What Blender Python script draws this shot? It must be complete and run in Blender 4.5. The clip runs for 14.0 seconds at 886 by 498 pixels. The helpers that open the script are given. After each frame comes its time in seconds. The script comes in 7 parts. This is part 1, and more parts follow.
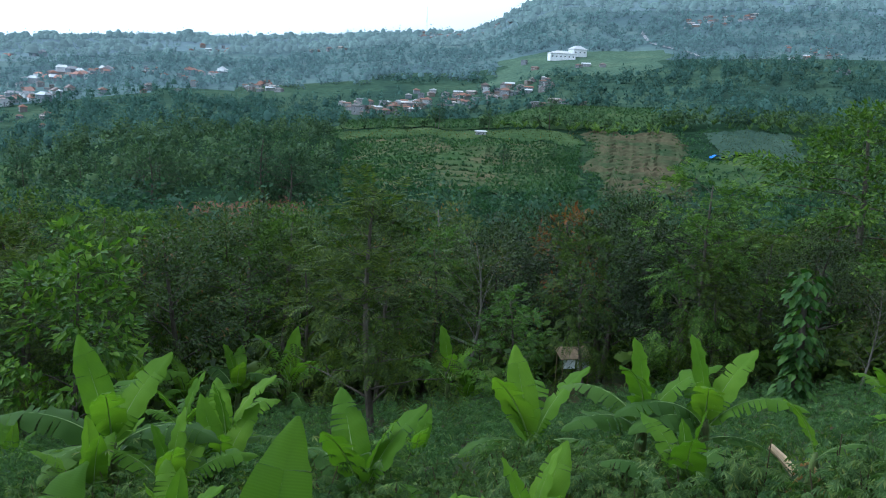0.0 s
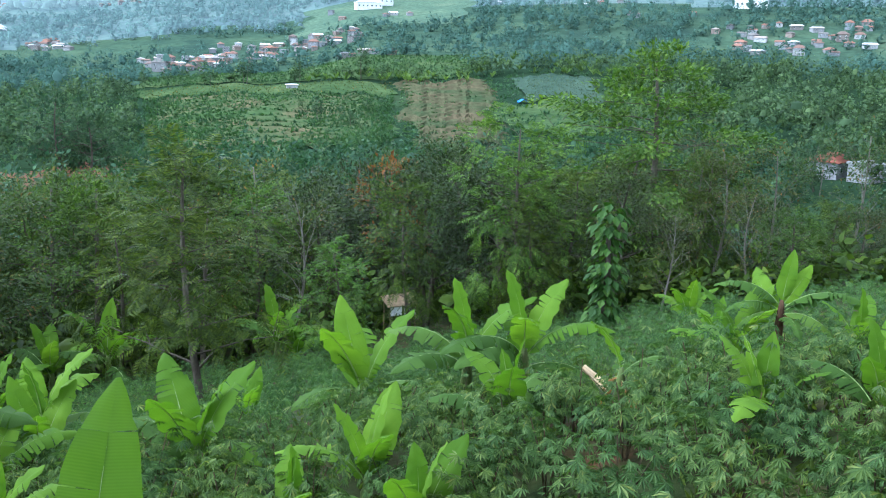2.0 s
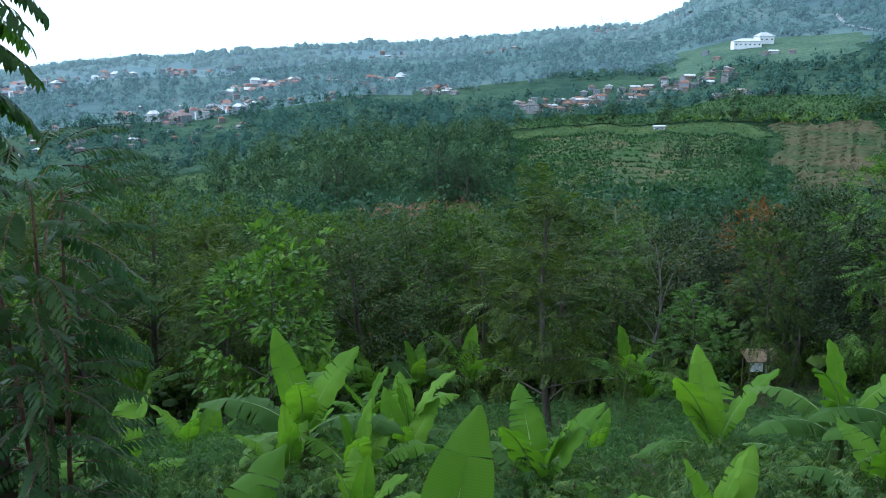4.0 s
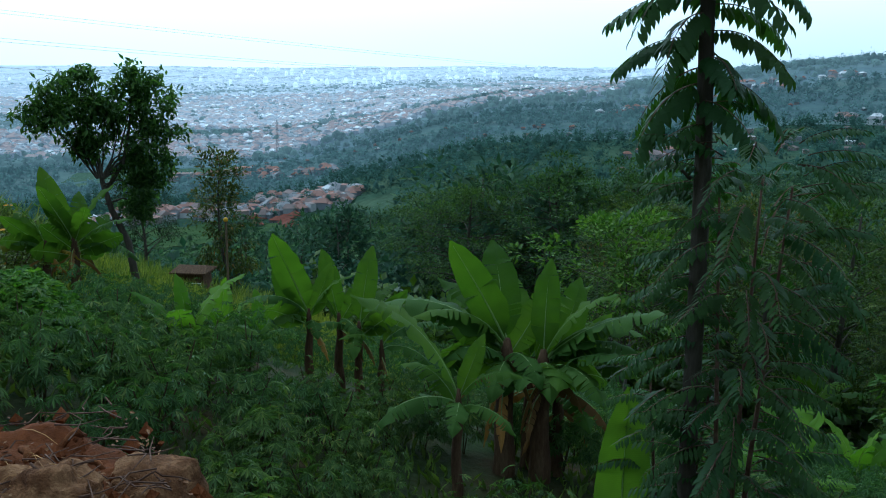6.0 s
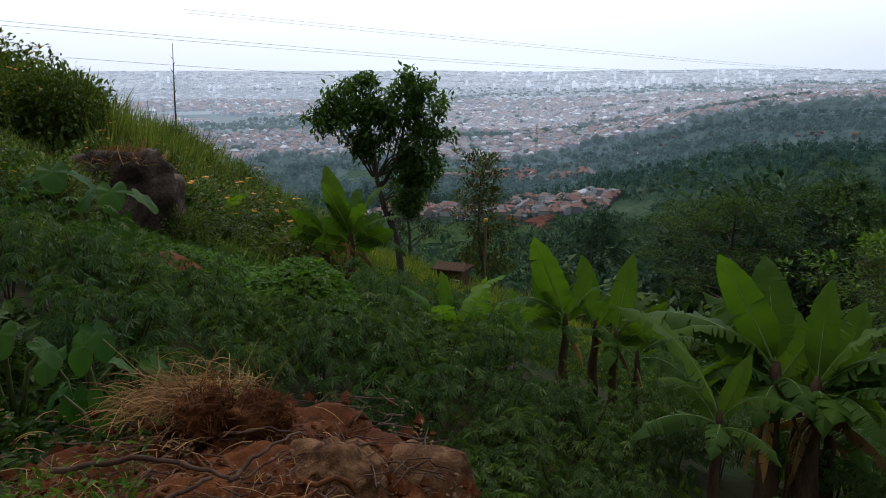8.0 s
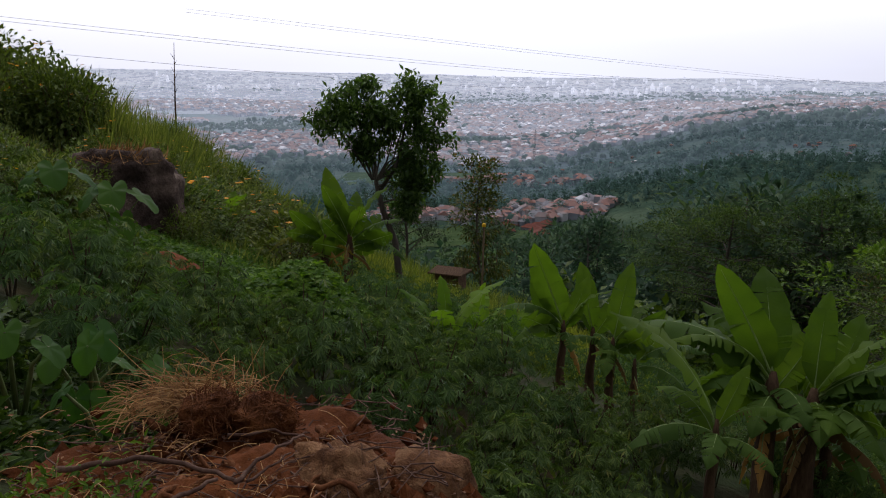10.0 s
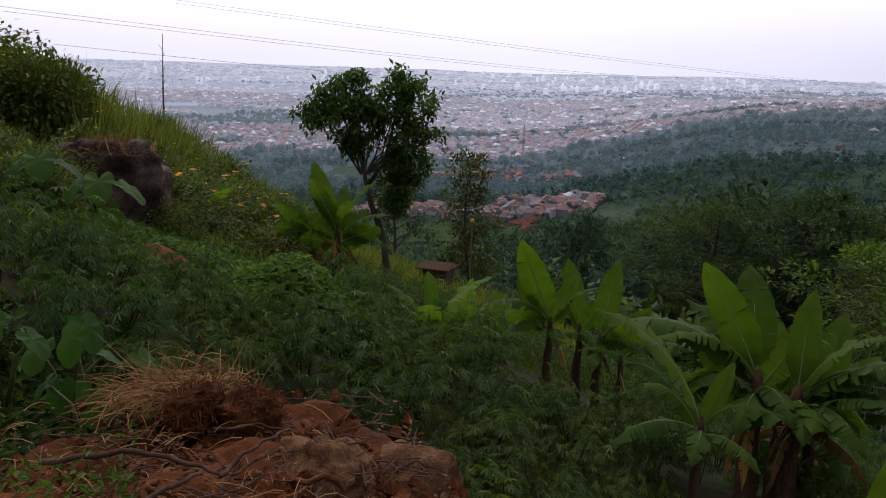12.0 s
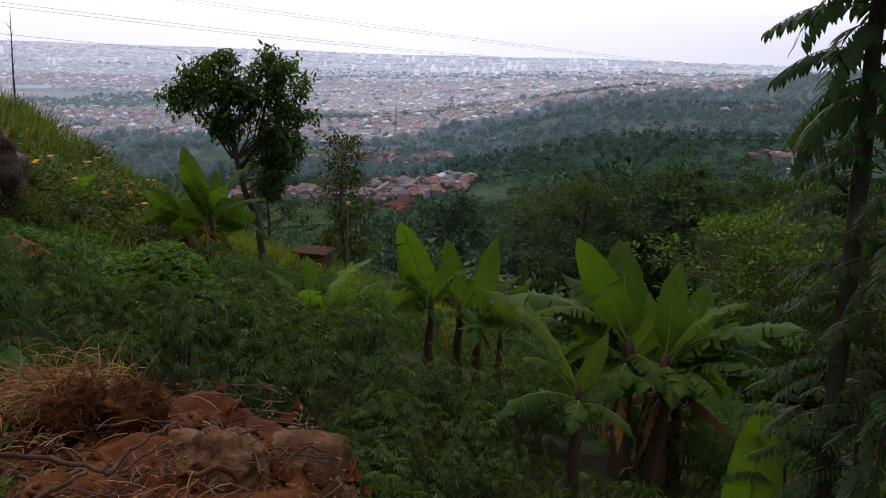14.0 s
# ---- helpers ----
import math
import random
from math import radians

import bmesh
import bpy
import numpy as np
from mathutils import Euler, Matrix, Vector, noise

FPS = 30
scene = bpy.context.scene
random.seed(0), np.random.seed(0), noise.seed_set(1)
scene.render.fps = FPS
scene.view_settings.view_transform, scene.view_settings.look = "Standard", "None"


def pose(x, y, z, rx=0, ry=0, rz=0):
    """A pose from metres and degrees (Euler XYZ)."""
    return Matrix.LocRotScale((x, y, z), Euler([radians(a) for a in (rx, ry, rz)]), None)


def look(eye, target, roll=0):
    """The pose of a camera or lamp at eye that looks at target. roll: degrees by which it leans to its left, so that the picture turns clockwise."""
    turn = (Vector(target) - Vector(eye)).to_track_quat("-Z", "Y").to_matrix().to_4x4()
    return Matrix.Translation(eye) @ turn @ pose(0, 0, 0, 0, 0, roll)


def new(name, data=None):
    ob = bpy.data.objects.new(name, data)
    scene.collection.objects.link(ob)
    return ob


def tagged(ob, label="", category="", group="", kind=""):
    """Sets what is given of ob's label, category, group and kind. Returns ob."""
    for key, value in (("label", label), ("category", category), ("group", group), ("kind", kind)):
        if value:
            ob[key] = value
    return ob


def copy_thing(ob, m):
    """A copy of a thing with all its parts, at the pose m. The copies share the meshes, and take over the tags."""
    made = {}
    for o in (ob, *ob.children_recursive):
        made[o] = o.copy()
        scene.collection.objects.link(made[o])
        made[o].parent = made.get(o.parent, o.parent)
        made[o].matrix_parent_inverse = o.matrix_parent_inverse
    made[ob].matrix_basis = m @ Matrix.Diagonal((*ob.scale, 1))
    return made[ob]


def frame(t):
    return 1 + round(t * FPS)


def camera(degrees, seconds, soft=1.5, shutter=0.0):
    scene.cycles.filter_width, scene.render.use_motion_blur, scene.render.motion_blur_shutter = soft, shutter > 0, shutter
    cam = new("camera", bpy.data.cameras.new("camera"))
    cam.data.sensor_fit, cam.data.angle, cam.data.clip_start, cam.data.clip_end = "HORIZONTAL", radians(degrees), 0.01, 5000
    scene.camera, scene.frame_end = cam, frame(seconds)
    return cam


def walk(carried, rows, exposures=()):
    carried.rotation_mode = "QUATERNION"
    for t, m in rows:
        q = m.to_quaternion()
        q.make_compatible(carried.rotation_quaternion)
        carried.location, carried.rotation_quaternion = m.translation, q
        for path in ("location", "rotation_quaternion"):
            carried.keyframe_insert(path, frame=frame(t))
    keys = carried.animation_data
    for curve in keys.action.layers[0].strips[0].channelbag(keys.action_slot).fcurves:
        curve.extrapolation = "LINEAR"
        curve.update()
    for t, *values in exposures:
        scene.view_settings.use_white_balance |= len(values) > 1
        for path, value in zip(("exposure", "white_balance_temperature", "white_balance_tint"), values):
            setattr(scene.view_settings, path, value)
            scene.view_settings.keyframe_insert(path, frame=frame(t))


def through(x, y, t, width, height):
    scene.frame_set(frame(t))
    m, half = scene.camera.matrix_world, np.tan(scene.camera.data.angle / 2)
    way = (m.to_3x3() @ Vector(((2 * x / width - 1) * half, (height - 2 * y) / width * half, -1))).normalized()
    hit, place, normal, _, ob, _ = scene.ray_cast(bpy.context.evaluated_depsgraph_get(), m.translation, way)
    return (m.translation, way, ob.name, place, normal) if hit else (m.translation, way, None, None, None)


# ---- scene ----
cam = camera(54.56, 14.0, soft=1.05)
PATH = [
    (0, pose(0.135, 0.258, 1.556, 78.53, -2.79, 0.41)),
    (0.5, pose(0.153, 0.251, 1.562, 77.87, -2.54, -5.65)),
    (1, pose(0.151, 0.198, 1.556, 77.07, -2.52, -10.67)),
    (1.5, pose(0.157, 0.153, 1.546, 76.34, -2.03, -12.48)),
    (2, pose(0.161, 0.134, 1.543, 75.82, -1.39, -12.01)),
    (2.2, pose(0.162, 0.138, 1.546, 75.82, -1.14, -10.92)),
    (4.3, pose(0.114, 0.175, 1.555, 78.66, -0.13, 17.02)),
    (4.5, pose(0.101, 0.179, 1.556, 78.69, -0.20, 20.78)),
    (5, pose(0.067, 0.171, 1.560, 78.52, -0.42, 31.74)),
    (5.5, pose(0.039, 0.148, 1.561, 78.23, -0.77, 44.28)),
    (6, pose(0.010, 0.140, 1.555, 77.84, -0.68, 56.80)),
    (6.5, pose(0.002, 0.109, 1.564, 77.65, -0.26, 65.62)),
    (7, pose(-0.007, 0.092, 1.569, 77.66, -0.05, 70.33)),
    (7.5, pose(-0.017, 0.080, 1.569, 77.81, -0.01, 72.84)),
    (7.7, pose(-0.014, 0.066, 1.574, 77.89, 0.01, 73.49)),
    (9.8, pose(-0.002, 0.006, 1.595, 78.20, -1.18, 73.97)),
    (10, pose(-0.004, 0.002, 1.595, 78.20, -1.33, 73.78)),
    (10.5, pose(-0.006, -0.001, 1.597, 78.05, -1.63, 73.55)),
    (11, pose(-0.000, -0.000, 1.600, 77.99, -1.77, 73.35)),
    (11.5, pose(-0.004, 0.006, 1.598, 77.92, -1.90, 73.25)),
    (12, pose(-0.004, 0.003, 1.597, 77.89, -2.08, 73.12)),
    (12.5, pose(-0.003, -0.003, 1.600, 77.85, -2.24, 71.89)),
    (13, pose(-0.009, -0.007, 1.597, 77.66, -2.36, 69.65)),
    (13.5, pose(-0.018, -0.023, 1.594, 77.46, -2.35, 67.66)),
    (14, pose(0.002, -0.049, 1.604, 77.00, -2.24, 64.66)),
]
walk(cam, PATH, exposures=[
    (0.0, 0.05, 5180, 1), (0.5, 0.5, 5150, 1), (1.0, 0.85, 5200, 3), (1.5, 1.08, 5250, 4), (2.2, 1.15, 5250, 4), (4.3, 0.05, 5000, -2), (5.0, -0.36, 4830, -7),
    (6.0, -0.64, 4860, -9), (7.0, -0.88, 5150, -6), (7.7, -1.0, 5850, 6), (9.8, -1.05, 6350, 19), (11.5, -1.05, 6350, 24), (12.5, -1.18, 6300, 26), (13.2, -1.1, 6350, 24), (14.0, -1.0, 6350, 22)])

# ---- light: a bright overcast sky with a veiled sun ----
SUN_EL, SUN_AZ = 48.0, 85.0
world = bpy.data.worlds.new("overcast_sky")
scene.world = world
world.use_nodes = True
wn, wl = world.node_tree.nodes, world.node_tree.links
wn.clear()
w_out = wn.new("ShaderNodeOutputWorld")
w_bg = wn.new("ShaderNodeBackground")
w_sky = wn.new("ShaderNodeTexSky")
w_sky.sky_type = "NISHITA"
w_sky.sun_disc = False
w_sky.sun_elevation = radians(SUN_EL)
w_sky.sun_rotation = radians(-SUN_AZ)
w_sky.altitude = 800
w_sky.dust_density = 3.0
w_tc = wn.new("ShaderNodeTexCoord")
w_map = wn.new("ShaderNodeMapping")
w_map.inputs["Scale"].default_value = (1, 1, 4.5)
w_noise = wn.new("ShaderNodeTexNoise")
w_noise.inputs["Scale"].default_value = 1.7
w_noise.inputs["Detail"].default_value = 5
w_ramp = wn.new("ShaderNodeMapRange")
w_ramp.inputs["From Min"].default_value = 0.36
w_ramp.inputs["From Max"].default_value = 0.62
w_ramp.inputs["To Min"].default_value = 0.82
w_ramp.inputs["To Max"].default_value = 0.97
w_mix = wn.new("ShaderNodeMix")
w_mix.data_type = "RGBA"
w_mix.inputs["B"].default_value = (11.0, 11.3, 11.8, 1)
w_bg.inputs["Strength"].default_value = 0.1
wl.new(w_tc.outputs["Generated"], w_map.inputs["Vector"])
wl.new(w_map.outputs["Vector"], w_noise.inputs["Vector"])
wl.new(w_noise.outputs["Fac"], w_ramp.inputs["Value"])
wl.new(w_ramp.outputs["Result"], w_mix.inputs["Factor"])
wl.new(w_sky.outputs["Color"], w_mix.inputs["A"])
# the cloud is brightest round the veiled sun
w_dot = wn.new("ShaderNodeVectorMath")
w_dot.operation = "DOT_PRODUCT"
w_dot.inputs[1].default_value = (-math.sin(radians(SUN_AZ)) * math.cos(radians(24)), math.cos(radians(SUN_AZ)) * math.cos(radians(24)), math.sin(radians(24)))
w_glow = wn.new("ShaderNodeMapRange")
w_glow.inputs["From Min"].default_value = -0.3
w_glow.inputs["From Max"].default_value = 1.0
w_glow.inputs["To Min"].default_value = 0.72
w_glow.inputs["To Max"].default_value = 2.6
w_mul = wn.new("ShaderNodeVectorMath")
w_mul.operation = "SCALE"
wl.new(w_tc.outputs["Generated"], w_dot.inputs[0])
wl.new(w_dot.outputs["Value"], w_glow.inputs["Value"])
wl.new(w_mix.outputs["Result"], w_mul.inputs[0])
wl.new(w_glow.outputs["Result"], w_mul.inputs["Scale"])
# the sky is dimmer and cooler towards the horizon
w_sep = wn.new("ShaderNodeSeparateXYZ")
w_hor = wn.new("ShaderNodeMapRange")
w_hor.interpolation_type = "SMOOTHSTEP"
w_hor.inputs["From Min"].default_value = 0.0
w_hor.inputs["From Max"].default_value = 0.13
w_low = wn.new("ShaderNodeMix")
w_low.data_type, w_low.blend_type = "RGBA", "MULTIPLY"
w_low.inputs["Factor"].default_value = 1.0
w_tint = wn.new("ShaderNodeMix")
w_tint.data_type = "RGBA"
w_tint.inputs["A"].default_value = (0.72, 0.75, 0.8, 1)
w_tint.inputs["B"].default_value = (1, 1, 1, 1)
wl.new(w_tc.outputs["Generated"], w_sep.inputs["Vector"])
wl.new(w_sep.outputs["Z"], w_hor.inputs["Value"])
wl.new(w_hor.outputs["Result"], w_tint.inputs["Factor"])
wl.new(w_mul.outputs["Vector"], w_low.inputs["A"])
wl.new(w_tint.outputs["Result"], w_low.inputs["B"])
wl.new(w_low.outputs["Result"], w_bg.inputs["Color"])
wl.new(w_bg.outputs["Background"], w_out.inputs["Surface"])

sun_data = bpy.data.lights.new("sun", "SUN")
sun_data.energy = 1.3
sun_data.angle = radians(14)
sun_data.color = (1.0, 0.95, 0.87)
sun = new("sun", sun_data)
sa, se = radians(SUN_AZ), radians(SUN_EL)
sun.matrix_world = look((-math.sin(sa) * math.cos(se) * 50, math.cos(sa) * math.cos(se) * 50, math.sin(se) * 50), (0, 0, 0))
# ---- materials ----
def base_mat(name, rough=0.6, spec=0.4):
    m = bpy.data.materials.new(name)
    m.use_nodes = True
    nt = m.node_tree
    b = nt.nodes["Principled BSDF"]
    b.inputs["Roughness"].default_value = rough
    b.inputs["Specular IOR Level"].default_value = spec
    return m, nt, b


def ramp(nt, fac, stops):
    n = nt.nodes.new("ShaderNodeValToRGB")
    els = n.color_ramp.elements
    while len(els) < len(stops):
        els.new(0.5)
    for e, (p, c) in zip(els, stops):
        e.position, e.color = p, (*c, 1)
    nt.links.new(fac, n.inputs["Fac"])
    return n.outputs["Color"]


def noise_of(nt, scale, detail=4, rough=0.55, stretch=None):
    tc = nt.nodes.new("ShaderNodeTexCoord")
    n = nt.nodes.new("ShaderNodeTexNoise")
    n.inputs["Scale"].default_value = scale
    n.inputs["Detail"].default_value = detail
    n.inputs["Roughness"].default_value = rough
    if stretch:
        mp = nt.nodes.new("ShaderNodeMapping")
        mp.inputs["Scale"].default_value = stretch
        nt.links.new(tc.outputs["Object"], mp.inputs["Vector"])
        nt.links.new(mp.outputs["Vector"], n.inputs["Vector"])
    else:
        nt.links.new(tc.outputs["Object"], n.inputs["Vector"])
    return n.outputs["Fac"]


def mixed(nt, fac, a, b, mode="MIX"):
    n = nt.nodes.new("ShaderNodeMix")
    n.data_type, n.blend_type = "RGBA", mode
    if isinstance(fac, (int, float)):
        n.inputs["Factor"].default_value = fac
    else:
        nt.links.new(fac, n.inputs["Factor"])
    for key, v in (("A", a), ("B", b)):
        if isinstance(v, tuple):
            n.inputs[key].default_value = (*v, 1)
        else:
            nt.links.new(v, n.inputs[key])
    return n.outputs["Result"]


def bump_by(nt, b, fac, strength, dist=0.02):
    n = nt.nodes.new("ShaderNodeBump")
    n.inputs["Strength"].default_value = strength
    n.inputs["Distance"].default_value = dist
    nt.links.new(fac, n.inputs["Height"])
    nt.links.new(n.outputs["Normal"], b.inputs["Normal"])


def haze_glow(b, haze):
    """Haze over distant things, imitated by a faint bluish emission."""
    if haze:
        b.inputs["Emission Color"].default_value = (*haze, 1)
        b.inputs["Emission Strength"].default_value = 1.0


def leaf_mat(name, dark, mid, light, rough=0.5, through=0.3, patch=0.35, spec=0.14, odd=None, glow=(1.35, 1.5, 0.55), vary=1.0, haze=None):
    """Foliage: a colour of its own for each leaf, patches of tone, and light shining through."""
    m, nt, b = base_mat(name, rough, spec)
    geo = nt.nodes.new("ShaderNodeNewGeometry")
    info = nt.nodes.new("ShaderNodeObjectInfo")
    stops = [(0.0, dark), (0.55, mid), (0.93, light)]
    if odd:
        stops.append((0.985, odd))
    c = ramp(nt, geo.outputs["Random Per Island"], stops)
    tone = ramp(nt, noise_of(nt, patch, 3), [(0.3, tuple(1 - vary * d for d in (0.38, 0.34, 0.38))), (0.7, tuple(1 + vary * d for d in (0.3, 0.22, 0.1)))])
    c = mixed(nt, 1.0, c, tone, "MULTIPLY")
    own = ramp(nt, info.outputs["Random"], [(0.0, (0.75, 0.86, 0.84)), (1.0, (1.25, 1.12, 0.9))])
    c = mixed(nt, 1.0, c, own, "MULTIPLY")
    nt.links.new(c, b.inputs["Base Color"])
    haze_glow(b, haze)
    t = nt.nodes.new("ShaderNodeBsdfTranslucent")
    lit = mixed(nt, 1.0, c, glow, "MULTIPLY")
    nt.links.new(lit, t.inputs["Color"])
    mx = nt.nodes.new("ShaderNodeMixShader")
    mx.inputs["Fac"].default_value = through
    out = nt.nodes["Material Output"]
    nt.links.new(b.outputs["BSDF"], mx.inputs[1])
    nt.links.new(t.outputs["BSDF"], mx.inputs[2])
    nt.links.new(mx.outputs["Shader"], out.inputs["Surface"])
    return m


def rough_mat(name, stops, scale, rough=0.9, spec=0.1, bump=0.4, dist=0.02, fine=None, stretch=None, haze=None):
    """Mottled matter: soil, bark, stone, plaster."""
    m, nt, b = base_mat(name, rough, spec)
    big = noise_of(nt, scale, 6, 0.6, stretch)
    small = noise_of(nt, fine or scale * 9, 5, 0.65, stretch)
    c = ramp(nt, big, stops)
    grain = ramp(nt, small, [(0.25, (0.6, 0.6, 0.6)), (0.75, (1.3, 1.3, 1.3))])
    c = mixed(nt, 1.0, c, grain, "MULTIPLY")
    nt.links.new(c, b.inputs["Base Color"])
    bump_by(nt, b, small, bump, dist)
    haze_glow(b, haze)
    return m


def island_mat(name, stops, rough=0.75, spec=0.3, constant=True, grain=6.0, haze=None):
    """One colour for each loose piece of a mesh."""
    m, nt, b = base_mat(name, rough, spec)
    geo = nt.nodes.new("ShaderNodeNewGeometry")
    c = ramp(nt, geo.outputs["Random Per Island"], stops)
    if constant:
        nt.nodes[-1].color_ramp.interpolation = "CONSTANT"
    g = ramp(nt, noise_of(nt, grain, 4), [(0.3, (0.75, 0.75, 0.75)), (0.7, (1.15, 1.15, 1.15))])
    c = mixed(nt, 1.0, c, g, "MULTIPLY")
    nt.links.new(c, b.inputs["Base Color"])
    haze_glow(b, haze)
    return m


def object_mat(name, stops, rough=0.8, spec=0.25, grain=3.0, bump=0.0, stretch=None):
    """One colour for each object, with stains and grain."""
    m, nt, b = base_mat(name, rough, spec)
    info = nt.nodes.new("ShaderNodeObjectInfo")
    c = ramp(nt, info.outputs["Random"], stops)
    n1 = noise_of(nt, grain, 6, 0.65, stretch)
    g = ramp(nt, n1, [(0.3, (0.68, 0.66, 0.64)), (0.7, (1.15, 1.15, 1.15))])
    c = mixed(nt, 1.0, c, g, "MULTIPLY")
    nt.links.new(c, b.inputs["Base Color"])
    if bump:
        bump_by(nt, b, n1, bump, 0.03)
    return m


# emission levels that imitate haze, stronger with distance; nothing here really glows
HAZE_0, HAZE_1, HAZE_2, HAZE_3, HAZE_4 = (0.058, 0.073, 0.096), (0.115, 0.145, 0.19), (0.24, 0.285, 0.36), (0.45, 0.51, 0.615), (0.66, 0.725, 0.83)
M_SOIL = rough_mat("red_soil", [(0.3, (0.06, 0.0185, 0.006)), (0.55, (0.135, 0.043, 0.0128)), (0.75, (0.225, 0.083, 0.025))], 1.6, bump=0.9, dist=0.03)
M_ROOTBALL = rough_mat("matted_roots", [(0.3, (0.06, 0.02, 0.0065)), (0.55, (0.15, 0.052, 0.0155)), (0.75, (0.24, 0.09, 0.026))], 12.0, bump=1.0, dist=0.03)
M_WEEDS = rough_mat("weedy_soil", [(0.32, (0.06, 0.03, 0.014)), (0.42, (0.036, 0.034, 0.012)), (0.56, (0.022, 0.034, 0.009)), (0.75, (0.034, 0.05, 0.013))], 0.9, bump=0.8, dist=0.04)
M_COUNTRY = rough_mat("green_country", [(0.3, (0.014, 0.028, 0.016)), (0.5, (0.02, 0.038, 0.02)), (0.66, (0.03, 0.05, 0.024)), (0.8, (0.045, 0.055, 0.03))], 0.02, spec=0.0, bump=0.6, dist=0.8, fine=0.25)
# farthest ground: haze painted in as pale base colour and strong emission
M_FAR_PLAIN = rough_mat("hazed_far_plain", [(0.4, (0.2, 0.23, 0.24)), (0.5, (0.25, 0.27, 0.28)), (0.6, (0.31, 0.32, 0.32))], 0.006, spec=0.0, bump=0.0, fine=0.05, haze=HAZE_4)
M_BARK = rough_mat("grey_bark", [(0.35, (0.042, 0.034, 0.026)), (0.6, (0.09, 0.078, 0.062)), (0.75, (0.15, 0.138, 0.115))], 3.0, bump=0.9, dist=0.015, stretch=(1, 1, 0.25))
M_PALE_BARK = rough_mat("pale_bark", [(0.35, (0.09, 0.08, 0.065)), (0.6, (0.15, 0.14, 0.12)), (0.75, (0.21, 0.2, 0.175))], 2.0, bump=0.5, dist=0.01, stretch=(1, 1, 0.3))
M_BROWN_STEM = rough_mat("brown_sheath", [(0.35, (0.045, 0.025, 0.015)), (0.55, (0.1, 0.06, 0.035)), (0.75, (0.17, 0.12, 0.07))], 4.0, bump=0.8, dist=0.01, stretch=(2, 2, 0.4))
M_GREEN_STEM = rough_mat("banana_stem", [(0.35, (0.06, 0.07, 0.025)), (0.55, (0.1, 0.14, 0.04)), (0.75, (0.16, 0.14, 0.06))], 4.0, rough=0.5, bump=0.3, dist=0.005, stretch=(2, 2, 0.4))
M_ROCK = rough_mat("brown_rock", [(0.32, (0.08, 0.034, 0.014)), (0.45, (0.155, 0.073, 0.032)), (0.56, (0.26, 0.138, 0.066)), (0.7, (0.19, 0.092, 0.04))], 7.0, bump=1.0, dist=0.025)
M_BOULDER = rough_mat("dark_boulder", [(0.34, (0.028, 0.019, 0.015)), (0.48, (0.07, 0.048, 0.038)), (0.56, (0.125, 0.09, 0.07)), (0.66, (0.2, 0.15, 0.115))], 2.2, bump=1.0, dist=0.06)
M_STRAW = island_mat("dry_straw", [(0.0, (0.15, 0.065, 0.02)), (0.4, (0.28, 0.14, 0.042)), (0.8, (0.42, 0.235, 0.085))], 0.7, constant=False)
M_TWIG = rough_mat("twig_bark", [(0.35, (0.06, 0.032, 0.022)), (0.6, (0.13, 0.078, 0.055)), (0.75, (0.22, 0.145, 0.105))], 8.0, bump=0.6, dist=0.005)

M_LEAF = leaf_mat("broad_leaves", (0.0240, 0.0465, 0.0110), (0.0450, 0.0825, 0.0160), (0.0850, 0.1390, 0.0235))
M_LEAF_TALL = leaf_mat("tall_tree_leaves", (0.0270, 0.0640, 0.0128), (0.0460, 0.0970, 0.0183), (0.0780, 0.1400, 0.0255), through=0.3)
M_LEAF_BRIGHT = leaf_mat("bright_leaves", (0.034, 0.078, 0.0135), (0.066, 0.136, 0.021), (0.112, 0.196, 0.032), through=0.35)
M_LEAF_DARK = leaf_mat("dark_leaves", (0.0110, 0.0221, 0.0070), (0.0203, 0.0372, 0.0100), (0.0383, 0.0627, 0.0155), rough=0.45, spec=0.2)
M_LEAF_OLIVE = leaf_mat("olive_leaves", (0.0300, 0.0460, 0.0140), (0.0520, 0.0765, 0.0215), (0.0830, 0.1140, 0.0330), odd=(0.16, 0.08, 0.03))
M_LEAF_DRY = leaf_mat("thin_dry_leaves", (0.0365, 0.0470, 0.0215), (0.0520, 0.0720, 0.0300), (0.0800, 0.0980, 0.0430), odd=(0.18, 0.085, 0.035))
M_LEAF_FEATHER = leaf_mat("feathery_leaves", (0.0220, 0.0410, 0.0092), (0.0400, 0.0680, 0.0126), (0.0740, 0.1090, 0.0186))
M_LEAF_FERN = leaf_mat("pinnate_leaves", (0.018, 0.045, 0.014), (0.031, 0.07, 0.019), (0.054, 0.108, 0.026), rough=0.55, through=0.35, spec=0.2)
M_LEAF_RUST = leaf_mat("rusty_leaves", (0.1, 0.04, 0.018), (0.17, 0.065, 0.025), (0.12, 0.1, 0.03))
M_CASSAVA_NEAR = leaf_mat("cassava_leaves_near", (0.037, 0.072, 0.023), (0.061, 0.108, 0.035), (0.102, 0.158, 0.056), rough=0.55, through=0.3, patch=0.5, spec=0.15, odd=(0.14, 0.17, 0.055))
M_CASSAVA = leaf_mat("cassava_leaves", (0.036, 0.073, 0.026), (0.056, 0.106, 0.038), (0.092, 0.152, 0.056), rough=0.55, through=0.3, patch=0.5, spec=0.15, odd=(0.13, 0.16, 0.05))
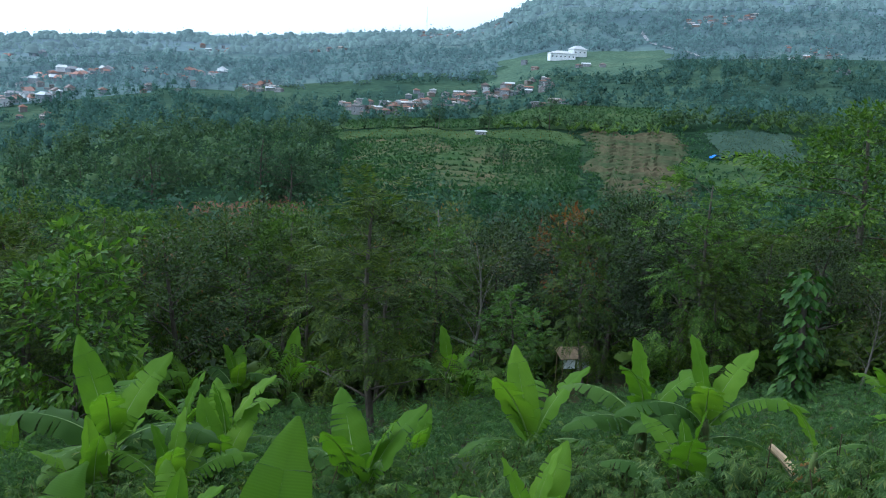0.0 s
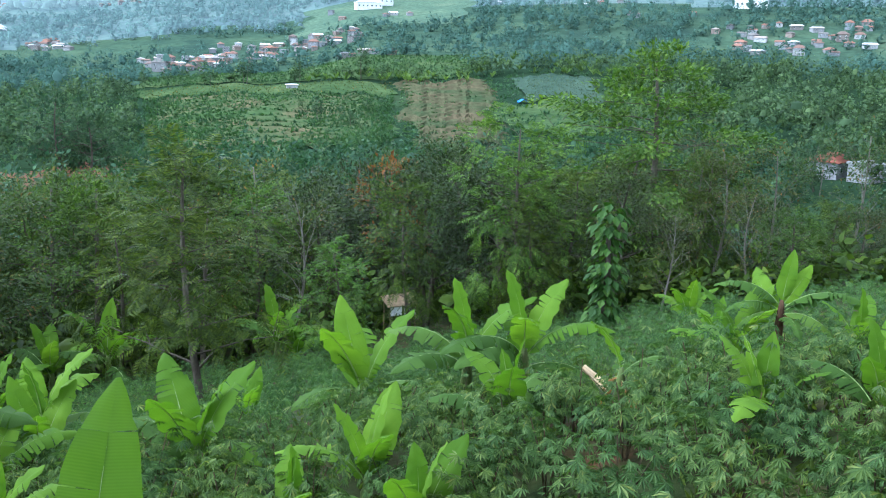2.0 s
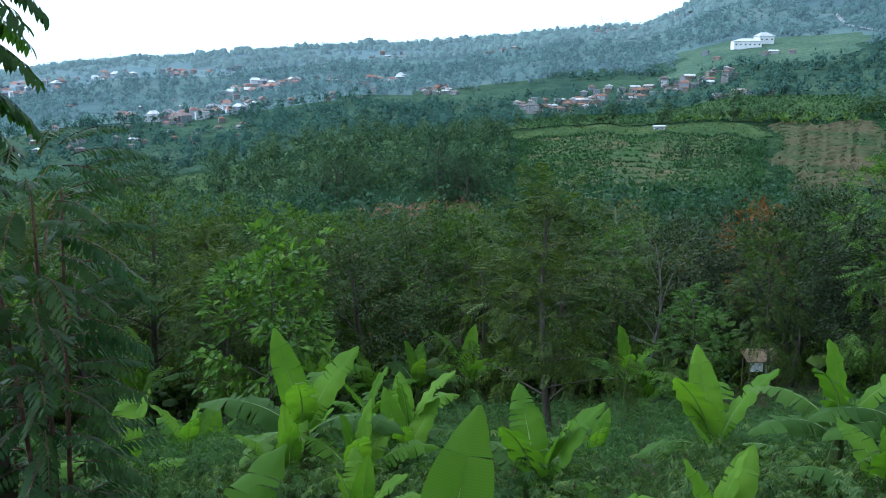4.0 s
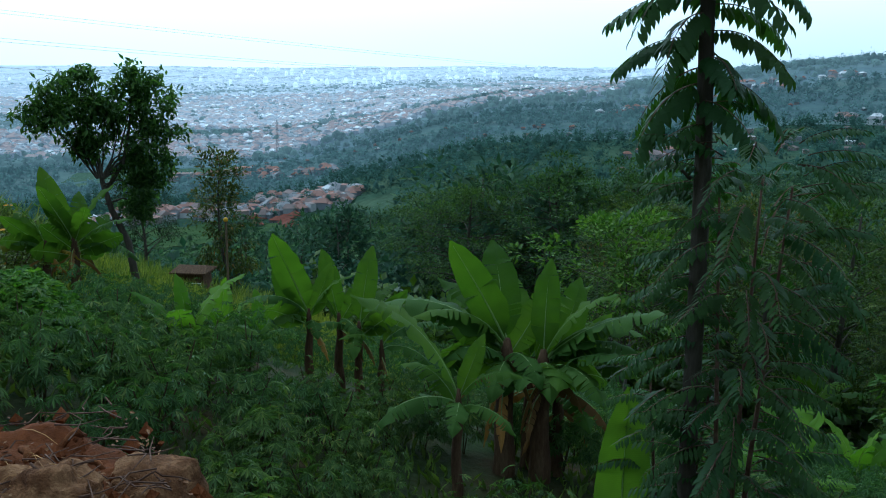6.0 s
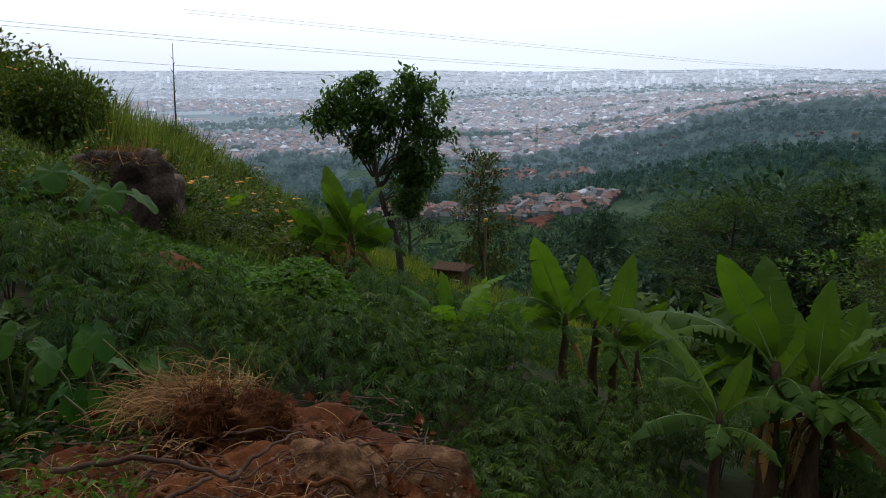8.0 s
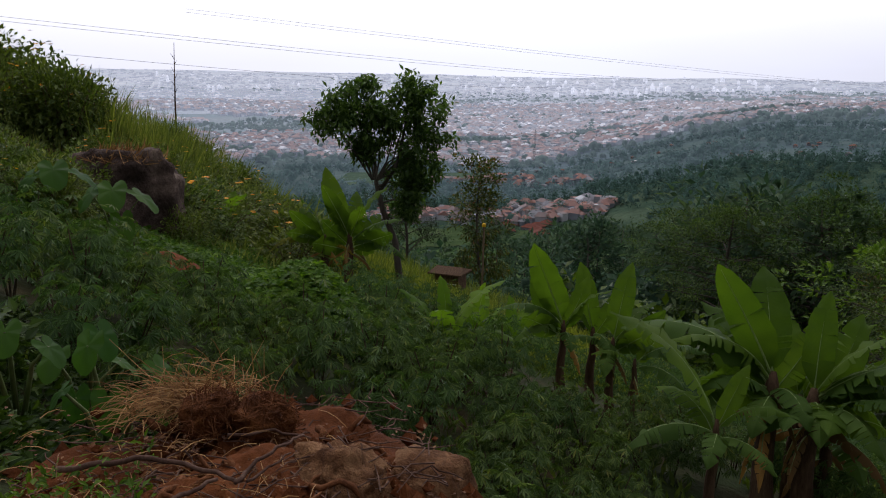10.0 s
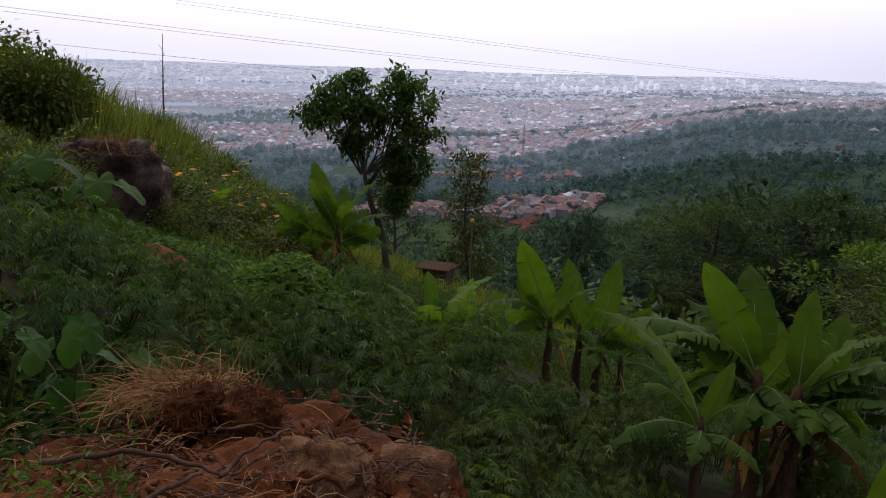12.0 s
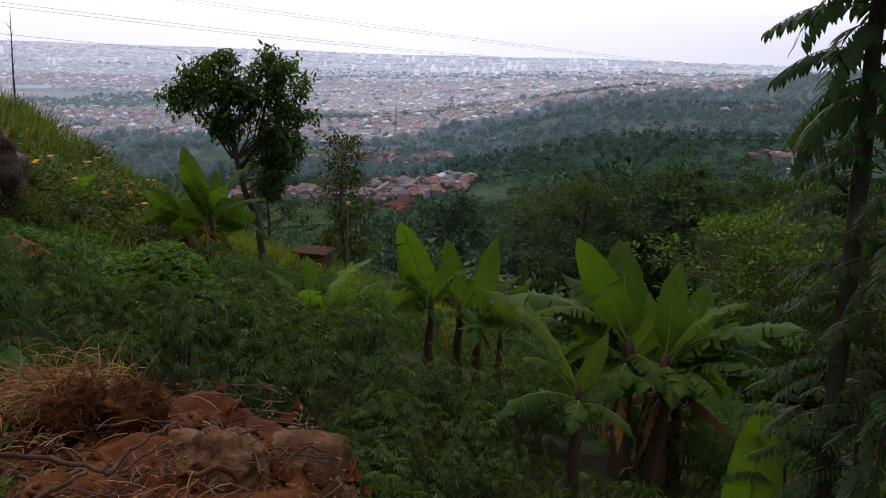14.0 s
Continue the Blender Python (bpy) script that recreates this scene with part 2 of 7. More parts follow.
# base colour lightened and blued, as slight haze over the valley trees
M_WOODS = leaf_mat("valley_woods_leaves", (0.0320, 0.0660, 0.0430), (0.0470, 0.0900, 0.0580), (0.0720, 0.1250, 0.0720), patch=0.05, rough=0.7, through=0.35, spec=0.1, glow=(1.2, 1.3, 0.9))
# haze painted into far foliage: bluer, paler, flatter base colours band by band
M_WOODS_2 = leaf_mat("hazed_village_leaves", (0.0595, 0.1054, 0.1003), (0.0700, 0.1240, 0.1180), (0.0826, 0.1463, 0.1392), patch=0.03, rough=0.8, through=0.4, spec=0.05, glow=(1.2, 1.3, 1.1), vary=0.5)
M_WOODS_3 = leaf_mat("hazed_hill_leaves", (0.0952, 0.1462, 0.1530), (0.1120, 0.1720, 0.1800), (0.1322, 0.2030, 0.2124), patch=0.02, rough=0.8, through=0.4, spec=0.05, glow=(1.2, 1.3, 1.1), vary=0.5, haze=HAZE_0)
M_WOODS_4 = leaf_mat("hazed_ridge_leaves", (0.1105, 0.1615, 0.1700), (0.1300, 0.1900, 0.2000), (0.1534, 0.2242, 0.2360), patch=0.014, rough=0.8, through=0.4, spec=0.05, glow=(1.2, 1.3, 1.1), vary=0.5, haze=HAZE_1)
M_WOODS_5 = leaf_mat("hazed_plain_leaves", (0.1105, 0.1573, 0.1658), (0.1300, 0.1850, 0.1950), (0.1534, 0.2183, 0.2301), patch=0.01, rough=0.8, through=0.4, spec=0.05, glow=(1.2, 1.3, 1.1), vary=0.5, haze=HAZE_2)
M_WOODS_6 = leaf_mat("hazed_city_leaves", (0.1190, 0.1615, 0.1700), (0.1400, 0.1900, 0.2000), (0.1652, 0.2242, 0.2360), patch=0.006, rough=0.8, through=0.4, spec=0.05, glow=(1.2, 1.3, 1.1), vary=0.5, haze=HAZE_3)
# ground under the far woods, tinted and from 560 m lit up as haze
M_LAND_2 = rough_mat("hazed_village_land", [(0.35, (0.03, 0.054, 0.042)), (0.52, (0.048, 0.08, 0.052)), (0.68, (0.07, 0.1, 0.062))], 0.02, spec=0.0, bump=0.5, dist=0.8, fine=0.240)
M_LAND_3 = rough_mat("hazed_hill_land", [(0.35, (0.05, 0.08, 0.078)), (0.52, (0.068, 0.105, 0.092)), (0.68, (0.09, 0.122, 0.1))], 0.014, spec=0.0, bump=0.5, dist=0.8, fine=0.168, haze=HAZE_0)
M_LAND_4 = rough_mat("hazed_ridge_land", [(0.35, (0.06, 0.09, 0.09)), (0.52, (0.075, 0.11, 0.1)), (0.68, (0.095, 0.125, 0.105))], 0.011, spec=0.0, bump=0.5, dist=0.8, fine=0.132, haze=HAZE_1)
M_LAND_5 = rough_mat("hazed_plain_land", [(0.35, (0.14, 0.19, 0.195)), (0.52, (0.18, 0.215, 0.21)), (0.68, (0.22, 0.235, 0.225))], 0.008, spec=0.0, bump=0.5, dist=0.8, fine=0.096, haze=HAZE_2)
M_LAND_6 = rough_mat("hazed_city_land", [(0.35, (0.17, 0.21, 0.22)), (0.52, (0.21, 0.235, 0.24)), (0.68, (0.25, 0.26, 0.26))], 0.006, spec=0.0, bump=0.5, dist=0.8, fine=0.072, haze=HAZE_3)
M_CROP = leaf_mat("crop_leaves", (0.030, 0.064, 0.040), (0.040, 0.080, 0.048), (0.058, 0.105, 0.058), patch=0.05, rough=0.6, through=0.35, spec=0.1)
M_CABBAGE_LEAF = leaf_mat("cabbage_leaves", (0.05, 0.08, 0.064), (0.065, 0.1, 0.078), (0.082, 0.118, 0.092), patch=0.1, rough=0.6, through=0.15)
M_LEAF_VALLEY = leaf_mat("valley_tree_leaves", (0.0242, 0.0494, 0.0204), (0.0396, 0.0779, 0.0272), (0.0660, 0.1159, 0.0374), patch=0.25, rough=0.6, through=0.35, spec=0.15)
M_BANK_GRASS = leaf_mat("bank_grass_blades", (0.1, 0.13, 0.025), (0.155, 0.19, 0.036), (0.22, 0.25, 0.055), patch=0.5, through=0.42)
M_GRASS = leaf_mat("hill_grass", (0.068, 0.096, 0.027), (0.122, 0.16, 0.044), (0.21, 0.23, 0.08), patch=0.5, through=0.4)
M_VINE = leaf_mat("creeper_leaves", (0.0348, 0.0804, 0.0104), (0.0603, 0.1274, 0.0148), (0.1044, 0.1862, 0.0222), patch=0.6, through=0.35, rough=0.6, spec=0.1)
M_TARO = leaf_mat("taro_leaf", (0.026, 0.072, 0.0125), (0.036, 0.094, 0.0155), (0.052, 0.12, 0.021), rough=0.55, through=0.38, spec=0.12)
M_SHRUB = leaf_mat("shrub_leaves", (0.05, 0.078, 0.0185), (0.086, 0.126, 0.0275), (0.145, 0.192, 0.045), patch=0.4)
M_FLOWER = leaf_mat("orange_petals", (0.6, 0.2, 0.01), (0.75, 0.32, 0.015), (0.8, 0.45, 0.03), patch=2.0, through=0.2)


def banana_mat(name, a, b_, c_, through):
    """Banana leaf: ribs run out from the midrib; u across, v along the leaf."""
    m, nt, b = base_mat(name, 0.6, 0.06)
    uv = nt.nodes.new("ShaderNodeUVMap")
    w = nt.nodes.new("ShaderNodeTexWave")
    w.bands_direction = "Y"
    w.inputs["Scale"].default_value = 26
    w.inputs["Distortion"].default_value = 1.0
    w.inputs["Detail"].default_value = 2
    nt.links.new(uv.outputs["UV"], w.inputs["Vector"])
    info = nt.nodes.new("ShaderNodeObjectInfo")
    c = ramp(nt, info.outputs["Random"], [(0.0, a), (0.5, b_), (1.0, c_)])
    ribs = ramp(nt, w.outputs["Fac"], [(0.0, (0.94, 0.95, 0.93)), (1.0, (1.04, 1.03, 1.02))])
    c = mixed(nt, 1.0, c, ribs, "MULTIPLY")
    c = mixed(nt, 1.0, c, ramp(nt, noise_of(nt, 2.5, 4), [(0.3, (0.75, 0.8, 0.75)), (0.7, (1.2, 1.15, 1.1))]), "MULTIPLY")
    nt.links.new(c, b.inputs["Base Color"])
    bump_by(nt, b, w.outputs["Fac"], 0.15, 0.003)
    t = nt.nodes.new("ShaderNodeBsdfTranslucent")
    nt.links.new(mixed(nt, 1.0, c, (1.5, 1.6, 0.5), "MULTIPLY"), t.inputs["Color"])
    mx = nt.nodes.new("ShaderNodeMixShader")
    mx.inputs["Fac"].default_value = through
    nt.links.new(b.outputs["BSDF"], mx.inputs[1])
    nt.links.new(t.outputs["BSDF"], mx.inputs[2])
    nt.links.new(mx.outputs["Shader"], nt.nodes["Material Output"].inputs["Surface"])
    return m


M_BANANA = banana_mat("banana_leaf", (0.062, 0.125, 0.0125), (0.085, 0.162, 0.0165), (0.118, 0.205, 0.0225), 0.42)
M_BANANA_MID = banana_mat("banana_leaf_grown", (0.05, 0.096, 0.0115), (0.067, 0.122, 0.0145), (0.092, 0.155, 0.019), 0.48)
M_BANANA_YELLOW = banana_mat("banana_leaf_yellowing", (0.12, 0.13, 0.018), (0.19, 0.16, 0.02), (0.26, 0.15, 0.02), 0.3)
M_BANANA_OLD = banana_mat("banana_leaf_old", (0.039, 0.078, 0.0165), (0.053, 0.1, 0.02), (0.075, 0.13, 0.026), 0.34)
M_BANANA_DEAD = banana_mat("banana_leaf_dead", (0.12, 0.07, 0.03), (0.18, 0.1, 0.04), (0.32, 0.17, 0.05), 0.2)
M_MIDRIB = rough_mat("leaf_midrib", [(0.3, (0.16, 0.24, 0.07)), (0.7, (0.24, 0.32, 0.11))], 3.0, rough=0.45, bump=0.1)

M_WALL = object_mat("plaster", [(0.0, (0.42, 0.43, 0.45)), (0.25, (0.25, 0.25, 0.26)), (0.55, (0.2, 0.22, 0.25)), (0.8, (0.24, 0.19, 0.165)), (1.0, (0.16, 0.16, 0.16))], 0.85, grain=0.8)
M_RED_ROOF = rough_mat("red_roof_tiles", [(0.3, (0.125, 0.046, 0.034)), (0.7, (0.19, 0.068, 0.046))], 0.5, bump=0.4)
# white towers; the emission is haze put over them, not lit walls
M_TOWER = rough_mat("pale_tower_wall", [(0.3, (0.76, 0.77, 0.79)), (0.7, (0.84, 0.845, 0.85))], 0.05, bump=0.0, haze=HAZE_4)
M_WHITE = rough_mat("white_paint", [(0.3, (0.66, 0.68, 0.7)), (0.7, (0.8, 0.8, 0.8))], 0.5, rough=0.6, bump=0.1)
M_ROOF = object_mat("roof_tiles", [(0.0, (0.17, 0.095, 0.075)), (0.35, (0.24, 0.115, 0.082)), (0.6, (0.13, 0.088, 0.075)), (0.8, (0.14, 0.135, 0.135)), (1.0, (0.2, 0.115, 0.09))], 0.85, grain=1.2, bump=0.4)
M_TIN = object_mat("tin_roof", [(0.0, (0.35, 0.36, 0.38)), (0.5, (0.5, 0.51, 0.53)), (1.0, (0.26, 0.2, 0.17))], 0.5, 0.5, grain=1.5)
M_CONCRETE = rough_mat("grey_concrete", [(0.3, (0.19, 0.19, 0.2)), (0.7, (0.31, 0.32, 0.34))], 0.7, bump=0.2)
M_GLASS = base_mat("dark_window_glass", 0.08, 0.6)[0]
M_GLASS.node_tree.nodes["Principled BSDF"].inputs["Base Color"].default_value = (0.03, 0.035, 0.04, 1)
M_WOOD = rough_mat("worn_wood", [(0.3, (0.1, 0.07, 0.045)), (0.7, (0.22, 0.16, 0.1))], 2.5, bump=0.4, stretch=(1, 1, 0.2))
M_BLUE = rough_mat("blue_tarpaulin", [(0.3, (0.02, 0.12, 0.5)), (0.7, (0.04, 0.2, 0.68))], 1.0, rough=0.45, bump=0.3)
M_FRESH_WOOD = rough_mat("pale_cut_wood", [(0.3, (0.5, 0.34, 0.2)), (0.7, (0.72, 0.55, 0.38))], 4.0, bump=0.4, stretch=(1, 1, 0.2))
# haze painted on the houses: cooler and paler with distance
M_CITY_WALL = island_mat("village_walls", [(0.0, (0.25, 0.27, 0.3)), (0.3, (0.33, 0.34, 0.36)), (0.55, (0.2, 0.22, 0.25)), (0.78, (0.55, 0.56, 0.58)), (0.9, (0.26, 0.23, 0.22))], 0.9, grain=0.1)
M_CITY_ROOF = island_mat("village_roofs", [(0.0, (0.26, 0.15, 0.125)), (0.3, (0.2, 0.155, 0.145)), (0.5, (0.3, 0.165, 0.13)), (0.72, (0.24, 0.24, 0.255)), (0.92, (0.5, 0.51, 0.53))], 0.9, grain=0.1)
# these farther quarters also emit a little, in place of haze
M_MID_WALL = island_mat("city_walls", [(0.0, (0.36, 0.37, 0.385)), (0.35, (0.42, 0.42, 0.43)), (0.6, (0.3, 0.31, 0.33)), (0.85, (0.74, 0.74, 0.75))], 0.9, grain=0.1, haze=HAZE_1)
M_MID_ROOF = island_mat("city_roofs", [(0.0, (0.32, 0.22, 0.19)), (0.3, (0.27, 0.235, 0.225)), (0.5, (0.34, 0.23, 0.195)), (0.7, (0.3, 0.305, 0.315)), (0.92, (0.66, 0.66, 0.67))], 0.9, grain=0.1, haze=HAZE_1)
M_PLAIN_WALL = island_mat("hazed_plain_walls", [(0.0, (0.4, 0.41, 0.43)), (0.35, (0.46, 0.465, 0.48)), (0.6, (0.35, 0.365, 0.385)), (0.85, (0.78, 0.785, 0.79))], 0.9, grain=0.1, haze=HAZE_2)
M_PLAIN_ROOF = island_mat("hazed_plain_roofs", [(0.0, (0.35, 0.27, 0.245)), (0.3, (0.31, 0.285, 0.28)), (0.5, (0.37, 0.28, 0.25)), (0.7, (0.34, 0.345, 0.355)), (0.9, (0.72, 0.72, 0.73))], 0.9, grain=0.1, haze=HAZE_2)
M_HAZED_WALL = island_mat("far_city_walls", [(0.0, (0.42, 0.43, 0.44)), (0.4, (0.46, 0.465, 0.475)), (0.7, (0.38, 0.395, 0.41)), (0.86, (0.8, 0.8, 0.8))], 0.9, grain=0.05, haze=HAZE_3)
M_HAZED_ROOF = island_mat("far_city_roofs", [(0.0, (0.38, 0.34, 0.33)), (0.35, (0.43, 0.37, 0.345)), (0.6, (0.38, 0.39, 0.4)), (0.9, (0.74, 0.74, 0.74))], 0.9, grain=0.05, haze=HAZE_3)
M_CABLE = base_mat("cable", 0.6, 0.3)[0]
M_CABLE.node_tree.nodes["Principled BSDF"].inputs["Base Color"].default_value = (0.34, 0.34, 0.36, 1)
# windows greyed and made to emit so haze seems to cover them
M_BAND = rough_mat("window_band", [(0.3, (0.4, 0.43, 0.46)), (0.7, (0.46, 0.49, 0.52))], 0.1, rough=0.5, haze=HAZE_3)
M_LITTER = island_mat("dry_leaf_bits", [(0.0, (0.06, 0.024, 0.01)), (0.4, (0.12, 0.05, 0.019)), (0.8, (0.2, 0.1, 0.04))], 0.8, constant=False)

M_ROOT = rough_mat("red_root_bark", [(0.3, (0.075, 0.027, 0.011)), (0.55, (0.16, 0.062, 0.024)), (0.75, (0.26, 0.11, 0.045))], 9.0, bump=0.9, dist=0.008)
M_LEAF_TWIN = leaf_mat("glossy_crown_leaves", (0.0480, 0.0840, 0.0296), (0.0750, 0.1288, 0.0400), (0.1260, 0.1932, 0.0560), rough=0.5, through=0.42, patch=0.8)
M_LEAF_FEATHER_Y = leaf_mat("yellow_feathery_leaves", (0.038, 0.075, 0.014), (0.068, 0.12, 0.02), (0.12, 0.185, 0.03))
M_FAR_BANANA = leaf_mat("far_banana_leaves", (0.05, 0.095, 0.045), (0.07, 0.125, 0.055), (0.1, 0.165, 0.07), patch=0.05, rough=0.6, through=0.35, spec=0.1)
M_CASSAVA_STEM = rough_mat("cassava_stalk", [(0.35, (0.035, 0.028, 0.016)), (0.6, (0.07, 0.05, 0.028)), (0.75, (0.11, 0.065, 0.045))], 9.0, bump=0.4, dist=0.004)
# ---- the lie of the land ----
# heights of the country beyond the slope, by bearing (degrees to the left of straight ahead) and distance
FAR_R = [50, 110, 180, 270, 430, 700, 1100, 2000, 3400, 4900]
FAR_AZ = [-60, -20, -8, 0, 15, 30, 50, 70, 110]
FAR_Z = [
    [-13, -19, -20, -19, -3, 38, 85, 150, 150, 120],
    [-15, -23, -24, -19, -4, 38, 112, 185, 150, 120],
    [-15, -24, -25, -20, -9, 30, 108, 160, 130, 100],
    [-16, -24, -25, -20, -18, 14, 50, 70, 66, 60],
    [-16, -25, -27, -27, -24, -6, 30, 40, 32, 30],
    [-16, -27, -33, -37, -37, -24, 12, 16, 2, 0],
    [-15, -32, -43, -49, -46, -46, -34, -50, -48, -8],
    [-14, -32, -47, -58, -75, -92, -101, -104, -84, -28],
    [-10, -30, -48, -60, -78, -94, -102, -106, -88, -40],
]


def smooth(a, b, v):
    v = np.clip((v - a) / (b - a), 0, 1)
    return v * v * (3 - 2 * v)


def lattice(ix, iy):
    v = np.sin(ix * 127.1 + iy * 311.7) * 43758.5453
    return v - np.floor(v)


def bumps(x, y, size):
    """Soft value noise from -1 to 1."""
    u, v = x / size, y / size
    iu, iv = np.floor(u), np.floor(v)
    fu, fv = u - iu, v - iv
    fu, fv = fu * fu * (3 - 2 * fu), fv * fv * (3 - 2 * fv)
    a = lattice(iu, iv) * (1 - fu) + lattice(iu + 1, iv) * fu
    b = lattice(iu, iv + 1) * (1 - fu) + lattice(iu + 1, iv + 1) * fu
    return (a * (1 - fv) + b * fv) * 2 - 1


def height(x, y):
    """Height of the ground at x, y (arrays or numbers)."""
    x, y = np.asarray(x, float), np.asarray(y, float)
    r = np.hypot(x, y) + 1e-6
    az = np.degrees(np.arctan2(-x, y))
    az = np.where(az < -125, az + 360, az)
    near = 0.2 + 0.11 * x - 0.38 * y
    near = near + 0.0035 * np.clip(y - 16, 0, 60) ** 2
    near = near - 0.9 * np.exp(-((r - 5.2) / 2.4) ** 2) * smooth(-1.5, 1.5, y)
    near = near + 3.3 * np.exp(-(((x + 33) / 8) ** 2 + ((y + 9.5) / 7) ** 2))
    near = near + 1.1 * np.exp(-(((x + 27.0) / 4.0) ** 2 + ((y + 0.6) / 4.0) ** 2))
    near = near + 0.10 * bumps(x, y, 2.3) + 0.05 * bumps(x, y, 0.8)
    lg = np.log(np.maximum(r, 40.0))
    cols = [np.interp(lg, np.log(FAR_R), row) for row in FAR_Z]
    edge = np.clip(az, -60, 110)
    far = np.zeros_like(r)
    for i in range(len(FAR_AZ) - 1):
        a, b = FAR_AZ[i], FAR_AZ[i + 1]
        w = np.clip((edge - a) / (b - a), 0, 1)
        w = w * w * (3 - 2 * w)
        inside = (edge >= a) & ((edge < b) | (b == 110))
        far = np.where(inside, cols[i] * (1 - w) + cols[i + 1] * w, far)
    far = far + bumps(x, y, 60) * np.clip(r / 60, 0, 2.2) + bumps(x, y, 230) * np.clip((r - 200) / 110, 0, 4)
    k = smooth(34, 62, r)
    return near * (1 - k) + far * k


def on(x, y, lift=0.0):
    """The point of the ground at x, y."""
    return Vector((x, y, float(height(x, y)) + lift))
# ---- mesh helpers ----
def mesh(name, verts, faces, mats, slots=None, smooth_faces=False, normals=None):
    me = bpy.data.meshes.new(name)
    me.from_pydata([tuple(v) for v in verts] if not isinstance(verts, np.ndarray) else verts.tolist(), [], faces if isinstance(faces, list) else faces.tolist())
    for m in mats if isinstance(mats, (list, tuple)) else [mats]:
        me.materials.append(m)
    if slots is not None:
        me.polygons.foreach_set("material_index", np.asarray(slots, np.int32))
    if smooth_faces:
        me.polygons.foreach_set("use_smooth", np.ones(len(me.polygons), bool))
    me.update()
    if normals is not None:
        me.normals_split_custom_set_from_vertices(normals.tolist())
    return me


def part(name, me, parent=None, label=""):
    ob = new(name, me)
    if parent:
        ob.parent = parent
    if label:
        tagged(ob, label)
    return ob


def thing(name, at, label, category, group="", kind="", turn=0.0, size=1.0):
    ob = new(name)
    ob.empty_display_size = 0.2
    ob.matrix_world = Matrix.Translation(at) @ Matrix.Rotation(radians(turn), 4, "Z") @ Matrix.Scale(size, 4)
    return tagged(ob, label, category, group, kind)


class Build:
    """Gathers vertices and faces of one mesh."""

    def __init__(self):
        self.v, self.f, self.s = [], [], []

    def add(self, verts, faces, slot=0):
        n = len(self.v)
        self.v.extend(tuple(p) for p in verts)
        self.f.extend(tuple(i + n for i in q) for q in faces)
        self.s.extend([slot] * len(faces))

    def box(self, x0, y0, z0, x1, y1, z1, slot=0):
        self.add([(x0, y0, z0), (x1, y0, z0), (x1, y1, z0), (x0, y1, z0), (x0, y0, z1), (x1, y0, z1), (x1, y1, z1), (x0, y1, z1)],
                 [(0, 3, 2, 1), (4, 5, 6, 7), (0, 1, 5, 4), (1, 2, 6, 5), (2, 3, 7, 6), (3, 0, 4, 7)], slot)

    def tube(self, path, radii, sides=6, slot=0, cap=True):
        path = [Vector(p) for p in path]
        verts = []
        for i, p in enumerate(path):
            d = (path[min(i + 1, len(path) - 1)] - path[max(i - 1, 0)]).normalized()
            a = d.orthogonal().normalized() if i == 0 else (a - d * a.dot(d)).normalized()
            b = d.cross(a)
            for k in range(sides):
                t = 2 * math.pi * k / sides
                verts.append(p + (a * math.cos(t) + b * math.sin(t)) * radii[i])
        faces = []
        for i in range(len(path) - 1):
            for k in range(sides):
                j = (k + 1) % sides
                faces.append((i * sides + k, i * sides + j, (i + 1) * sides + j, (i + 1) * sides + k))
        if cap:
            faces.append(tuple(range(sides - 1, -1, -1)))
            faces.append(tuple((len(path) - 1) * sides + k for k in range(sides)))
        self.add(verts, faces, slot)

    def mesh(self, name, mats, smooth_faces=False):
        return mesh(name, self.v, self.f, mats, self.s, smooth_faces)


def unit(v):
    return v / np.maximum(np.linalg.norm(v, axis=-1, keepdims=True), 1e-9)


def blades(pos, way, up, length, width, fold=0.12, mid=0.45):
    """Leaves as folded diamonds: arrays of n positions, directions, upward hints, lengths and widths. Vertices and quads."""
    way = unit(way)
    side = unit(np.cross(way, up))
    nor = np.cross(side, way)
    L, W = np.asarray(length)[:, None], np.asarray(width)[:, None]
    m = pos + way * L * mid
    v = np.stack([pos, m + side * W * 0.5 + nor * W * fold, pos + way * L - nor * L * 0.08, m - side * W * 0.5 + nor * W * fold], 1)
    n = len(pos)
    f = np.arange(n * 4).reshape(n, 4)
    return v.reshape(-1, 3), f


def outward(v, f, nor):
    """Turns each face so that it looks the way of its given normals."""
    p = v[f]
    face = np.cross(p[:, 1] - p[:, 0], p[:, 2] - p[:, 0])
    back = (face * nor[f[:, 0]]).sum(1) < 0
    return np.where(back[:, None], f[:, ::-1], f)


def join(chunks):
    vs, fs, n = [], [], 0
    for v, f in chunks:
        vs.append(v)
        fs.append(f + n)
        n += len(v)
    return np.concatenate(vs), np.concatenate(fs)


def sprays(pos, way, up, length, pairs, leaflet, width, droop=0.3, forward=0.5):
    """Feather-like leaves: pairs of leaflets along a drooping rib."""
    way = unit(way)
    side = unit(np.cross(way, up))
    nor = np.cross(side, way)
    L = np.asarray(length)[:, None]
    chunks = []
    for k in range(pairs):
        s = (k + 1.0) / pairs
        p = pos + way * L * s - np.array([0, 0, 1.0]) * L * droop * s * s
        size = leaflet * (0.55 + 0.9 * math.sin(math.pi * min(0.95, 0.18 + 0.72 * s)))
        for sg in (-1, 1):
            d = side * sg + way * forward - np.array([0, 0, 0.25 + 0.35 * droop])
            chunks.append(blades(p, d, nor, np.full(len(pos), size) * (L[:, 0] / L.mean()), np.full(len(pos), width)))
    return join(chunks)


